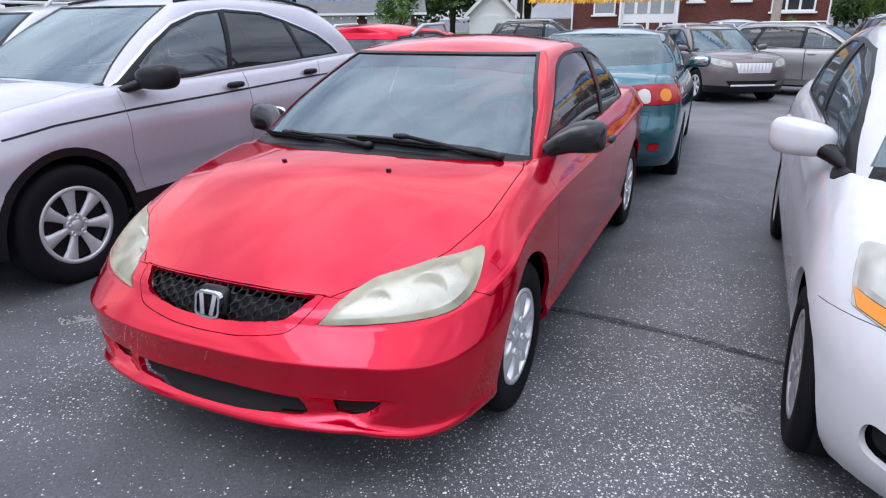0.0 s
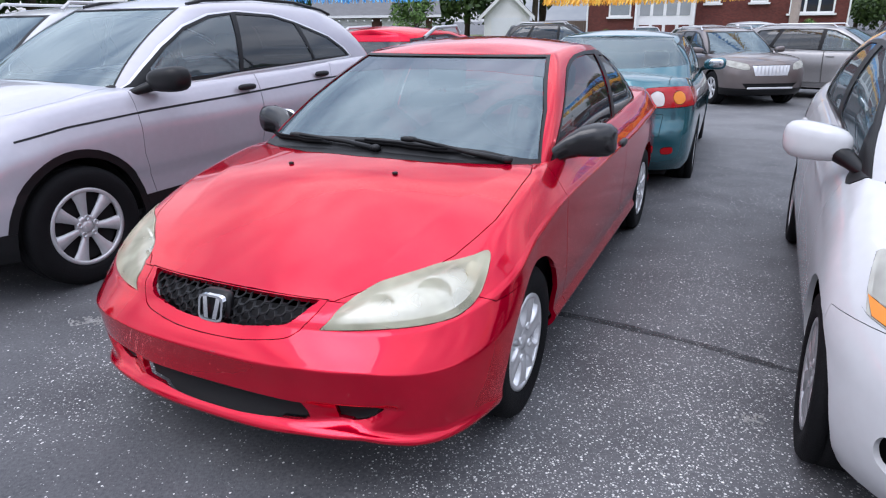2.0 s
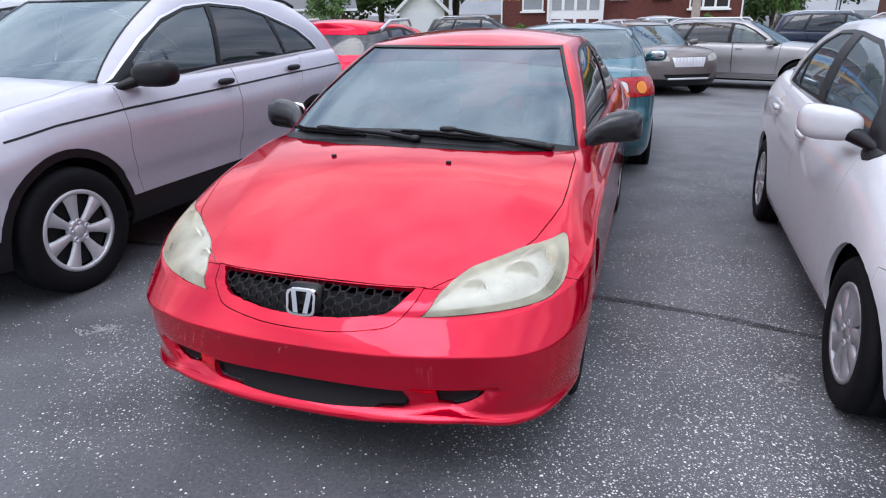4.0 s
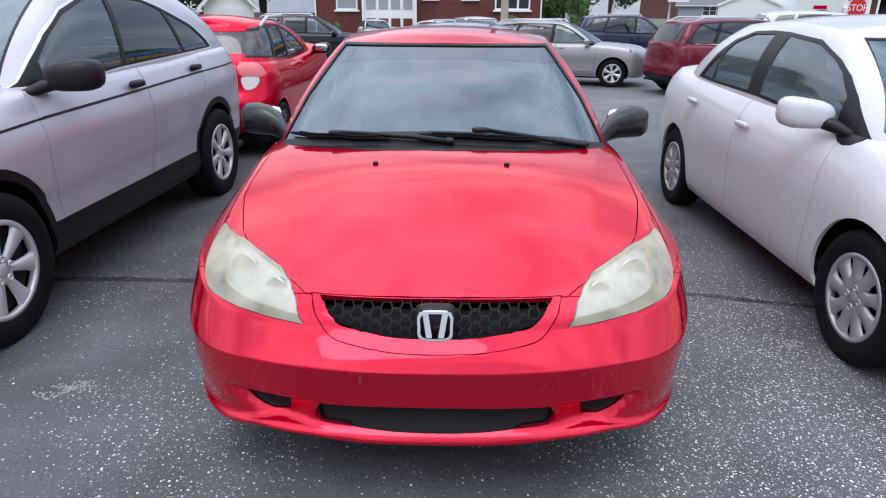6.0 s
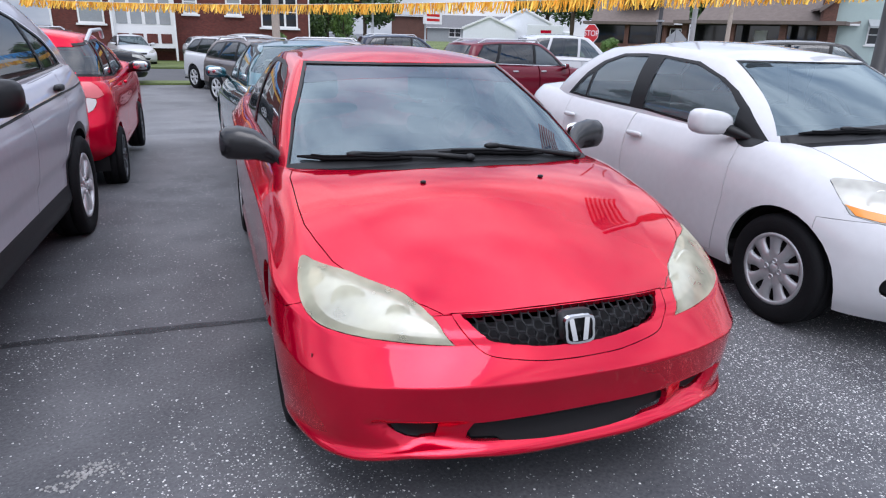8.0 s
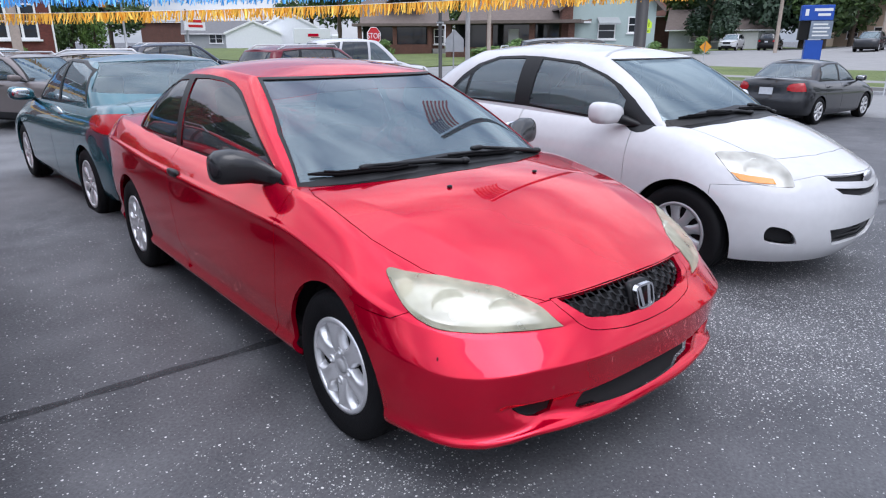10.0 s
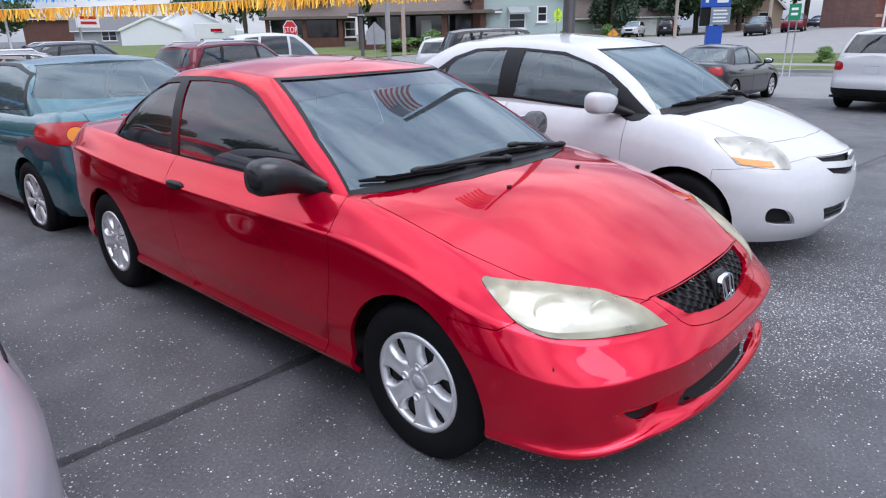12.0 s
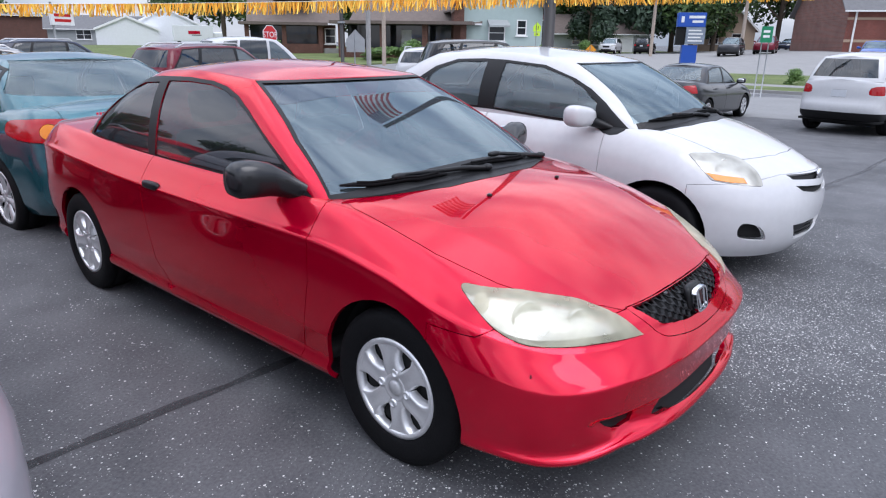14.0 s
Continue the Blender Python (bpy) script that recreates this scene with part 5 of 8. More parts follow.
def sedan_spec(name, paint, wb=2.65, tail=TAIL, **k):
    """A four-door car with a boot, 1.46 m high."""
    s = {
        "name": name, "paint": paint, "wheelbase": wb, "half_track": 0.86, "track": 1.52, "hub_z": 0.31, "arch": 0.355,
        "wheel": (0.317, 0.215, 0.21, 7, "spoke"), "counts": (12, 36, 14), "rows": 16,
        "nose": [(0.18, 0.80), (0.30, 0.90), (0.5, 0.91), (0.62, 0.86), (0.70, 0.78)],
        "tail": [(0.26, -wb - 0.88), (0.40, -wb - 0.99), (0.58, -wb - 1.0), (0.75, -wb - 0.94), (0.98, -wb - 0.92), (1.06, -wb - 0.86)],
        "low": [(0.9, 0.18), (0.2, 0.2), (-wb + 0.4, 0.2), (-wb - 0.9, 0.26)],
        "top": [(0.78, 0.70), (0.5, 0.76), (0, 0.88), (-0.5, 0.94), (-1.4, 0.96), (-wb, 1.0), (-wb - 0.5, 1.03), (-wb - 0.86, 1.02)],
        "crown": [(0.78, 0.70), (0.6, 0.80), (0.3, 0.88), (-0.2, 0.98), (-1, 1.02), (-wb, 1.07), (-wb - 0.5, 1.085), (-wb - 0.86, 1.06)],
        "wide": [(0.9, 0.84), (0.3, 0.87), (-1.3, 0.88), (-wb, 0.87), (-wb - 1, 0.82)],
        "inset": [(0, 0.06), (0.1, 0.02), (0.3, 0.006), (0.6, 0.0), (0.75, 0.012), (0.88, 0.05), (1.0, 0.115)],
        "front": (0.6, 2.3), "boxy": 0.4, "flare": 0.01, "back": (0.45, 2.5),
        "scores": [
            ("hood", mirrored([(-0.3, 0), (-0.46, 0.66), (0.2, 0.72), (0.5, 0.6), (0.66, 0.4), (0.76, 0)])[:-1], (0, 1), "top", None, {}),
            ("trunk_lid", mirrored([(-wb - 0.30, 0), (-wb - 0.35, 0.62), (-wb - 0.75, 0.62), (-wb - 1.1, 0.55), (-wb - 1.1, 0)])[:-1], (0, 1), "top", None, {}),
            ("front_door", [(-0.46, 0.98), (-0.5, 0.25), (-1.5, 0.25), (-1.52, 0.98)], (0, 2), "side", None, {}),
            ("rear_door", [(-1.53, 0.99), (-1.51, 0.25), (-wb + 0.38, 0.25), (-wb + 0.25, 0.7), (-wb + 0.2, 1.02)], (0, 2), "side", None, {}),
            ("headlight", rounded([(0.44, 0.62), (0.5, 0.71), (0.68, 0.77), (0.82, 0.80), (0.83, 0.70), (0.65, 0.63)], 2), (1, 2), "pairfront", CLEARLENS, {}),
            ("grille", across([(0.34, 0.64), (0.30, 0.54)]), (1, 2), "front", TRIM, {"sink": 0.015}),
            ("air_intake", across([(0.5, 0.38), (0.42, 0.26)]), (1, 2), "front", DARK, {"sink": 0.02}),
            ("tail_light", rounded([(0.46, 0.80), (0.48, 0.93), (0.62, 0.965), (0.80, 0.97), (0.88, 0.93), (0.88, 0.81), (0.72, 0.775)], 2), (1, 2), "pairback", tail, {}),
            ("number_plate", [(-0.16, 0.70), (0.16, 0.70), (0.16, 0.86), (-0.16, 0.86)], (1, 2), "back", PALE, {"sink": -0.003}),
        ],
        "cabin": {
            "base": (-0.32, 0.36, 2.5, -wb - 0.42, 0.35, 2.8), "high": (-1.22, 0.14, 3.0, -wb + 0.22, 0.2, 2.8),
            "wide_base": [(-0.5, 0.76), (-wb, 0.77), (-wb - 0.4, 0.72)], "wide_roof": [(-1.2, 0.56), (-1.6, 0.58), (-wb + 0.2, 0.56)],
            "roof": [(-1.22, 1.365), (-1.5, 1.40), (-1.9, 1.405), (-wb + 0.22, 1.385)], "roof_crown": [(-1.22, 1.375), (-1.5, 1.44), (-1.95, 1.465), (-wb + 0.22, 1.42)],
            "bulge": (0.03, 0.025), "split": -1.8, "seats": (-1.6, -wb + 0.1), "dash": (-0.7, 0.96),
            "panes": glass_panes(
                [("front_window", [(-0.72, 0.975), (-1.1, 1.22), (-1.35, 1.325), (-1.52, 1.35), (-1.54, 0.985)], SIDEGLASS),
                 ("rear_window_pane", [(-1.62, 0.99), (-1.60, 1.355), (-2.0, 1.35), (-wb + 0.22, 1.29), (-wb + 0.08, 1.03)], SIDEGLASS)],
                (trapeze(0.75, 0.9, 0.54, 1.38), trapeze(0.71, 0.92, 0.51, 1.365)), (trapeze(0.66, 1.08, 0.49, 1.365), k.get("rear_glass", SIDEGLASS)),
                trim=[(-0.6, 0.965), (-1.08, 1.245), (-1.35, 1.35), (-1.55, 1.375), (-2.05, 1.375), (-wb + 0.19, 1.30), (-wb + 0.06, 1.10), (-wb + 0.04, 1.03), (-1.5, 0.965)]),
        },
    }
    s["lamp_depth"] = (0.3, -wb - 0.66)
    s.update({a: b for a, b in k.items() if a != "rear_glass"})
    return s


PALE = surface("pale_plate", (0.55, 0.57, 0.6), rough=0.5, grain=0.1, scale=20)
corolla = sedan_spec("sedan", TEAL, 2.60, rear_glass=REARGLASS, cloth=PALE_CLOTH, liner=PALE_CLOTH, counts=(14, 44, 18), rows=20)
corolla["cabin"]["roof"], corolla["cabin"]["roof_crown"] = [(x, z - 0.03) for x, z in corolla["cabin"]["roof"]], [(x, z - 0.04) for x, z in corolla["cabin"]["roof_crown"]]
corolla["lamp_depth"] = (0.3, -3.10)
corolla["cabin"]["panes"][-1] = ("rear_window", rounded([(-0.66, 1.115), (0, 1.095), (0.66, 1.115), (0.70, 1.16), (0.55, 1.34), (0.50, 1.362), (0, 1.372), (-0.50, 1.362), (-0.55, 1.34), (-0.70, 1.16)], 3), "back", CLEARGLASS)
corolla["scores"] = [e for e in corolla["scores"] if e[0] != "tail_light"]
corolla["scores"].insert(-1, ("tail_light", smoothed([(1.42, 0.905), (1.47, 0.945), (1.67, 0.968), (1.82, 0.978), (2.06, 0.975), (2.14, 0.955), (2.13, 0.86), (2.09, 0.81), (1.83, 0.808), (1.59, 0.818), (1.44, 0.845), (1.42, 0.905)], 3), (1, 2), "pairdiagback", TAIL, {"sink": -0.004}))
corolla["scores"].insert(-1, ("reverse_lamp", rounded([(2.0, 0.835), (2.0, 0.925), (2.06, 0.945), (2.115, 0.90), (2.10, 0.835), (2.05, 0.82)], 3), (1, 2), "pairdiagback", CLEARTAIL, {"sink": -0.006}))
corolla["scores"].insert(-1, ("turn_lamp", ([(1.85 + 0.066 * math.cos(0.35 * k), 0.888 + 0.056 * math.sin(0.35 * k)) for k in range(18)]), (1, 2), "pairdiagback", AMBER, {"sink": -0.006}))
corolla["scores"].insert(-1, ("reflector", rounded([(0.62, 0.42), (0.62, 0.47), (0.70, 0.475), (0.70, 0.42)], 3), (1, 2), "pairback", TAIL, {"sink": -0.004}))
COROLLA_AT = pose(2.55, 9.10, drop(2.0, 7.6) - 0.05, 0, 0, 68)
teal_car = build_car(corolla, COROLLA_AT, "teal blue four-door sedan with pale cloth seats", "car")
door_mirror(teal_car, -0.68, 0.80, 1.02, TEAL)
for k in range(7):
    part("badge_bar", boxed(-3.50, -3.488, 0.42 - k * 0.024, 0.436 - k * 0.024, 1.005, 1.022), CHROME, teal_car, smooth=False)


def suv_spec(name, paint, wb=2.75, high=1.72, cladding=True, **k):
    """A tall five-door car; high is its roof."""
    d = high - 1.72
    s = {
        "name": name, "paint": paint, "wheelbase": wb, "half_track": 0.9, "track": 1.60, "hub_z": 0.36, "arch": 0.42,
        "wheel": (0.365, 0.24, 0.235, 6, "spoke"), "counts": (10, 34, 12), "rows": 16,
        "nose": [(0.26, 0.80), (0.36, 0.89), (0.55, 0.91), (0.75, 0.90), (0.9, 0.86), (0.98, 0.78)],
        "tail": [(0.34, -wb - 0.80), (0.48, -wb - 0.93), (0.62, -wb - 0.95), (0.78, -wb - 0.90), (1.0, -wb - 0.89), (1.13 + d / 2, -wb - 0.86)],
        "low": [(0.9, 0.26), (0.2, 0.27), (-wb, 0.29), (-wb - 0.9, 0.34)],
        "top": [(0.78, 0.98), (0.5, 1.01), (0, 1.06), (-0.5, 1.09 + d / 3), (-1.4, 1.10 + d / 2), (-wb, 1.13 + d / 2), (-wb - 0.9, 1.16 + d / 2)],
        "crown": [(0.78, 0.98), (0.6, 1.05), (0, 1.12), (-0.4, 1.15 + d / 3), (-wb, 1.16 + d / 2), (-wb - 0.9, 1.18 + d / 2)],
        "wide": [(0.9, 0.86), (0.3, 0.92), (-1.3, 0.925), (-wb, 0.92), (-wb - 1, 0.86)],
        "inset": [(0, 0.05), (0.1, 0.01), (0.35, 0.012), (0.6, 0.0), (0.8, 0.015), (0.92, 0.04), (1.0, 0.08)],
        "front": (0.55, 2.5), "boxy": 0.4, "flare": 0.01, "back": (0.4, 3.0),
        "scores": [
            ("hood", mirrored([(-0.3, 0), (-0.5, 0.7), (0.2, 0.77), (0.5, 0.66), (0.68, 0.4), (0.75, 0)])[:-1], (0, 1), "top", None, {}),
            ("front_door", [(-0.46, 1.14), (-0.5, 0.4), (-1.5, 0.4), (-1.55, 1.16)], (0, 2), "side", None, {}),
            ("rear_door", [(-1.56, 1.16), (-1.51, 0.4), (-wb + 0.45, 0.4), (-wb + 0.3, 0.85), (-wb + 0.15, 1.18)], (0, 2), "side", None, {}),
            ("headlight", rounded([(0.48, 0.80), (0.5, 0.92), (0.7, 0.97), (0.86, 1.0), (0.88, 0.90), (0.7, 0.82)], 2), (1, 2), "pairfront", CLEARLENS, {}),
            ("grille", across([(0.42, 0.90), (0.36, 0.68)]), (1, 2), "front", k.get("grille_mat", TRIM), {"sink": 0.012}),
            ("air_intake", across([(0.6, 0.52), (0.5, 0.40)]), (1, 2), "front", DARK, {"sink": 0.02}),
            ("tail_light", rounded([(0.60, 0.92), (0.62, 1.06), (0.80, 1.10), (0.90, 1.06), (0.90, 0.92), (0.74, 0.90)], 2), (1, 2), "pairback", k.get("tail_mat", TAIL), {}),
            ("number_plate", [(-0.16, 0.84), (0.16, 0.84), (0.16, 1.0), (-0.16, 1.0)], (1, 2), "back", PALE, {"sink": -0.003}),
        ] + ([("sill_cladding", [(0.45, 0.1), (0.45, 0.42), (-wb - 0.45, 0.42), (-wb - 0.45, 0.1)], (0, 2), "side", TRIM, {"gap": 0.001}),
              ("rear_bumper_cladding", [(-wb - 0.4, 0.1), (-wb - 1.5, 0.1), (-wb - 1.5, 0.52), (-wb - 0.4, 0.5)], (0, 2), "wrapback", TRIM, {"gap": 0.001}),
              ("front_bumper_cladding", [(0.3, 0.1), (1.5, 0.1), (1.5, 0.40), (0.3, 0.42)], (0, 2), "wrapfront", TRIM, {"gap": 0.001})] if cladding else []),
        "cabin": {
            "base": (-0.34, 0.36, 2.6, -wb - 0.84, 0.28, 3.2), "high": (-1.18, 0.16, 3.0, -wb - 0.58, 0.25, 3.0),
            "wide_base": [(-0.5, 0.82), (-wb, 0.83), (-wb - 0.8, 0.79)], "wide_roof": [(-1.2, 0.62), (-1.6, 0.65), (-wb - 0.5, 0.61)],
            "roof": [(-1.18, 1.60 + d), (-1.5, 1.645 + d), (-2.0, 1.66 + d), (-wb, 1.635 + d), (-wb - 0.58, 1.58 + d)], "roof_crown": [(-1.18, 1.61 + d), (-1.5, 1.68 + d), (-2.1, 1.72 + d), (-wb, 1.70 + d), (-wb - 0.58, 1.62 + d)],
            "bulge": (0.03, 0.02), "split": -2.0, "seats": (-1.6, -wb + 0.1), "dash": (-0.75, 1.15),
            "panes": glass_panes(
                [("front_window", [(-0.75, 1.13 + d / 3), (-1.1, 1.40 + d * 0.7), (-1.4, 1.555 + d), (-1.58, 1.59 + d), (-1.62, 1.135 + d / 2)], SIDEGLASS),
                 ("rear_window_pane", [(-1.70, 1.14 + d / 2), (-1.67, 1.60 + d), (-wb + 0.35, 1.60 + d), (-wb + 0.15, 1.17 + d / 2)], TINTED),
                 ("quarter_pane", [(-wb + 0.06, 1.18 + d / 2), (-wb + 0.26, 1.595 + d), (-wb - 0.2, 1.56 + d), (-wb - 0.55, 1.22 + d / 2)], TINTED)],
                (trapeze(0.81, 1.02, 0.60, 1.615 + d), trapeze(0.77, 1.04, 0.57, 1.60 + d)), (trapeze(0.68, 1.22 + d / 2, 0.55, 1.56 + d), TINTED),
                trim=[(-0.62, 1.12 + d / 3), (-1.08, 1.43 + d * 0.7), (-1.4, 1.585 + d), (-1.65, 1.62 + d), (-wb + 0.3, 1.62 + d), (-wb - 0.22, 1.58 + d), (-wb - 0.62, 1.20 + d / 2), (-1.6, 1.12 + d / 2)]),
        },
        "seat_z": 0.5,
    }
    s["lamp_depth"] = (0.4, -wb - 0.66)
    s.update({a: b for a, b in k.items() if a not in ("grille_mat", "tail_mat")})
    return s


def rails(car, wb, high, mat=ALLOY):
    for sign in (1, -1):
        bm = bmesh.new()
        tube(bm, [(-1.4, sign * 0.62, high - 0.06), (-1.5, sign * 0.62, high + 0.02), (-wb - 0.1, sign * 0.60, high + 0.01), (-wb - 0.35, sign * 0.58, high - 0.09)], 0.02, 6)
        part("roof_rail", bm, mat, car)


RED_HATCH = car_paint("bright_red_paint", (0.62, 0.002, 0.03), flake=0.4, rough=0.18, coat=0.6, edge=(1.0, 0.12, 0.18))
ROSE_LENS = lens_plastic("rose_tail_lens", (0.72, 0.16, 0.17), 0.1)
SPARK_WHEEL = surface("gunmetal_wheel", (0.10, 0.10, 0.105), rough=0.35, metal=0.7, grain=0.1, scale=10)
spark = suv_spec("hatchback", RED_HATCH, 2.375, 1.46, tail_mat=ROSE_LENS, cladding=False, half_track=0.79, track=1.42, hub_z=0.285, arch=0.33, wheel=(0.29, 0.205, 0.19, 8, "spoke"), cap=SPARK_WHEEL, seat_z=0.36, counts=(12, 38, 16), rows=18)
spark["wide"] = [(0.9, 0.74), (0.3, 0.79), (-1.3, 0.80), (-2.375, 0.80), (-3.1, 0.72)]
spark["tail"] = [(0.26, -2.82), (0.40, -2.95), (0.6, -2.97), (0.75, -2.90), (1.0, -2.86), (1.06, -2.82)]
spark["lamp_depth"] = (0.4, -2.68)
spark["cabin"]["base"], spark["cabin"]["high"] = (-0.1, 0.36, 2.6, -2.80, 0.28, 3.0), (-0.95, 0.16, 3.0, -2.52, 0.25, 3.0)
spark["cabin"]["wide_base"], spark["cabin"]["wide_roof"] = [(-0.5, 0.70), (-2.3, 0.71), (-2.8, 0.66)], [(-1.2, 0.54), (-1.6, 0.56), (-2.5, 0.52)]
for entry in spark["scores"]:
    if entry[0] == "tail_light":
        entry[1][:] = rounded([(0.46, 0.95), (0.50, 1.03), (0.62, 1.06), (0.72, 1.04), (0.755, 0.94), (0.68, 0.87), (0.52, 0.875)], 3)
spark["scores"].append(("reverse_lamp", rounded([(0.50, 0.87), (0.66, 0.865), (0.63, 0.77), (0.53, 0.75)], 3), (1, 2), "pairback", CLEARTAIL, {}))
hatch = build_car(spark, pose(0.09, 10.09, drop(-0.3, 8.9), 0, 0, 66), "bright red five-door hatchback with dark wheels and roof rails", "car")
rails(hatch, 1.95, 1.43)
door_mirror(hatch, -0.55, 0.76, 1.05, BLACK)
door_handle(hatch, -1.35, 0.79, 0.92, RED_HATCH, (0.15, 0.04, 0.035))


def park(spec, x, y, heading, label, category="car", mirror=None, rail=None, middle=True):
    """Stands a car with its middle at x, y, facing that way."""
    wb = spec["wheelbase"]
    a = radians(heading)
    ox, oy = (x + wb / 2 * math.cos(a), y + wb / 2 * math.sin(a)) if middle else (x, y)
    car = build_car(spec, pose(ox, oy, drop(x, y), 0, 0, heading), label, category, "cars on the lot")
    tall = spec["half_track"] > 0.88
    door_mirror(car, -0.72, 0.86 if tall else 0.80, 1.16 if tall else 1.02, mirror or spec["paint"])
    if rail:
        rails(car, wb, rail)
    return car


LOW = {"counts": (8, 24, 9), "rows": 12}
encore = park(suv_spec("suv", BROWN, 2.555, 1.66, grille_mat=CHROMELINE), 6.68, 16.6, -86, "mocha brown compact suv with a chrome grille", "suv", rail=1.64)
equinox = park(suv_spec("suv", PEWTER, 2.86, 1.70, cladding=False), 9.3, 16.5, -40, "pewter silver suv with roof rails", "suv", rail=1.68)
park(suv_spec("suv", WHITE, 2.75, 1.66, cladding=False, **LOW), 7.95, 20.7, -86, "white compact suv parked behind a brown one", "suv")
park(suv_spec("suv", WHITE, 2.95, 1.72, cladding=False, **LOW), 11.2, 25.6, -100, "large white suv parked beyond the others", "suv")
park(suv_spec("suv", BLACK, 2.86, 1.78, **LOW), 4.1, 24.9, -14, "black suv with dark glass", "suv", rail=1.76)
park(sedan_spec("sedan", WHITE, 2.87, **LOW), 10.5, 37.4, -100, "white sedan in front of the brick house", "car")
park(sedan_spec("sedan", WHITE, 2.87, **LOW), 13.9, 36.2, -105, "white sedan beside the brick house", "car")
traverse = park(suv_spec("suv", MAROON, 3.02, 1.80, **LOW), 12.2, 12.8, -12, "maroon suv with bright side trim", "suv", rail=1.78)
park(suv_spec("suv", NAVY, 2.95, 1.84, **LOW), 15.9, 21.6, -25, "dark navy suv with black glass", "suv", rail=1.82)
van = suv_spec("van", WHITE, 2.91, 2.0, cladding=False, **LOW)
van["cabin"]["panes"] = [p for p in van["cabin"]["panes"] if p[0] not in ("window_trim",)]
park(van, 17.6, 14.7, -35, "white delivery van with dark side windows", "van")
park(suv_spec("suv", WHITE, 2.78, 1.74, **LOW), 20.3, 9.6, 10, "white suv with dark rear glass", "suv", rail=1.72)
park(suv_spec("off_roader", BLACK, 2.95, 2.0, **LOW), 17.2, 6.5, -62, "black off-road wagon with a flat roof", "suv")
park(sedan_spec("sedan", BLACK, 2.80, **LOW), 16.15, 4.3, -64, "black sedan with bright window trim", "car")
jetta = park(sedan_spec("sedan", GREY, 2.65, counts=(10, 30, 12), rows=14), 16.3, 0.6, -26, "dark grey sedan with a silver badge", "car")
edge = park(suv_spec("suv", WHITE, 2.82, 1.82, counts=(10, 30, 12), rows=14), 15.6, -3.5, -35, "white suv with black lower cladding", "suv")
park(suv_spec("suv", WHITE, 2.95, 1.75, **LOW), 76.8, 5.5, 170, "white suv parked by a garage", "suv")
park(suv_spec("pickup", BLACK, 3.2, 1.85, **LOW), 78.9, 1.7, -10, "black pickup parked by a garage", "pickup")
park(suv_spec("suv", GREY, 2.89, 1.72, **LOW), 64.4, -5.9, 165, "dark grey suv across the road", "suv")
park(suv_spec("suv", MAROON, 2.7, 1.70, **LOW), 67.5, -9.3, 165, "red suv across the road", "suv")
park(sedan_spec("sedan", NAVY, 2.7, **LOW), 95, -16.5, 150, "dark blue sedan far down the road", "car")
park(sedan_spec("sedan", BLUE, 2.7, **LOW), 46.0, -12.2, 165, "bright blue sedan beside the church", "car")
park(suv_spec("suv", WHITE, 2.7, 1.75, **LOW), -4.9, 7.8, -116, "white suv with a black roof rack", "suv", rail=1.76)

for sign in (1, -1):
    bm = bmesh.new()
    tube(bm, [(-0.75, sign * 0.80, 1.145), (-1.5, sign * 0.825, 1.16), (-2.6, sign * 0.825, 1.19), (-3.4, sign * 0.80, 1.215)], 0.014, 6)
    part("bright_strip", bm, CHROMELINE, traverse)
for x in (-1.40, -2.35):
    door_handle(traverse, x, 0.915, 1.02, CHROMELINE, (0.18, 0.03, 0.035))
    door_handle(equinox, x, 0.915, 0.99, PEWTER, (0.18, 0.03, 0.035))
    door_handle(encore, x + 0.1, 0.915, 1.0, BROWN, (0.18, 0.03, 0.035))
    door_handle(jetta, x + 0.1, 0.87, 0.86, GREY, (0.18, 0.03, 0.03))
for k in range(9):
    y = -0.32 + k * 0.08
    part("grille_bar", boxed(0.875 - 0.25 * y * y, 0.90 - 0.25 * y * y, y - 0.012, y + 0.012, 0.70, 0.89, 0.004), CHROMELINE, encore)
part("skid_plate", boxed(0.86, 0.90, -0.5, 0.5, 0.40, 0.44, 0.01), CHROMELINE, encore)

# ---------------------------------------------------------------- ground, streets, lawns
def sheet(name, corners, lift_z, mat, label, category, n=24, thick=0.0):
    """A paved or grown patch that lies on the slope of the ground."""
    a, b, c, d = (Vector(p) for p in corners)
    bm = bmesh.new()
    rows = []
    for i in range(n + 1):
        u = i / n
        row = []
        for j in range(n + 1):
            v = j / n
            p = a.lerp(b, u).lerp(d.lerp(c, u), v)
            row.append(bm.verts.new((p.x, p.y, drop(p.x, p.y) + lift_z)))
        rows.append(row)
    for i in range(n):
        for j in range(n):
            bm.faces.new((rows[i][j], rows[i + 1][j], rows[i + 1][j + 1], rows[i][j + 1]))
    if thick:
        rim = [e for e in bm.edges if e.is_boundary]
        got = bmesh.ops.extrude_edge_only(bm, edges=rim)["geom"]
        bmesh.ops.translate(bm, verts=[g for g in got if isinstance(g, bmesh.types.BMVert)], vec=(0, 0, -thick))
    bmesh.ops.recalc_face_normals(bm, faces=bm.faces)
    ob = part(name, bm, mat, None, smooth=False)
    return tagged(ob, label, category, kind="structure")


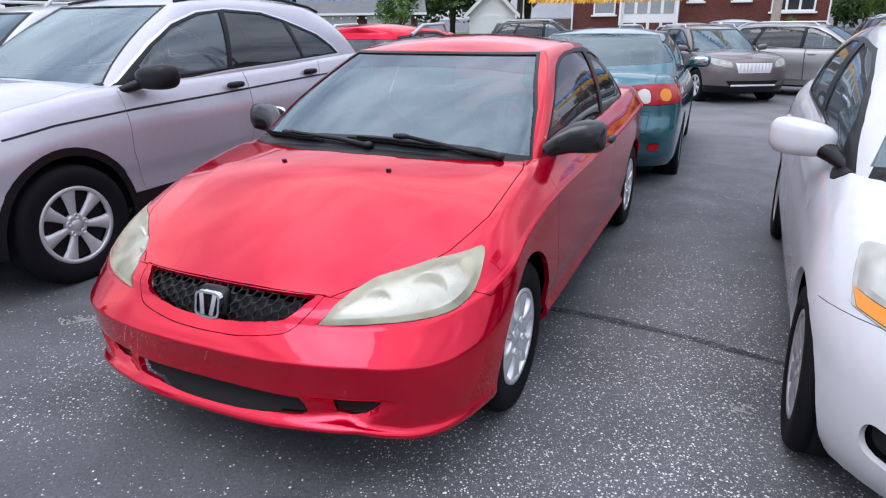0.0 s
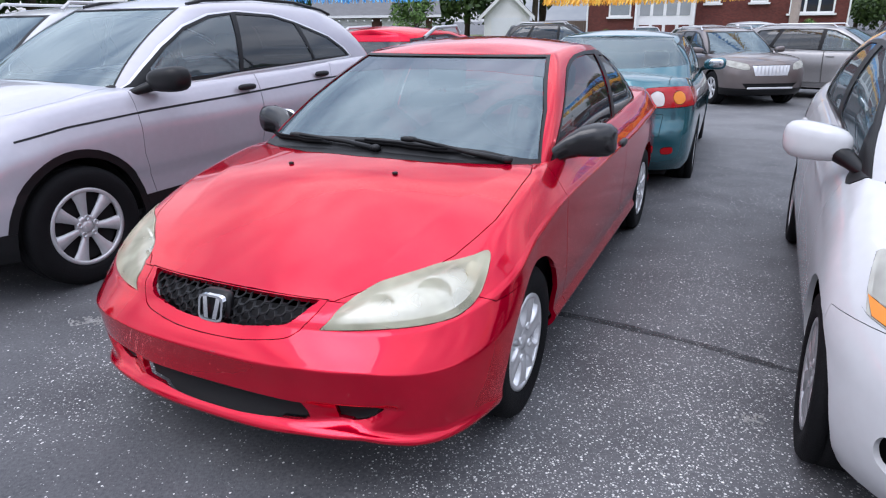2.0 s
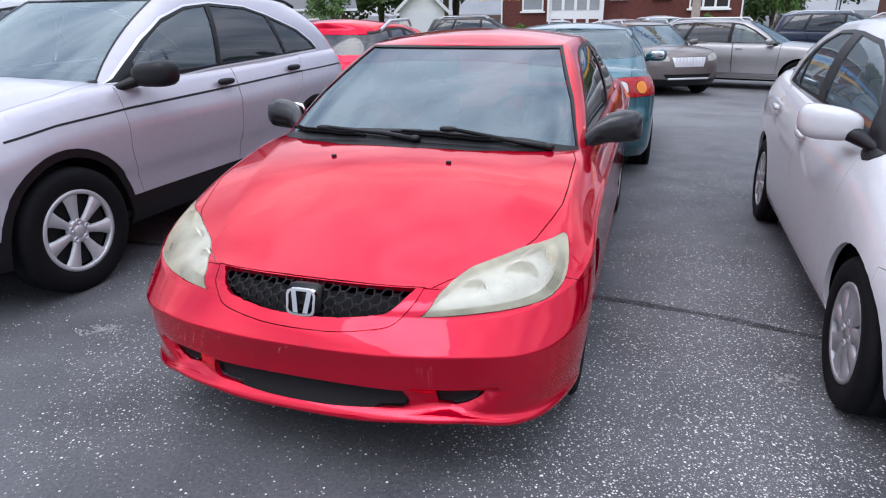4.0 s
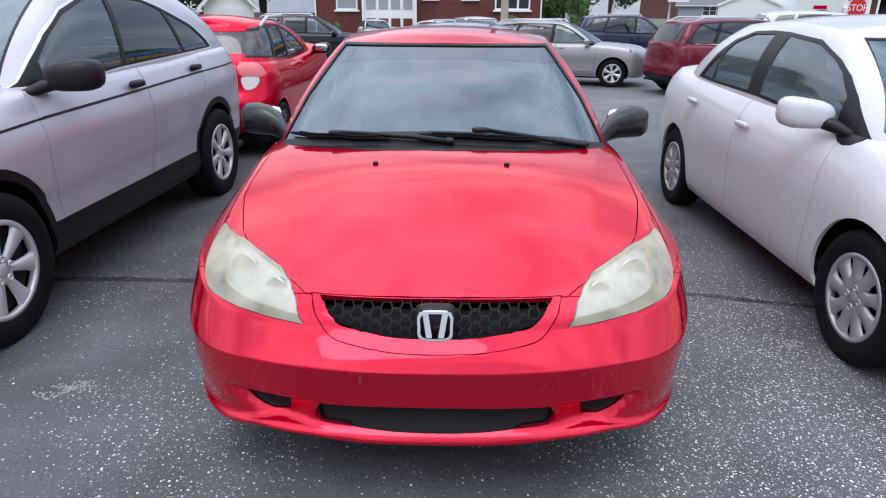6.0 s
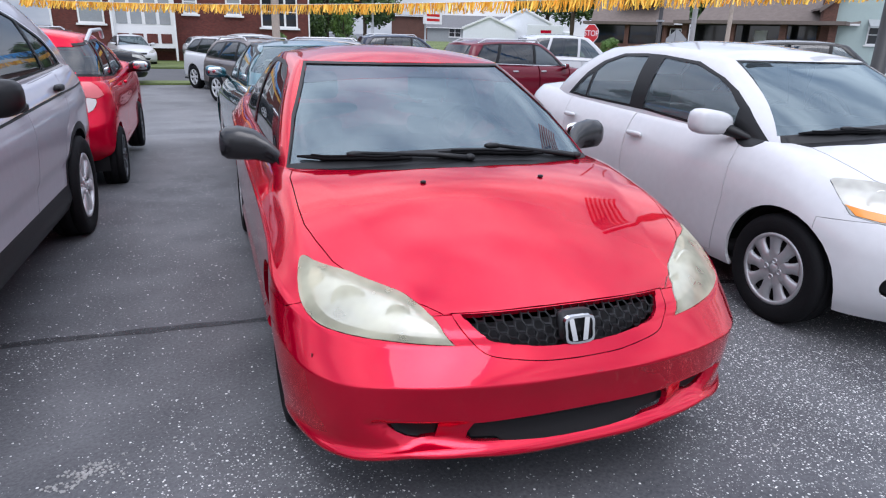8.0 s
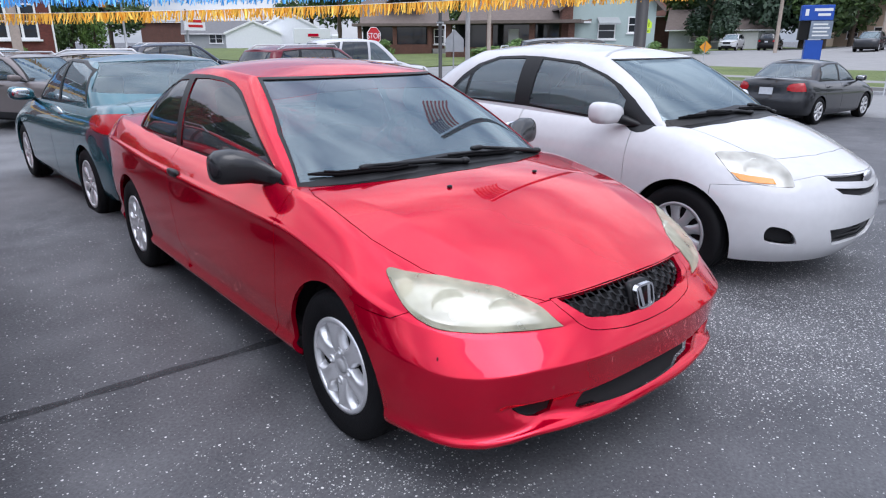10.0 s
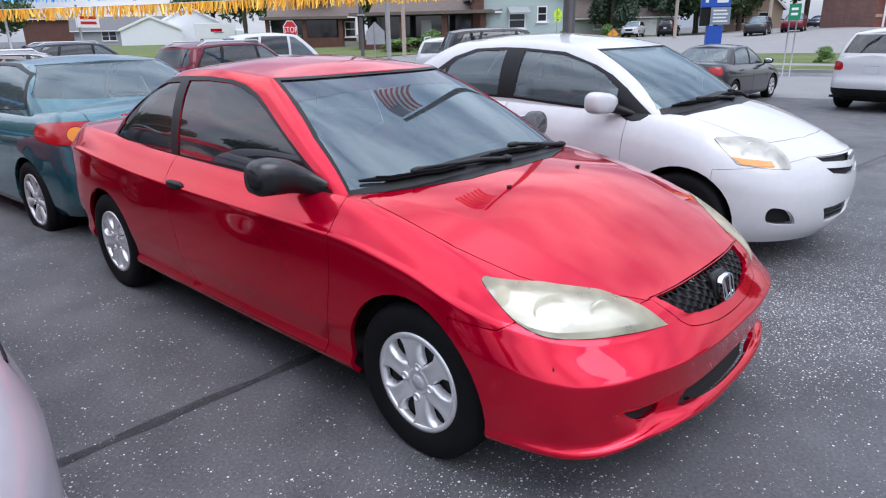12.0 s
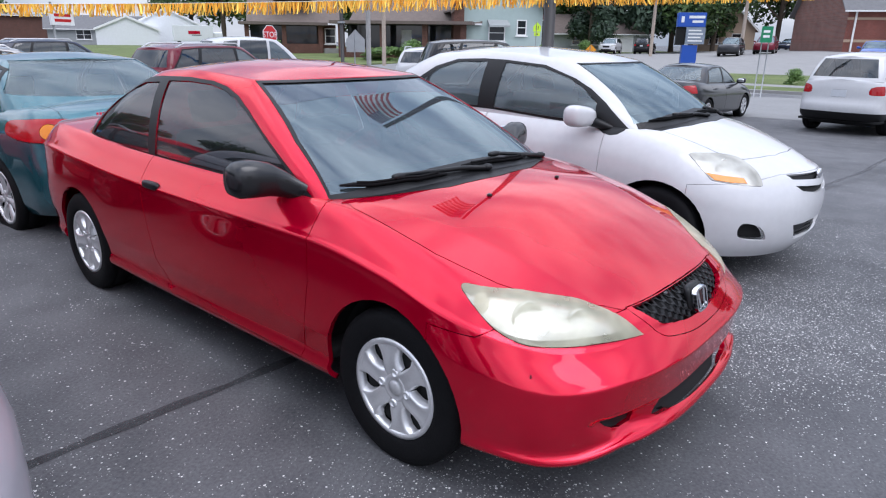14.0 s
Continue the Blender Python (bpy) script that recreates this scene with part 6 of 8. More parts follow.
def lawn():
    m, n, l, b = material("lawn_grass")
    at, big, fine = n.new("ShaderNodeTexCoord"), n.new("ShaderNodeTexNoise"), n.new("ShaderNodeTexNoise")
    big.inputs["Scale"].default_value, fine.inputs["Scale"].default_value = 0.5, 30
    mix, ramp = n.new("ShaderNodeMath"), n.new("ShaderNodeValToRGB")
    mix.operation = "ADD"
    l.new(at.outputs["Object"], big.inputs["Vector"])
    l.new(at.outputs["Object"], fine.inputs["Vector"])
    l.new(big.outputs["Fac"], mix.inputs[0])
    l.new(fine.outputs["Fac"], mix.inputs[1])
    half = n.new("ShaderNodeMath")
    half.operation = "MULTIPLY"
    half.inputs[1].default_value = 0.5
    l.new(mix.outputs[0], half.inputs[0])
    l.new(half.outputs[0], ramp.inputs[0])
    ramp.color_ramp.elements[0].position, ramp.color_ramp.elements[1].position = 0.35, 0.65
    ramp.color_ramp.elements[0].color, ramp.color_ramp.elements[1].color = (0.06, 0.085, 0.022, 1), (0.16, 0.20, 0.06, 1)
    l.new(ramp.outputs[0], b.inputs["Base Color"])
    b.inputs["Roughness"].default_value = 0.9
    bp = n.new("ShaderNodeBump")
    bp.inputs["Strength"].default_value, bp.inputs["Distance"].default_value = 0.8, 0.03
    l.new(fine.outputs["Fac"], bp.inputs["Height"])
    l.new(bp.outputs[0], b.inputs["Normal"])
    return m


GRASS = lawn()
STREET = surface("worn_street", (0.22, 0.22, 0.22), rough=0.85, grain=0.15, scale=0.8, bump=0.2)
TARMAC = surface("dark_street", (0.075, 0.075, 0.08), rough=0.8, grain=0.2, scale=0.8, bump=0.2)
CONCRETE = surface("pale_concrete", (0.25, 0.245, 0.24), rough=0.85, grain=0.15, scale=1.5, bump=0.2)

bm = bmesh.new()
hub = bm.verts.new((-0.5, 2.5, 0))
last = None
for r in [4, 5, 6, 7, 8, 9, 10, 11, 12, 13, 14, 15, 17, 20, 23, 26, 29, 32, 35, 38, 41, 44, 47, 50, 54, 58, 62, 66, 70, 76, 84, 95, 120, 250, 700]:
    ring = []
    for k in range(72):
        x, y = -0.5 + r * math.cos(2 * math.pi * k / 72), 2.5 + r * math.sin(2 * math.pi * k / 72)
        ring.append(bm.verts.new((x, y, drop(x, y))))
    for k in range(72):
        n = (k + 1) % 72
        if last:
            bm.faces.new((last[k], ring[k], ring[n], last[n]))
        else:
            bm.faces.new((hub, ring[k], ring[n]))
    last = ring
ground = part("ground", bm, ASPHALT, None)
tagged(ground, "dark sealed asphalt lot with pale worn stones", "ground", kind="structure")


def strip(base, angle, o0, o1, s0, s1):
    """Corners of a strip beside a line: o is the distance to its right, s runs along it."""
    a = radians(angle)
    u, n = Vector((math.cos(a), math.sin(a))), Vector((math.sin(a), -math.cos(a)))
    b = Vector(base)
    return [b + u * s + n * o for o, s in ((o0, s0), (o1, s0), (o1, s1), (o0, s1))]


EAST, NORTH = ((17.0, -1.0), 72), ((7.0, 23.4), 158)
sheet("road", strip(*EAST, 0, 10.6, -120, 20), 0.006, STREET, "pale grey street beside the car lot", "road")
sheet("verge", strip(*EAST, 10.6, 13.0, -120, 19), 0.10, GRASS, "mown grass verge along the street", "grass", thick=0.12)
sheet("sidewalk", strip(*EAST, 13.0, 14.2, -120, 19), 0.104, CONCRETE, "pale concrete sidewalk", "sidewalk", thick=0.12)
sheet("verge", strip(*EAST, 14.2, 21.0, -120, 19), 0.10, GRASS, "mown grass beyond the sidewalk", "grass", thick=0.12)
sheet("forecourt", strip(*EAST, 21.0, 110.0, -160, 19), 0.07, CONCRETE, "pale concrete parking area by the church", "pavement")
sheet("kerb", strip(*EAST, 10.4, 10.6, -120, 19), 0.13, CONCRETE, "pale concrete kerb", "kerb", thick=0.14)
sheet("verge", strip(NORTH[0], 158 - 180, -1.3, 0, -60, 14), 0.06, GRASS, "narrow grass strip at the lot's edge", "grass", thick=0.08)
sheet("road", strip(NORTH[0], 158 - 180, -9.5, -1.3, -80, 16), 0.008, TARMAC, "dark side street before the houses", "road")
sheet("lawn", strip(NORTH[0], 158 - 180, -60, -9.7, -80, 12), 0.07, GRASS, "lawn round the brick house", "grass", thick=0.09)
sheet("road", strip(NORTH[0], 158 - 180, -9.5, -1.3, 22, 120), 0.012, STREET, "street past the crossing", "road")
sheet("lawn", strip(NORTH[0], 158 - 180, -70, -9.7, 24, 120), 0.07, GRASS, "lawns past the crossing", "grass", thick=0.09)

# a bowed tar seam across the lot, and a crumbled patch
TAR = lens_plastic("worn_tar", (0.030, 0.030, 0.033), 0.55, rough=0.8, coat=0.0)
bm = bmesh.new()
seam = Curve([(-4.0, 5.2), (-1.55, 4.12), (-0.7, 3.73), (0.1, 3.32), (0.79, 3.01), (1.52, 2.53), (2.5, 1.7), (4.5, 0.3), (9, -2.2)])
last = None
for k in range(131):
    x = -4 + 13 * k / 130
    wob = 0.016 * noise.noise(Vector((x * 3, 0, 0))) + 0.05 * noise.noise(Vector((x * 0.9, 3, 0)))
    w = 0.032 + 0.018 * noise.noise(Vector((x * 5, 7, 0)))
    pair = [bm.verts.new((x, seam(x) + wob - w, 0.003)), bm.verts.new((x, seam(x) + wob + w, 0.003))]
    if last:
        bm.faces.new((last[0], pair[0], pair[1], last[1]))
    last = pair
tagged(part("tar_seam", bm, TAR, None, smooth=False), "dark tar seam sealing a joint in the asphalt", "seam", kind="structure")
GRAVEL = surface("loose_gravel", (0.30, 0.295, 0.285), rough=0.9, grain=0.4, scale=30)
bm = bmesh.new()
rng = random.Random(4)
for cx, cy, n, rad in ((-1.90, 3.05, 110, 0.075), (-1.75, 3.0, 30, 0.14), (1.15, 2.17, 40, 0.05), (-0.05, 1.3, 16, 0.5), (0.5, 1.1, 20, 0.6), (-2.6, 3.3, 14, 0.5)):
    for k in range(n):
        a, r = rng.uniform(0, 6.283), rad * rng.random() ** 0.7
        s = rng.uniform(0.003, 0.008)
        p = Vector((cx + 1.5 * r * math.cos(a), cy + 0.8 * r * math.sin(a), s * 0.3))
        made = bmesh.ops.create_icosphere(bm, subdivisions=1, radius=s)["verts"]
        for v in made:
            v.co = Vector((v.co.x * rng.uniform(0.7, 1.3), v.co.y * rng.uniform(0.7, 1.3), v.co.z * 0.6)) + p
tagged(part("gravel", bm, GRAVEL, None, smooth=False), "loose pale gravel on the asphalt", "gravel", kind="stuff")


# ---------------------------------------------------------------- trees
def leaf_material(name, dark, light):
    m, n, l, b = material(name)
    geo, ramp = n.new("ShaderNodeNewGeometry"), n.new("ShaderNodeValToRGB")
    ramp.color_ramp.elements[0].color, ramp.color_ramp.elements[1].color = (*dark, 1), (*light, 1)
    l.new(geo.outputs["Random Per Island"], ramp.inputs[0])
    l.new(ramp.outputs[0], b.inputs["Base Color"])
    b.inputs["Roughness"].default_value = 0.65
    b.inputs["Transmission Weight"].default_value = 0.0
    return m


LEAVES = leaf_material("leaves", (0.022, 0.05, 0.014), (0.085, 0.15, 0.035))
BRIGHT_LEAVES = leaf_material("bright_leaves", (0.05, 0.11, 0.02), (0.14, 0.25, 0.05))
NEEDLES = leaf_material("needles", (0.012, 0.03, 0.016), (0.04, 0.075, 0.04))
BARK = surface("bark", (0.10, 0.075, 0.055), rough=0.95, grain=0.35, scale=6, bump=0.5)


def crown_mesh(name, seed, leaves, shape, mat, size=0.05):
    """Leaf clumps in a crown of unit height and width."""
    rng = random.Random(seed)
    lobes = []
    for k in range(16):
        h = rng.uniform(0.05, 0.95)
        r = 0.46 * (math.sin(math.pi * min(1, h * 0.9 + 0.12)) ** 0.6 if shape == "round" else (1 - h) * 0.95 + 0.05)
        a = rng.uniform(0, 6.283)
        lobes.append((Vector((r * 0.62 * math.cos(a), r * 0.62 * math.sin(a), h)), 0.13 + 0.11 * rng.random() if shape == "round" else 0.05 + 0.16 * (1 - h)))
    verts, faces = [], []
    for k in range(leaves):
        c, r = lobes[k % 16]
        d = Vector((rng.gauss(0, 1), rng.gauss(0, 1), rng.gauss(0, 0.8))).normalized() * r * rng.uniform(0.55, 1.08)
        p = c + d
        n = (d.normalized() + Vector((rng.gauss(0, 0.6), rng.gauss(0, 0.6), rng.gauss(0, 0.6) + 0.3))).normalized()
        u = n.orthogonal().normalized()
        u = Matrix.Rotation(rng.uniform(0, 6.28), 3, n) @ u
        v = n.cross(u)
        s = size * rng.uniform(0.5, 1.2)
        i = len(verts)
        verts += [p - u * s, p + v * s * 0.5, p + u * s, p - v * s * 0.5]
        faces.append((i, i + 1, i + 2, i + 3))
    me = bpy.data.meshes.new(name)
    me.from_pydata([tuple(v) for v in verts], [], faces)
    me.materials.append(mat)
    return me


def trunk_mesh(seed):
    rng = random.Random(seed)
    bm = bmesh.new()
    tube(bm, [(0, 0, -0.1), (0.01, 0, 0.2), (0.0, 0.01, 0.5), (0.01, 0, 0.8)], [0.045, 0.032, 0.024, 0.01], 8)
    for k in range(7):
        a, z = rng.uniform(0, 6.28), rng.uniform(0.28, 0.6)
        d = Vector((math.cos(a), math.sin(a), 0))
        tube(bm, [(0, 0, z), tuple(d * 0.14 + Vector((0, 0, z + 0.10))), tuple(d * 0.27 + Vector((0, 0, z + 0.25)))], [0.016, 0.011, 0.004], 6)
    me = bpy.data.meshes.new("trunk")
    bm.to_mesh(me)
    bm.free()
    me.shade_smooth()
    me.materials.append(BARK)
    return me


CROWNS = [crown_mesh("crown", k, 6500, "round", LEAVES, 0.036) for k in range(3)]
BRIGHT_CROWN = crown_mesh("crown", 9, 3600, "round", BRIGHT_LEAVES, 0.034)
FIR_CROWN = crown_mesh("crown", 12, 6500, "cone", NEEDLES, 0.036)
TRUNKS = [trunk_mesh(k) for k in range(2)]


def tree(x, y, high, wide, kind="leafy", seed=0, low=0.2, label=""):
    rng = random.Random(seed + int(x * 7) + int(y * 13))
    label = label or {"leafy": "broad green leafy tree", "bright": "small fresh green tree", "fir": "tall dark green conifer"}[kind]
    ob = thing("tree", label + " behind the lot", "tree", pose(x, y, drop(x, y), 0, 0, rng.uniform(0, 360)), "trees round the lot")
    share("trunk", TRUNKS[seed % 2], ob, Matrix.Diagonal((high * 0.8, high * 0.8, high, 1)))
    me = BRIGHT_CROWN if kind == "bright" else FIR_CROWN if kind == "fir" else CROWNS[seed % 3]
    share("crown", me, ob, Matrix.Translation((0, 0, high * low)) @ Matrix.Diagonal((wide, wide, high * (1 - low), 1)))
    return ob


def bush(x, y, high, wide, label="clipped green shrub by the house"):
    ob = thing("shrub", label, "shrub", pose(x, y, drop(x, y)), "shrubs")
    share("crown", BRIGHT_CROWN, ob, Matrix.Translation((0, 0, -0.1)) @ Matrix.Diagonal((wide, wide, high * 1.1, 1)))


# ---------------------------------------------------------------- houses
def brick(name, colour, mortar, scale=4.4):
    m, n, l, b = material(name)
    at, tex, noisy = n.new("ShaderNodeTexCoord"), n.new("ShaderNodeTexBrick"), n.new("ShaderNodeTexNoise")
    mapper = n.new("ShaderNodeMapping")
    mapper.inputs["Rotation"].default_value = (radians(90), 0, 0)
    l.new(at.outputs["Object"], mapper.inputs[0])
    l.new(mapper.outputs[0], tex.inputs["Vector"])
    tex.inputs["Scale"].default_value = scale
    tex.inputs["Color1"].default_value, tex.inputs["Color2"].default_value = tint(colour, 0.8), tint(colour, 1.2)
    tex.inputs["Mortar"].default_value = (*mortar, 1)
    tex.inputs["Mortar Size"].default_value = 0.012
    noisy.inputs["Scale"].default_value = 0.7
    mul = n.new("ShaderNodeMix")
    mul.data_type, mul.blend_type = "RGBA", "MULTIPLY"
    mul.inputs[0].default_value = 0.5
    l.new(at.outputs["Object"], noisy.inputs["Vector"])
    l.new(tex.outputs["Color"], mul.inputs[6])
    l.new(noisy.outputs["Fac"], mul.inputs[7])
    l.new(mul.outputs[2], b.inputs["Base Color"])
    b.inputs["Roughness"].default_value = 0.9
    bp = n.new("ShaderNodeBump")
    bp.inputs["Strength"].default_value, bp.inputs["Distance"].default_value = 0.5, 0.01
    l.new(tex.outputs["Fac"], bp.inputs["Height"])
    bp.invert = True
    l.new(bp.outputs[0], b.inputs["Normal"])
    return m


DARK_BRICK = brick("dark_red_brick", (0.17, 0.045, 0.035), (0.12, 0.08, 0.07))
BROWN_BRICK = brick("brown_brick", (0.16, 0.075, 0.055), (0.14, 0.10, 0.09))
CHURCH_BRICK = brick("church_brick", (0.26, 0.085, 0.065), (0.25, 0.18, 0.16))
SHINGLE = surface("brown_shingles", (0.15, 0.12, 0.105), rough=0.95, grain=0.25, scale=3, bump=0.5)
GREY_SHINGLE = surface("grey_shingles", (0.16, 0.16, 0.165), rough=0.95, grain=0.2, scale=3, bump=0.5)
RUST_SHINGLE = surface("rust_shingles", (0.19, 0.085, 0.06), rough=0.95, grain=0.25, scale=3, bump=0.5)
SIDING = surface("pale_green_siding", (0.40, 0.49, 0.47), rough=0.7, grain=0.06, scale=2)
WHITE_WOOD = surface("white_painted_wood", (0.78, 0.78, 0.77), rough=0.6, grain=0.05, scale=4)
TAN_WALL = surface("tan_stucco", (0.40, 0.30, 0.22), rough=0.9, grain=0.12, scale=3, bump=0.2)
GREY_WALL = surface("grey_siding", (0.34, 0.36, 0.36), rough=0.8, grain=0.1, scale=3)
WHITE_METAL = surface("white_sheet_metal", (0.75, 0.77, 0.79), rough=0.45, grain=0.05, scale=3)
PANE = surface("dark_pane_and_porch_shade", (0.02, 0.023, 0.027), rough=0.06, coat=0.5)
PALE_PANE = surface("curtained_pane", (0.30, 0.32, 0.33), rough=0.08, coat=0.6, grain=0.15, scale=2)
WOOD = surface("weathered_fence_wood", (0.14, 0.10, 0.075), rough=0.9, grain=0.3, scale=5)


def window(house, x, z, w, h, y=0.0, panes=1, frame=WHITE_WOOD, glass=PANE, sill=True):
    """A framed window in the wall that faces -y; x and z name its lower left corner."""
    bm = bmesh.new()
    t = 0.09
    box(bm, x - t, x, y - 0.06, y + 0.05, z - t, z + h + t)
    box(bm, x + w, x + w + t, y - 0.06, y + 0.05, z - t, z + h + t)
    box(bm, x, x + w, y - 0.055, y + 0.05, z + h, z + h + t)
    box(bm, x, x + w, y - 0.055, y + 0.05, z - t, z)
    for k in range(1, panes):
        u = x + w * k / panes
        box(bm, u - 0.06, u + 0.06, y - 0.05, y + 0.05, z, z + h)
    ob = part("window", bm, frame, house, smooth=False)
    part("window_pane", boxed(x, x + w, y - 0.02, y + 0.03, z, z + h), glass, ob, smooth=False)
    part("sash_bar", boxed(x, x + w, y - 0.04, y - 0.022, z + h * 0.5 - 0.03, z + h * 0.5 + 0.03), frame, ob, smooth=False)
    if sill:
        part("window_sill", boxed(x - 0.2, x + w + 0.2, y - 0.14, y + 0.02, z - t - 0.1, z - t), frame, ob, smooth=False)
    return ob


def gable(bm, x0, x1, y0, y1, z0, z1, over=0.5, along="x", t=0.14):
    """Two roof slopes with thickness; the ridge runs along x or y."""
    if along == "x":
        ym = (y0 + y1) / 2
        for ya in (y0 - over, y1 + over):
            s = 1 + over / (ym - y0)
            zl = z1 - (z1 - z0) * s
            vs = [(x0 - over, ya, zl), (x1 + over, ya, zl), (x1 + over, ym, z1), (x0 - over, ym, z1)]
            a = [bm.verts.new(v) for v in vs]
            b = [bm.verts.new((v[0], v[1], v[2] + t)) for v in vs]
            for f in ((0, 1, 2, 3),):
                bm.faces.new([a[i] for i in f])
                bm.faces.new([b[i] for i in reversed(f)])
            for i in range(4):
                bm.faces.new((a[i], a[(i + 1) % 4], b[(i + 1) % 4], b[i]))
    else:
        xm = (x0 + x1) / 2
        for xa in (x0 - over, x1 + over):
            s = 1 + over / (xm - x0)
            zl = z1 - (z1 - z0) * s
            vs = [(xa, y0 - over, zl), (xa, y1 + over, zl), (xm, y1 + over, z1), (xm, y0 - over, z1)]
            a = [bm.verts.new(v) for v in vs]
            b = [bm.verts.new((v[0], v[1], v[2] + t)) for v in vs]
            bm.faces.new(a)
            bm.faces.new(b[::-1])
            for i in range(4):
                bm.faces.new((a[i], a[(i + 1) % 4], b[(i + 1) % 4], b[i]))
    bmesh.ops.recalc_face_normals(bm, faces=bm.faces)
    return bm


def walls(bm, x0, x1, y0, y1, h, ridge, along):
    """Outer walls with their gable ends."""
    box(bm, x0, x1, y0, y1, -0.6, h)
    if along == "x":
        ends = [[(x, y0, h), (x, y1, h), (x, (y0 + y1) / 2, ridge)] for x in (x0, x1)]
    else:
        ends = [[(x0, y, h), (x1, y, h), ((x0 + x1) / 2, y, ridge)] for y in (y0, y1)]
    a, b = ([bm.verts.new(p) for p in e] for e in ends)
    bm.faces.new(a)
    bm.faces.new(b[::-1])
    for i in range(3):
        bm.faces.new((a[i], b[i], b[(i + 1) % 3], a[(i + 1) % 3]))
    bmesh.ops.recalc_face_normals(bm, faces=bm.faces)
    return bm


def house(name, label, x, y, heading, w, d, h, ridge, wall, roof, along="x", over=0.5, trim=WHITE_WOOD, category="house"):
    """A house whose front wall faces its own -y; x, y is the middle of that wall."""
    ob = thing(name, label, category, pose(x, y, drop(x, y), 0, 0, heading))
    part("wall", walls(bmesh.new(), -w / 2, w / 2, 0, d, h, ridge, along), wall, ob, smooth=False)
    part("roof", gable(bmesh.new(), -w / 2, w / 2, 0, d, h, ridge, over, along), roof, ob, smooth=False)
    if along == "x":
        part("gutter", boxed(-w / 2 - over, w / 2 + over, -over - 0.1, -over + 0.02, h - over * (ridge - h) / (d / 2) - 0.02, h - over * (ridge - h) / (d / 2) + 0.12), trim, ob, smooth=False)
    else:
        for sign in (1, -1):
            bm = bmesh.new()
            s = (ridge - h) / (w / 2)
            lo = (sign * (w / 2 + over), ridge - s * (w / 2 + over))
            vs = [(lo[0], lo[1] - 0.18), (0, ridge - 0.18), (0, ridge + 0.10), (lo[0], lo[1] + 0.10)]
            slab(bm, vs, lambda u, v, dd: (u, -over - 0.03 + dd, v), 0.05)
            part("barge_board", bm, trim, ob, smooth=False)
    return ob


# brick house across the side street
hx, hy = 14.35, 38.8
brick_house = house("brick_house", "dark red brick house with white windows and a white bay", hx, hy, -22.6, 13.6, 11.0, 6.4, 10.0, DARK_BRICK, GREY_SHINGLE)
window(brick_house, -5.5, 2.05, 1.1, 1.7, glass=PALE_PANE)
window(brick_house, -0.2, 2.7, 0.6, 1.1, glass=PALE_PANE)
window(brick_house, 2.1, 2.7, 0.7, 1.1, glass=PALE_PANE)
window(brick_house, 4.05, 2.1, 1.95, 1.6, panes=3, glass=PANE)
bay = part("bay_window", boxed(-3.95, -0.75, -0.75, 0.05, 0.75, 5.0), WHITE_WOOD, brick_house, "white timber bay window", smooth=False)
for k in range(4):
    x = -3.7 + k * 0.72
    part("window_pane", boxed(x, x + 0.55, -0.775, -0.74, 2.0, 3.8), PALE_PANE, bay, smooth=False)
for k in range(4):
    x = -3.7 + k * 0.72
    part("brick_panel", boxed(x, x + 0.55, -0.77, -0.74, 1.0, 1.5), DARK_BRICK, bay, smooth=False)
for x in (-3.95, -0.85):
    part("bay_post", boxed(x, x + 0.12, -1.05, -0.9, -0.3, 5.0), WHITE_WOOD, brick_house, smooth=False)
part("downpipe", boxed(-6.88, -6.8, -0.1, -0.02, -0.3, 6.2), WHITE_WOOD, brick_house, smooth=False)
part("downpipe", boxed(6.72, 6.8, -0.1, -0.02, -0.3, 6.2), WHITE_WOOD, brick_house, smooth=False)
part("belt_course", boxed(-6.82, 6.82, -0.03, 0.0, 0.55, 0.7), BROWN_BRICK, brick_house, smooth=False)

# garages to its side
garage = house("garage", "brown garage with two white doors and a grey roof", -4.6, 40.6, 6, 6.6, 6.0, 2.4, 4.2, BROWN_BRICK, GREY_SHINGLE)
for x in (-2.9, 0.3):
    door = part("garage_door", boxed(x, x + 2.6, -0.06, 0.02, 0.0, 2.05), WHITE_WOOD, garage, smooth=False)
    for z in (0.5, 1.0, 1.5):
        part("door_groove", boxed(x + 0.05, x + 2.55, -0.064, -0.061, z, z + 0.03), GREY_WALL, door, smooth=False)
bulb = bmesh.new()
blob(bulb, (0, 0, 0), (0.09, 0.09, 0.11), 2.2, 6)
bulb_me = bpy.data.meshes.new("light_bulb")
bulb.to_mesh(bulb_me)
bulb.free()
bulb_me.materials.append(WHITE_WOOD)
for k in range(16):
    share("light_bulb", bulb_me, garage, pose(-3.6 + k * 0.48, -0.66, 1.92))
white_garage = house("garage", "small white garage with a gable and a white door", 3.6, 47.0, -6, 3.1, 5.5, 2.3, 3.8, WHITE_WOOD, GREY_SHINGLE, along="y", over=0.35)
part("garage_door", boxed(-1.05, 1.05, -0.07, 0.0, 0.0, 2.0), WHITE_METAL, white_garage, smooth=False)
fence = thing("fence", "dark weathered board fence between the houses", "fence", pose(5.2, 46.5, drop(5, 46), 0, 0, -15))
plank = boxed(-0.07, 0.07, -0.012, 0.012, 0.0, 1.75)
plank_me = bpy.data.meshes.new("board")
plank.to_mesh(plank_me)
plank.free()
plank_me.materials.append(WOOD)
for k in range(34):
    share("board", plank_me, fence, pose(k * 0.15, 0, 0, 0, 0, 0))

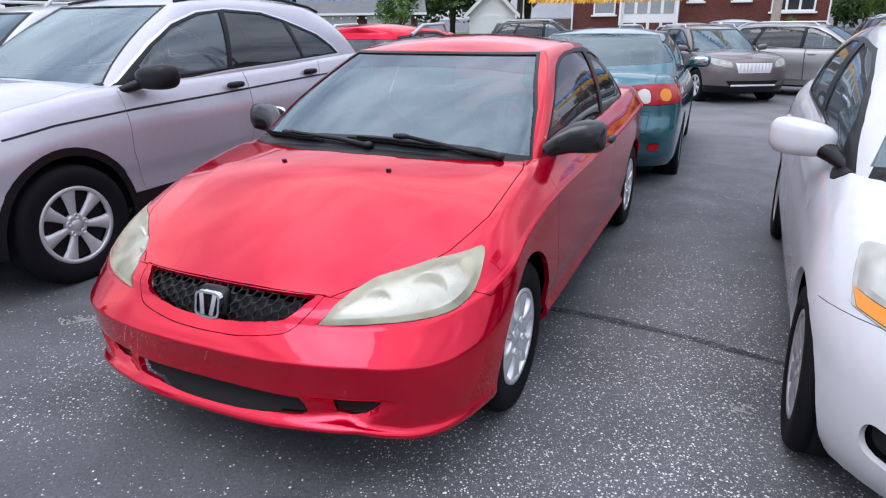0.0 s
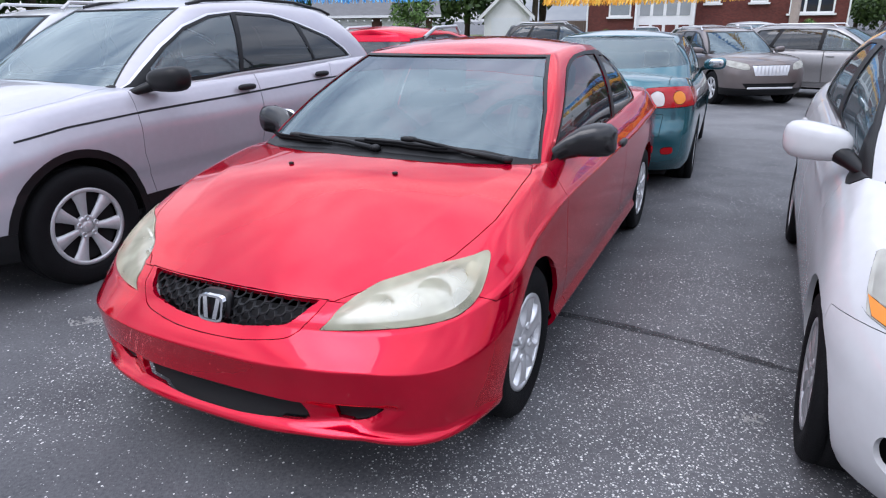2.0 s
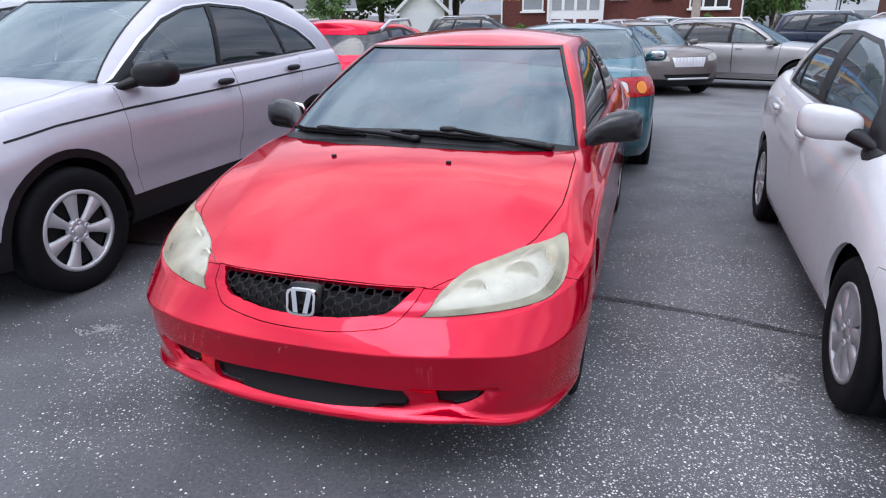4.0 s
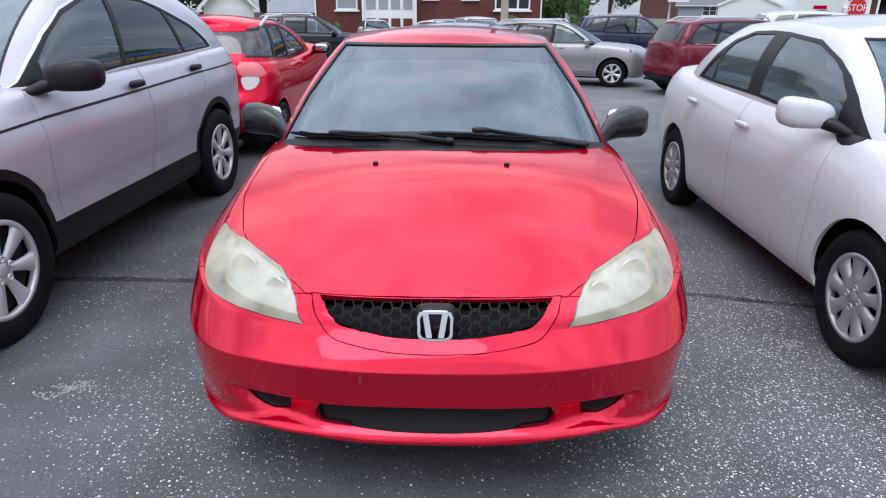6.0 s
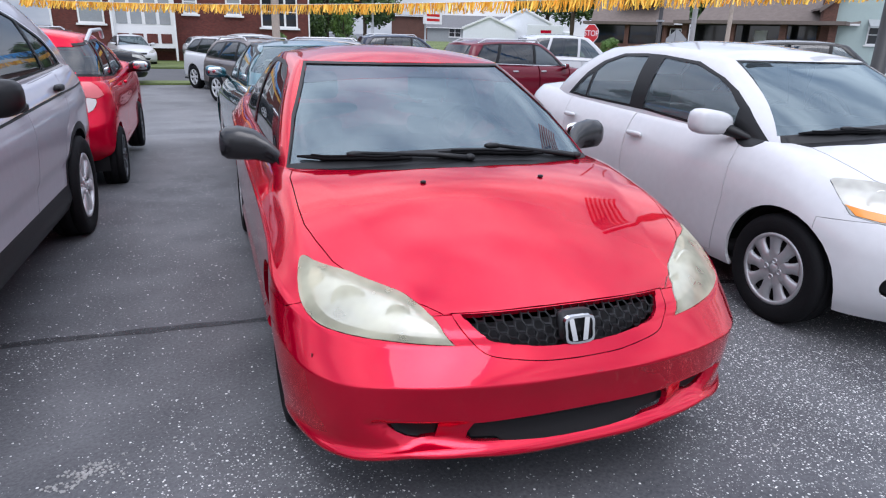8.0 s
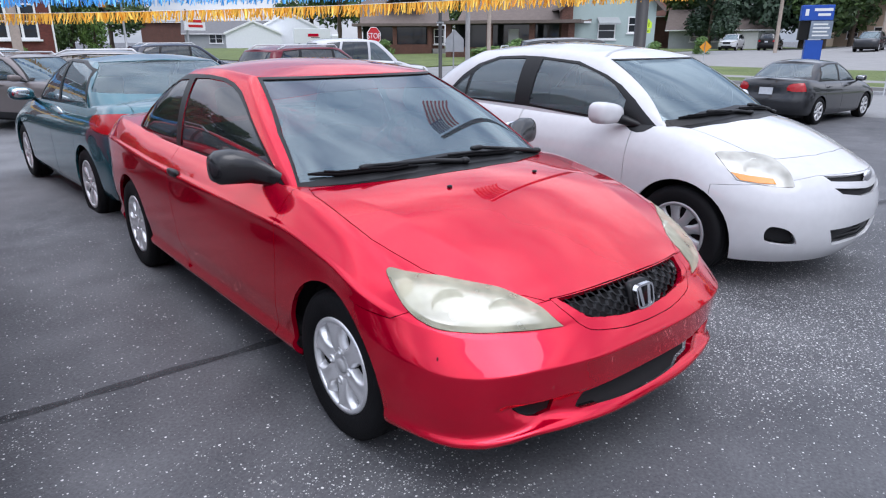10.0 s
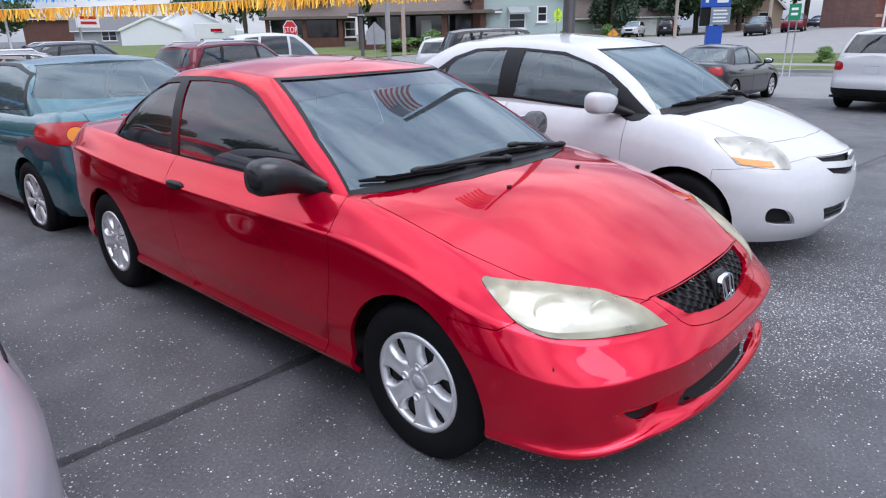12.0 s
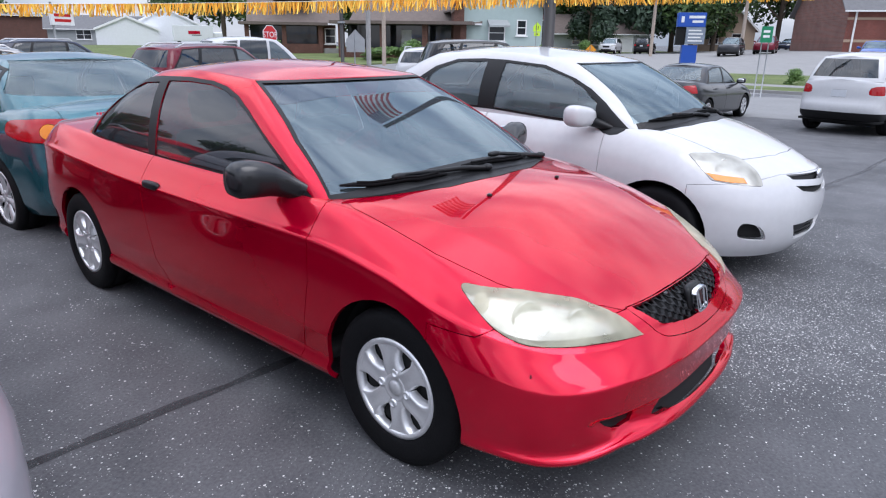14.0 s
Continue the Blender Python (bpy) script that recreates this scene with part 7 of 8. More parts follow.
# bungalows on the far side of the crossing
bungalow = house("bungalow", "brown brick bungalow with a low gable and a deep porch", 57.0, 35.0, -61, 8.0, 9.0, 3.0, 5.6, BROWN_BRICK, SHINGLE)
# dark slab on the wall stands in for the shade under the porch roof
part("porch_shade", boxed(-4.2, 2.2, -0.05, 0.0, 0.9, 2.7), PANE, bungalow, smooth=False)
part("porch_wall", boxed(-4.6, 2.6, -2.2, -2.0, 0, 0.9), BROWN_BRICK, bungalow, smooth=False)
for x in (-4.6, -1.2, 2.2):
    part("porch_post", boxed(x, x + 0.4, -2.25, -1.85, 0, 2.6), BROWN_BRICK, bungalow, smooth=False)
part("porch_roof", boxed(-5.1, 3.1, -2.7, 0.2, 2.6, 2.85), SHINGLE, bungalow, smooth=False)
part("porch_steps", boxed(2.7, 4.2, -2.6, -1.2, 0, 0.5), CONCRETE, bungalow, smooth=False)
part("dormer", gable(bmesh.new(), -1.6, 1.6, 0.2, 4.0, 5.0, 6.1, 0.3, "y"), SHINGLE, bungalow, smooth=False)
window(bungalow, 3.0, 1.0, 0.9, 1.3)
bungalow_b = house("bungalow", "bungalow with a brown shingle roof and a shaded porch", 52.6, 21.0, -82, 10.6, 9.0, 3.0, 5.4, BROWN_BRICK, SHINGLE)
# here too the porch's shade is a dark slab on the wall
part("porch_shade", boxed(-6.0, 3.5, -0.05, 0.0, 0.8, 2.8), PANE, bungalow_b, smooth=False)
for x in (-6.2, -2.6, 1.0, 4.2):
    part("porch_post", boxed(x, x + 0.45, -2.3, -1.85, 0, 2.7), BROWN_BRICK, bungalow_b, smooth=False)
part("porch_wall", boxed(-6.2, 4.6, -2.2, -2.0, 0, 0.8), BROWN_BRICK, bungalow_b, smooth=False)
part("porch_roof", boxed(-6.8, 5.2, -2.8, 0.2, 2.7, 2.95), SHINGLE, bungalow_b, smooth=False)
part("porch_door", boxed(-1.2, -0.3, -0.1, -0.05, 0.2, 2.3), WHITE_WOOD, bungalow_b, smooth=False)
green_house = house("green_house", "pale green clapboard house with a brick chimney and awning", 54.0, 13.9, -62, 7.6, 9.0, 4.2, 7.4, SIDING, SHINGLE, along="y", over=0.6, trim=SHINGLE)
for k in range(24):
    part("clapboard", boxed(-3.82, 3.82, -0.025, 0.0, 0.2 + k * 0.17, 0.2 + k * 0.17 + 0.155), SIDING, green_house, smooth=False)
part("chimney", boxed(-4.1, -3.2, -0.4, 0.5, -0.4, 8.2), BROWN_BRICK, green_house, smooth=False)
window(green_house, -0.9, 1.5, 1.3, 1.2, -0.03)
window(green_house, 1.6, 2.0, 0.7, 1.1, -0.03)
bm = bmesh.new()
slab(bm, [(0, 0), (-0.8, -0.45), (-0.8, -0.6), (0, -0.1)], lambda u, v, dd: (-1.1 + dd, u - 0.03, 3.15 + v), 1.8)
part("awning", bm, GREY_WALL, green_house, smooth=False)
rust = house("house", "house with a rust brown shingle roof", 98.3, 13.4, -85, 14, 10, 4.5, 7.0, BROWN_BRICK, RUST_SHINGLE)
ranch = house("ranch_house", "low grey ranch house with a brown roof and garage", 88.8, 7.4, -86, 12.5, 8, 2.5, 4.8, GREY_WALL, SHINGLE)
part("garage_door", boxed(1.6, 4.2, -0.06, 0.0, 0, 2.1), WHITE_WOOD, ranch, smooth=False)
window(ranch, -3.6, 1.0, 1.2, 1.0)
window(ranch, -1.4, 1.0, 1.2, 1.0)
tan = house("tan_house", "tan house with a steep brown gable roof", 108, -10.2, -84, 8, 9, 3.2, 7.2, TAN_WALL, RUST_SHINGLE, along="y")
window(tan, -2.4, 1.0, 1.2, 1.4)
window(tan, 0.8, 1.0, 1.2, 1.4)
church = house("church", "red brick church hall with white gutters and a grey roof", 69.4, -26.0, -85, 20.0, 16.0, 4.0, 10.5, CHURCH_BRICK, GREY_SHINGLE)
part("downpipe", boxed(-9.4, -9.25, -0.12, 0.0, 0, 3.8), WHITE_WOOD, church, smooth=False)
part("stone_band", boxed(-10.02, 10.02, -0.04, 0.0, 0.9, 1.15), TAN_WALL, church, smooth=False)
part("stone_band", boxed(-10.02, 10.02, -0.04, 0.0, 2.9, 3.1), TAN_WALL, church, smooth=False)
church_b = house("church", "tall brick church wing with a steep grey roof", 104, -32, -78, 16, 12, 6, 13, CHURCH_BRICK, GREY_SHINGLE, along="y")
# shops and sheds past the crossing
grey_shop = house("shop", "low shop with a grey hipped roof", 86.0, 86.0, -46, 14, 9, 2.4, 4.4, GREY_WALL, GREY_SHINGLE)
window(grey_shop, -3.0, 0.8, 2.0, 1.3, panes=2)
shed = house("shed", "white sheet metal shed with a shallow gable roof", 84.5, 71.5, -50, 9, 16, 3.2, 5.4, WHITE_METAL, WHITE_METAL, along="y", over=0.2)
low_shed = house("shed", "white lean-to shed beside a larger one", 75.5, 71.0, -48, 8, 10, 2.2, 3.9, WHITE_METAL, WHITE_METAL, along="y", over=0.2)
brick_shop = house("shop", "flat brown brick shop block", 101, 114, -44, 14, 12, 4.8, 5.1, BROWN_BRICK, GREY_SHINGLE)

# box truck with a plain red mark
truck = thing("box_truck", "white box truck with a red mark on its side", "truck", pose(77.3, 61.7, drop(77, 61), 0, 0, -50) @ Matrix.Diagonal((0.72, 0.72, 0.75, 1)))
part("cargo_box", boxed(-3.6, 3.6, -1.2, 1.2, 1.0, 3.7, 0.05), WHITE_METAL, truck, smooth=False)
part("cab", boxed(3.7, 5.6, -1.1, 1.1, 0.6, 2.6, 0.25), WHITE_METAL, truck, smooth=False)
part("side_mark", boxed(-0.9, 1.2, -1.225, -1.2, 2.2, 2.75), RED_HATCH, truck, smooth=False)
part("side_mark", boxed(-0.3, 1.4, -1.225, -1.2, 1.95, 2.08), GREY, truck, smooth=False)
for x in (-2.6, 4.6):
    for y in (-1.1, 0.85):
        bm = bmesh.new()
        lathe(bm, [(0, 0), (0, 0.48), (0.25, 0.48), (0.25, 0)], 20)
        bmesh.ops.translate(bm, verts=bm.verts, vec=(x, y, 0.48))
        part("wheel", bm, RUBBER, truck)

# ---------------------------------------------------------------- poles, signs, wires
POLE = surface("dark_painted_steel", (0.03, 0.028, 0.028), rough=0.5, grain=0.2, scale=6, bump=0.1)
GALV = surface("galvanised_steel", (0.38, 0.39, 0.40), rough=0.5, metal=0.5, grain=0.12, scale=6)
TIMBER = surface("grey_utility_timber", (0.30, 0.25, 0.21), rough=0.95, grain=0.25, scale=5, bump=0.3)
SIGN_RED = surface("sign_red", (0.55, 0.015, 0.02), rough=0.4, grain=0.05, scale=5)
SIGN_WHITE = surface("sign_white", (0.8, 0.8, 0.8), rough=0.4, grain=0.03, scale=5)
SIGN_LIME = surface("sign_lime", (0.62, 0.85, 0.05), rough=0.4, grain=0.03, scale=5)
SIGN_GREEN = surface("sign_green", (0.01, 0.22, 0.10), rough=0.4, grain=0.05, scale=5)
SIGN_BLUE = surface("sign_blue", (0.015, 0.08, 0.42), rough=0.4, grain=0.08, scale=3)
SCREEN = surface("sign_screen", (0.22, 0.26, 0.33), rough=0.35, grain=0.3, scale=4)
AMBER_SIGN = surface("sign_orange", (0.75, 0.30, 0.02), rough=0.5, grain=0.05, scale=5)


def pole(name, x, y, high, r, mat, label, category="pole"):
    ob = thing(name, label, category, pose(x, y, drop(x, y)))
    bm = bmesh.new()
    tube(bm, [(0, 0, -0.3), (0, 0, high * 0.5), (0, 0, high)], [r, r * 0.9, r * 0.75], 14)
    part("shaft", bm, mat, ob)
    return ob


def ngon(n, r, turn=0):
    return [(r * math.cos(2 * math.pi * k / n + turn), r * math.sin(2 * math.pi * k / n + turn)) for k in range(n)]


def facing(u, v, dd):
    """Plate coordinates: the plate faces -y."""
    return (u, dd, v)


def words(text, size, mat, parent, m, name="lettering"):
    cu = bpy.data.curves.new(name, "FONT")
    cu.body, cu.size, cu.align_x, cu.align_y, cu.extrude = text, size, "CENTER", "CENTER", 0.002
    tmp = bpy.data.objects.new(name, cu)
    me = bpy.data.meshes.new_from_object(tmp)
    bpy.data.objects.remove(tmp)
    me.materials.append(mat)
    return share(name, me, parent, m)


light_pole = pole("light_pole", 12.1, 4.2, 12.5, 0.135, POLE, "thick dark steel pole that carries a flag")
part("base_plate", boxed(-0.25, 0.25, -0.25, 0.25, 0, 0.05, 0.01), POLE, light_pole)
mid_pole = pole("light_pole", 19.2, 12.5, 9, 0.07, POLE, "slim black steel lamp pole")
part("streamer_hook", boxed(-0.1, 0.1, -0.1, 0.1, 2.5, 2.56), GALV, mid_pole, smooth=False)
pole("flag_pole", 21.9, 12.6, 9, 0.10, CONCRETE, "pale concrete pole beside the street")
pole("utility_pole", 62.9, 1.25, 11, 0.16, TIMBER, "grey timber utility pole", "utility pole")
pole("utility_pole", 66.3, -6.95, 11, 0.16, TIMBER, "grey timber utility pole", "utility pole")
pole("utility_pole", 15.0, 30.5, 10, 0.20, TIMBER, "pale timber utility pole by the brick house", "utility pole")
pole("utility_pole", 40.0, 19.0, 11, 0.14, TIMBER, "timber utility pole before the bungalows", "utility pole")

stop = pole("stop_sign", 21.75, 16.95, 2.4, 0.03, GALV, "red octagonal stop sign on a post", "sign")
turn = pose(0, -0.05, 2.10, 0, 0, -18)
bm = slab(bmesh.new(), ngon(8, 0.40, math.pi / 8), facing, 0.006)
bmesh.ops.transform(bm, matrix=turn, verts=bm.verts)
part("sign_rim", bm, SIGN_WHITE, stop, smooth=False)
bm = slab(bmesh.new(), ngon(8, 0.37, math.pi / 8), lambda u, v, d: (u, d - 0.004, v), 0.003)
bmesh.ops.transform(bm, matrix=turn, verts=bm.verts)
part("sign_face", bm, SIGN_RED, stop, smooth=False)
words("STOP", 0.32, SIGN_WHITE, stop, turn @ pose(0, -0.008, 0, 90, 0, 0))

cross = pole("crossing_sign", 43.0, 9.1, 2.9, 0.03, GALV, "lime yellow school crossing sign on a post", "sign")
turn = pose(0, -0.05, 2.55, 0, 0, -80) @ Matrix.Diagonal((0.72, 0.72, 0.72, 1))
bm = slab(bmesh.new(), [(-0.36, -0.36), (0.36, -0.36), (0.36, 0.12), (0, 0.48), (-0.36, 0.12)], facing, 0.006)
bmesh.ops.transform(bm, matrix=turn, verts=bm.verts)
part("sign_face", bm, SIGN_LIME, cross, smooth=False)
bm = slab(bmesh.new(), [(-0.28, -0.75), (0.28, -0.75), (0.28, -0.42), (-0.28, -0.42)], facing, 0.006)
bmesh.ops.transform(bm, matrix=turn, verts=bm.verts)
part("sign_plate", bm, SIGN_LIME, cross, smooth=False)
for a, b in (((-0.12, -0.2), (-0.06, 0.18)), ((0.06, -0.2), (0.12, 0.15))):
    bm = slab(bmesh.new(), [(a[0], a[1]), (b[0], a[1]), (b[0], b[1]), (a[0], b[1])], lambda u, v, d: (u, d - 0.004, v), 0.003)
    bmesh.ops.transform(bm, matrix=turn, verts=bm.verts)
    part("sign_mark", bm, TRIM, cross, smooth=False)
bm = slab(bmesh.new(), [(-0.12, -0.62), (0.12, -0.62), (0.12, -0.54), (-0.12, -0.54)], lambda u, v, d: (u, d - 0.004, v), 0.003)
bmesh.ops.transform(bm, matrix=turn, verts=bm.verts)
part("sign_mark", bm, TRIM, cross, smooth=False)

back_sign = pole("road_sign", 21.2, 12.9, 2.3, 0.03, GALV, "bare metal back of a road sign", "sign")
bm = slab(bmesh.new(), [(-0.36, -0.36), (0.36, -0.36), (0.36, 0.12), (0, 0.48), (-0.36, 0.12)], facing, 0.006)
bmesh.ops.transform(bm, matrix=pose(0, -0.05, 1.85, 0, 0, -65), verts=bm.verts)
part("sign_face", bm, GALV, back_sign, smooth=False)
warn = pole("warning_sign", 44.8, 5.55, 1.4, 0.03, GALV, "orange diamond warning sign on a low stand", "sign")
bm = slab(bmesh.new(), ngon(4, 0.38), facing, 0.01)
bmesh.ops.transform(bm, matrix=pose(0, -0.05, 1.1, 0, 0, -85), verts=bm.verts)
part("sign_face", bm, AMBER_SIGN, warn, smooth=False)

blue = thing("message_sign", "tall blue sign with a screen on a blue post", "sign", pose(32.8, -0.1, drop(32.8, -0.1) + 0.25, 0, 0, -84) @ Matrix.Diagonal((0.85, 0.85, 0.95, 1)))
part("post", boxed(-0.40, 0.45, -0.25, 0.25, 0, 1.6), SIGN_BLUE, blue, smooth=False)
part("header", boxed(-0.8, 0.75, -0.3, 0.3, 2.5, 3.2, 0.02), SIGN_BLUE, blue, smooth=False)
part("screen", boxed(-0.28, 0.78, -0.31, 0.2, 1.65, 2.48), SCREEN, blue, "grey lit message screen", smooth=False)
part("screen_frame", boxed(-0.8, -0.3, -0.22, 0.2, 1.6, 2.48), DARK, blue, smooth=False)
part("text_bar", boxed(-0.2, 0.68, -0.312, -0.30, 2.92, 3.05), SIGN_WHITE, blue, smooth=False)
part("text_bar", boxed(0.0, 0.6, -0.312, -0.30, 2.70, 2.82), SIGN_WHITE, blue, smooth=False)
part("text_bar", boxed(-0.62, -0.45, -0.312, -0.30, 2.72, 3.02), SIGN_WHITE, blue, smooth=False)
for k in range(4):
    part("text_bar", boxed(-0.15, 0.65 - 0.1 * (k % 2), -0.318, -0.312, 1.78 + k * 0.17, 1.85 + k * 0.17), SIGN_WHITE, blue, smooth=False)

green = thing("street_sign", "green street sign on two thin posts", "sign", pose(25.2, -2.35, drop(25, -2) + 0.1, 0, 0, -78) @ Matrix.Diagonal((1.0, 1.0, 1.28, 1)))
for x in (-0.12, 0.14):
    bm = bmesh.new()
    tube(bm, [(x, 0, -0.2), (x, 0, 1.9)], 0.025, 8)
    part("post", bm, GALV, green)
part("plate", boxed(-0.2, 0.22, -0.04, -0.03, 1.52, 1.98), SIGN_GREEN, green, smooth=False)
for z in (1.8, 1.66):
    part("text_bar", boxed(-0.12, 0.12, -0.045, -0.04, z, z + 0.07), SIGN_WHITE, green, smooth=False)

board = pole("shop_sign", 39.9, 46.8, 4.2, 0.10, GALV, "white shop sign board on a post", "sign")
part("sign_face", boxed(-0.2, 2.0, -0.1, 0.1, 2.5, 3.6), SIGN_WHITE, board, smooth=False)
for z in (2.75, 3.15):
    part("text_bar", boxed(0.1, 1.7, -0.11, -0.1, z, z + 0.22), SIGN_RED, board, smooth=False)
mast = pole("traffic_light", 41.0, 55.9, 6.0, 0.12, GALV, "traffic signal mast with a long arm", "traffic light")
bm = bmesh.new()
tube(bm, [(0, 0, 5.0), (-9, -4, 5.2)], 0.08, 8)
part("mast_arm", bm, GALV, mast)
for k in (3, 6, 8.5):
    part("signal_head", boxed(-k - 0.2, -k + 0.2, -k * 0.444 - 0.2, -k * 0.444 + 0.2, 4.4, 5.5, 0.03), AMBER_SIGN, mast)

for ya, yb, z in ((-60, 40, 9.4), (-60, 40, 8.6)):
    bm = bmesh.new()
    pts = []
    for k in range(25):
        u = k / 24
        pts.append((70.8 - 8 * u * 1.2 + (0 if z > 9 else 0.4), ya + (yb - ya) * u, z - 0.9 * math.sin(math.pi * ((u * 3) % 1))))
    tube(bm, pts, 0.03, 5)
    tagged(part("power_line", bm, TRIM, None), "black overhead power line across the road", "cable")


# ---------------------------------------------------------------- streamers and flag
ORANGE = leaf_material("orange_foil", (0.92, 0.40, 0.02), (1.0, 0.70, 0.12))
SKYBLUE = leaf_material("blue_foil", (0.04, 0.36, 0.85), (0.25, 0.66, 1.0))


def streamer(name, a, b, sag, drop_len, mat, label, seed):
    """A cord with a fringe of foil strips."""
    rng = random.Random(seed)
    a, b = Vector(a), Vector(b)
    ob = thing(name, label, "streamer", Matrix.Translation(a))
    n = int((b - a).length / 0.6)
    pts = [(b - a) * (k / n) - Vector((0, 0, sag * 4 * (k / n) * (1 - k / n))) for k in range(n + 1)]
    part("cord", tube(bmesh.new(), pts, 0.006, 5), SIGN_WHITE, ob)
    verts, faces = [], []
    count = int((b - a).length / 0.015)
    side = Vector((-(b - a).y, (b - a).x, 0)).normalized()
    along = (b - a).normalized()
    for k in range(count):
        u = (k + rng.random()) / count
        p = (b - a) * u - Vector((0, 0, sag * 4 * u * (1 - u)))
        w, ln = rng.uniform(0.010, 0.022), drop_len * rng.uniform(0.65, 1.1)
        swing = side * rng.gauss(0, 0.06) + along * rng.gauss(0.02, 0.05)
        turn = along * math.cos(rng.uniform(0, 3)) + side * math.sin(rng.uniform(0, 3))
        mid, end = p + swing * 0.4 + Vector((0, 0, -ln * 0.5)), p + swing + Vector((0, 0, -ln))
        i = len(verts)
        verts += [p - turn * w, p + turn * w, mid + turn * w, mid - turn * w, end + turn * w * 0.8, end - turn * w * 0.8]
        faces += [(i, i + 1, i + 2, i + 3), (i + 3, i + 2, i + 4, i + 5)]
    me = bpy.data.meshes.new("fringe")
    me.from_pydata([tuple(v) for v in verts], [], faces)
    me.materials.append(mat)
    ob2 = share("fringe", me, ob)
    tagged(ob2, kind="stuff")
    return ob


streamer("streamer", (12.1, 4.1, 2.50), (3.5, 27, 2.2), 0.24, 0.24, ORANGE, "orange foil fringe streamer strung over the lot", 1)
streamer("streamer", (12.1, 4.25, 2.50), (26, -14, 4.2), 0.2, 0.24, ORANGE, "orange foil fringe streamer strung to a pole", 2)
streamer("streamer", (15, 6, 2.98), (2, 24, 2.5), 0.2, 0.27, SKYBLUE, "bright blue foil fringe streamer strung over the lot", 3)
streamer("streamer", (-9, 14, 2.35), (2, 24, 2.5), 0.2, 0.27, SKYBLUE, "bright blue foil fringe streamer over parked cars", 4)

FLAG_RED = surface("flag_red", (0.42, 0.02, 0.03), rough=0.85, grain=0.1, scale=6)
FLAG_WHITE = surface("flag_white", (0.75, 0.75, 0.74), rough=0.85, grain=0.05, scale=6)
FLAG_BLUE = surface("flag_blue", (0.02, 0.03, 0.14), rough=0.85, grain=0.1, scale=6)
flag = thing("flag", "striped flag with a blue starred corner on a pole", "flag", pose(12.1, 4.25, 11.9, 0, 0, 125) @ Matrix.Diagonal((1.5, 1.5, 1.5, 1)))


def cloth(u, v):
    """A limp flag: u runs from the pole, v down."""
    return Vector((0.12 + 1.25 * u * (1 - 0.25 * v), 0.24 * math.sin(6 * u + 2 * v) * u, -1.5 * v * (1 - 0.3 * u) - 1.7 * u * (0.35 + 0.65 * u)))


for k in range(13):
    bm = bmesh.new()
    u0 = 0.42 if k < 7 else 0.0
    top = [bm.verts.new(cloth(u0 + (1 - u0) * i / 24, k / 13)) for i in range(25)]
    low = [bm.verts.new(cloth(u0 + (1 - u0) * i / 24, (k + 1) / 13)) for i in range(25)]
    for i in range(24):
        bm.faces.new((top[i], top[i + 1], low[i + 1], low[i]))
    part("stripe", bm, FLAG_WHITE if k % 2 else FLAG_RED, flag)
bm = bmesh.new()
grid = [[bm.verts.new(cloth(0.42 * i / 12, 7 / 13 * j / 8)) for i in range(13)] for j in range(9)]
for a, b in zip(grid, grid[1:]):
    for i in range(12):
        bm.faces.new((a[i], a[i + 1], b[i + 1], b[i]))
part("canton", bm, FLAG_BLUE, flag)
star = bmesh.new()
slab(star, [(r * math.sin(math.pi * k / 5), r * math.cos(math.pi * k / 5)) for k, r in ((k, 0.045 if k % 2 == 0 else 0.018) for k in range(10))], lambda u, v, d: (u, d - 0.012, v), 0.024)
star_me = bpy.data.meshes.new("star")
star.to_mesh(star_me)
star.free()
star_me.materials.append(FLAG_WHITE)
for j in range(5):
    for i in range(6):
        p = cloth(0.42 * (i + 0.6 + 0.3 * (j % 2)) / 6.6, 7 / 13 * (j + 0.6) / 5.2)
        share("star", star_me, flag, Matrix.Translation(p))

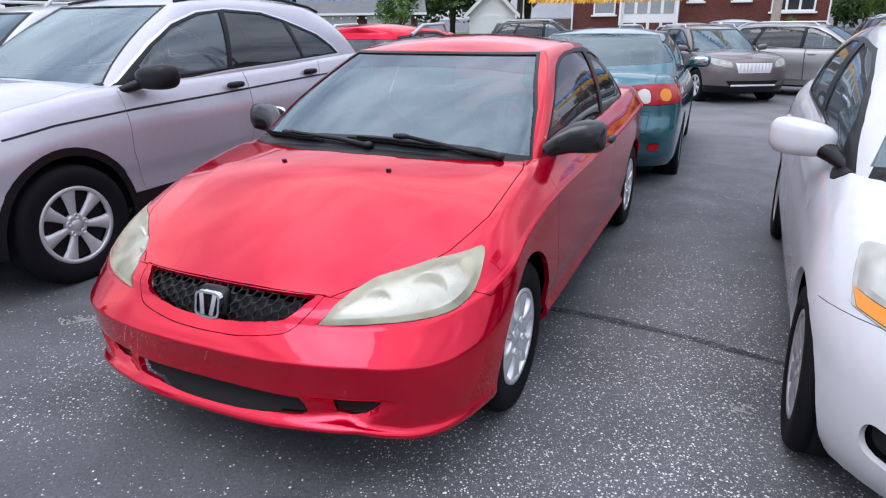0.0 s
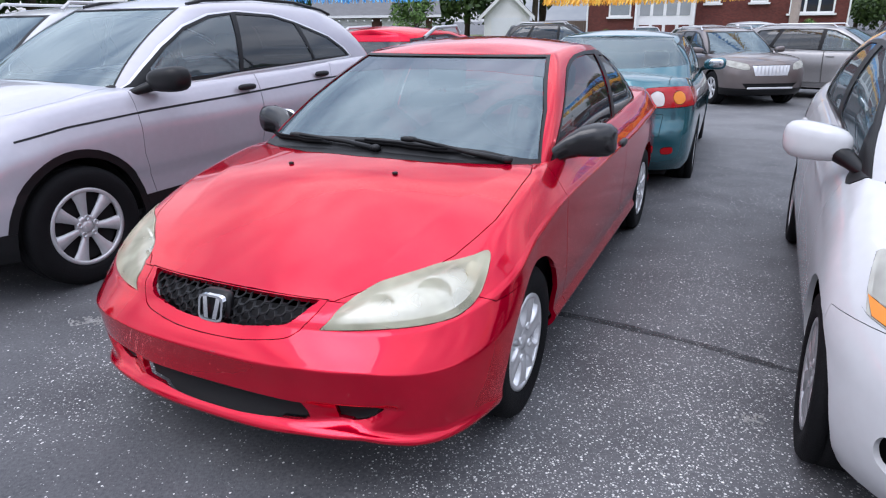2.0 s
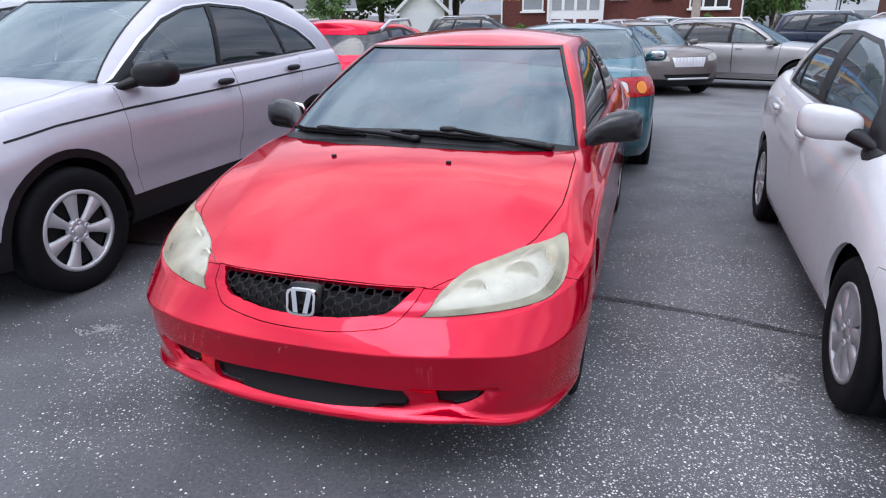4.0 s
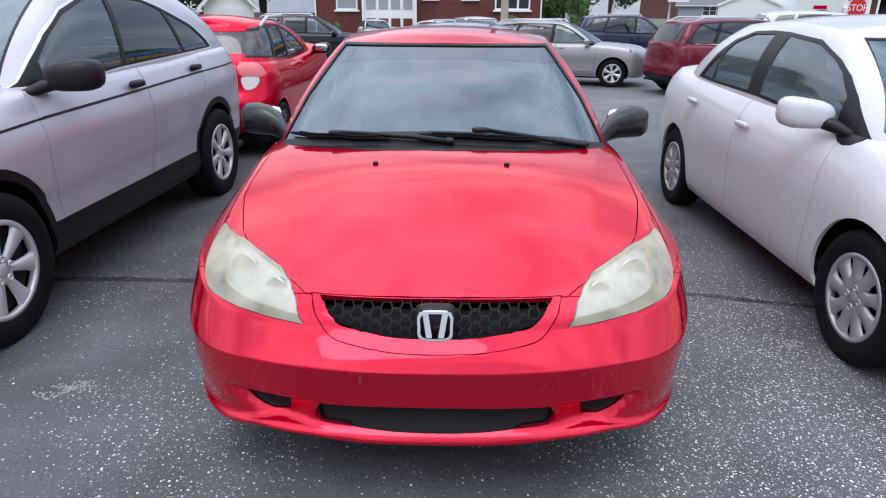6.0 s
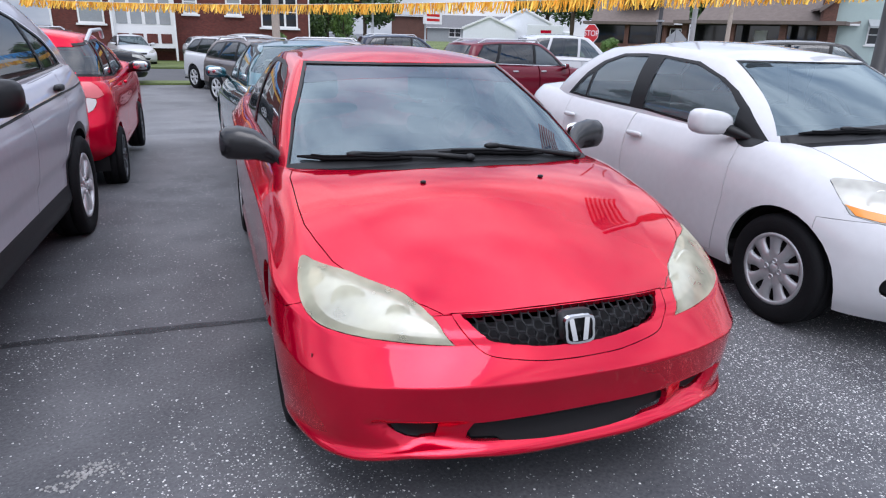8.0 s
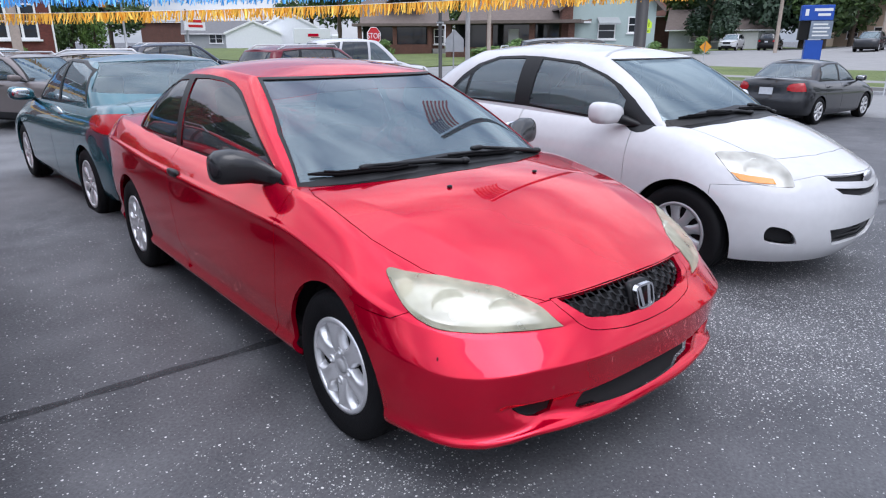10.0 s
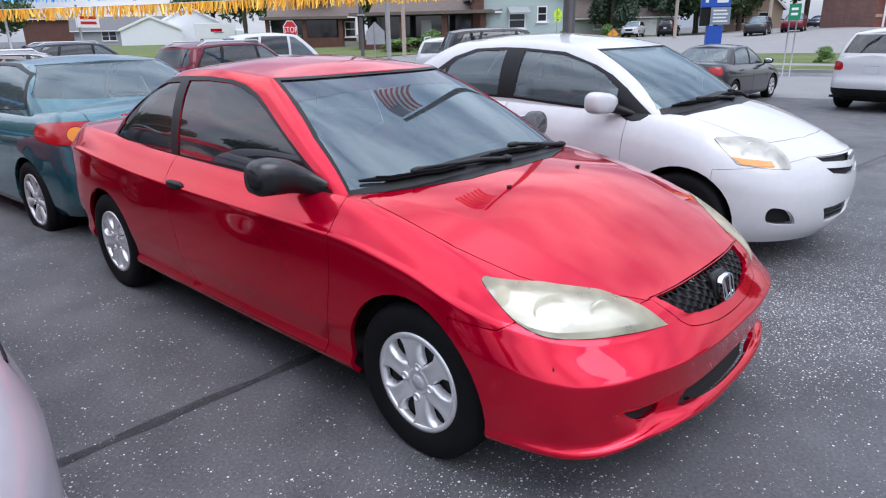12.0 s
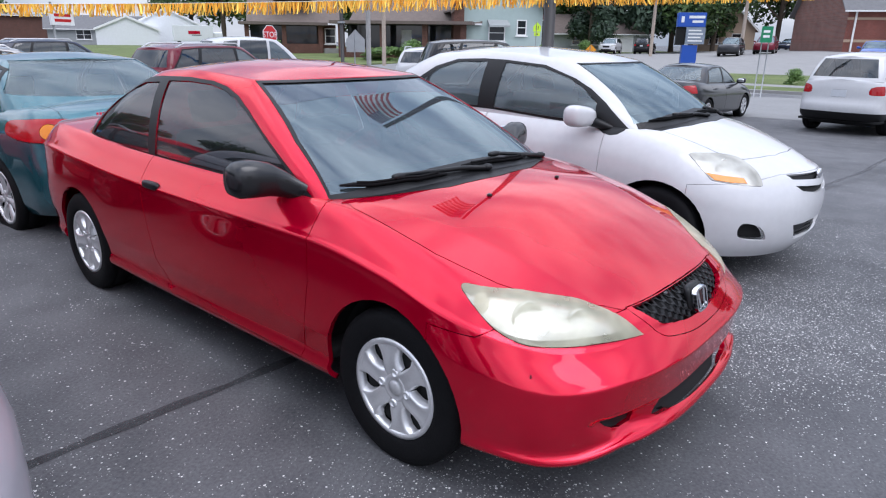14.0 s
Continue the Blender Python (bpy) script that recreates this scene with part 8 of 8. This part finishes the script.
# ---------------------------------------------------------------- greenery
for k, (x, y, h, w, kind) in enumerate((
        (-2.0, 35.5, 3.6, 3.2, "bright"), (-9, 52, 12, 11, "leafy"), (1.0, 56, 11, 10, "leafy"), (7, 55, 12, 11, "leafy"), (-17, 47, 12, 11, "leafy"), (-26, 42, 13, 12, "leafy"),
        (25.6, 39.6, 3.6, 2.1, "bright"), (30, 48, 7, 5, "leafy"), (36, 62, 9, 8, "leafy"), (28, 66, 10, 9, "leafy"), (42, 75, 9, 8, "leafy"), (70, 44, 13, 11, "fir"), (66, 49, 11, 9, "leafy"),
        (76, 34, 13, 12, "leafy"), (74, 25, 14, 12, "fir"), (70, 16, 12, 10, "leafy"), (92, 22, 16, 14, "leafy"), (96, 10, 15, 13, "leafy"), (92, 2, 15, 12, "fir"), (90, -4, 14, 12, "leafy"), (104, -8, 16, 14, "leafy"),
        (112, -18, 15, 14, "leafy"), (108, -30, 16, 14, "leafy"), (99, -2, 17, 12, "fir"), (86, 8.5, 10, 8, "fir"), (120, 40, 17, 15, "leafy"), (110, 60, 16, 15, "leafy"), (95, 75, 15, 14, "leafy"), (70, 95, 15, 14, "leafy"), (40, 105, 15, 14, "leafy"),
        # outer ring, mostly unseen: trees added to close and darken the horizon
        (10, 85, 15, 14, "leafy"), (-25, 70, 15, 14, "leafy"), (-50, 50, 15, 14, "leafy"), (-60, 20, 15, 14, "leafy"), (-58, -15, 14, 14, "leafy"), (-45, -45, 15, 14, "leafy"), (-10, -60, 15, 14, "leafy"), (25, -62, 15, 14, "leafy"), (60, -55, 15, 14, "leafy"), (85, -48, 15, 14, "leafy"))):
    tree(x, y, h, w, kind, k)
for x, y, h, w in ((40.5, 17.0, 1.6, 2.4), (44.5, 30.0, 1.5, 2.2), (46.8, 21.0, 1.0, 6.0), (47.2, 9.0, 1.3, 1.8), (31.0, 0.2, 0.9, 1.2), (31.5, -5.0, 0.8, 1.3), (60.5, 7.0, 1.4, 2.0), (8.8, 40.2, 1.2, 1.4), (18.5, 36.2, 1.6, 1.6)):
    bush(x, y, h, w)
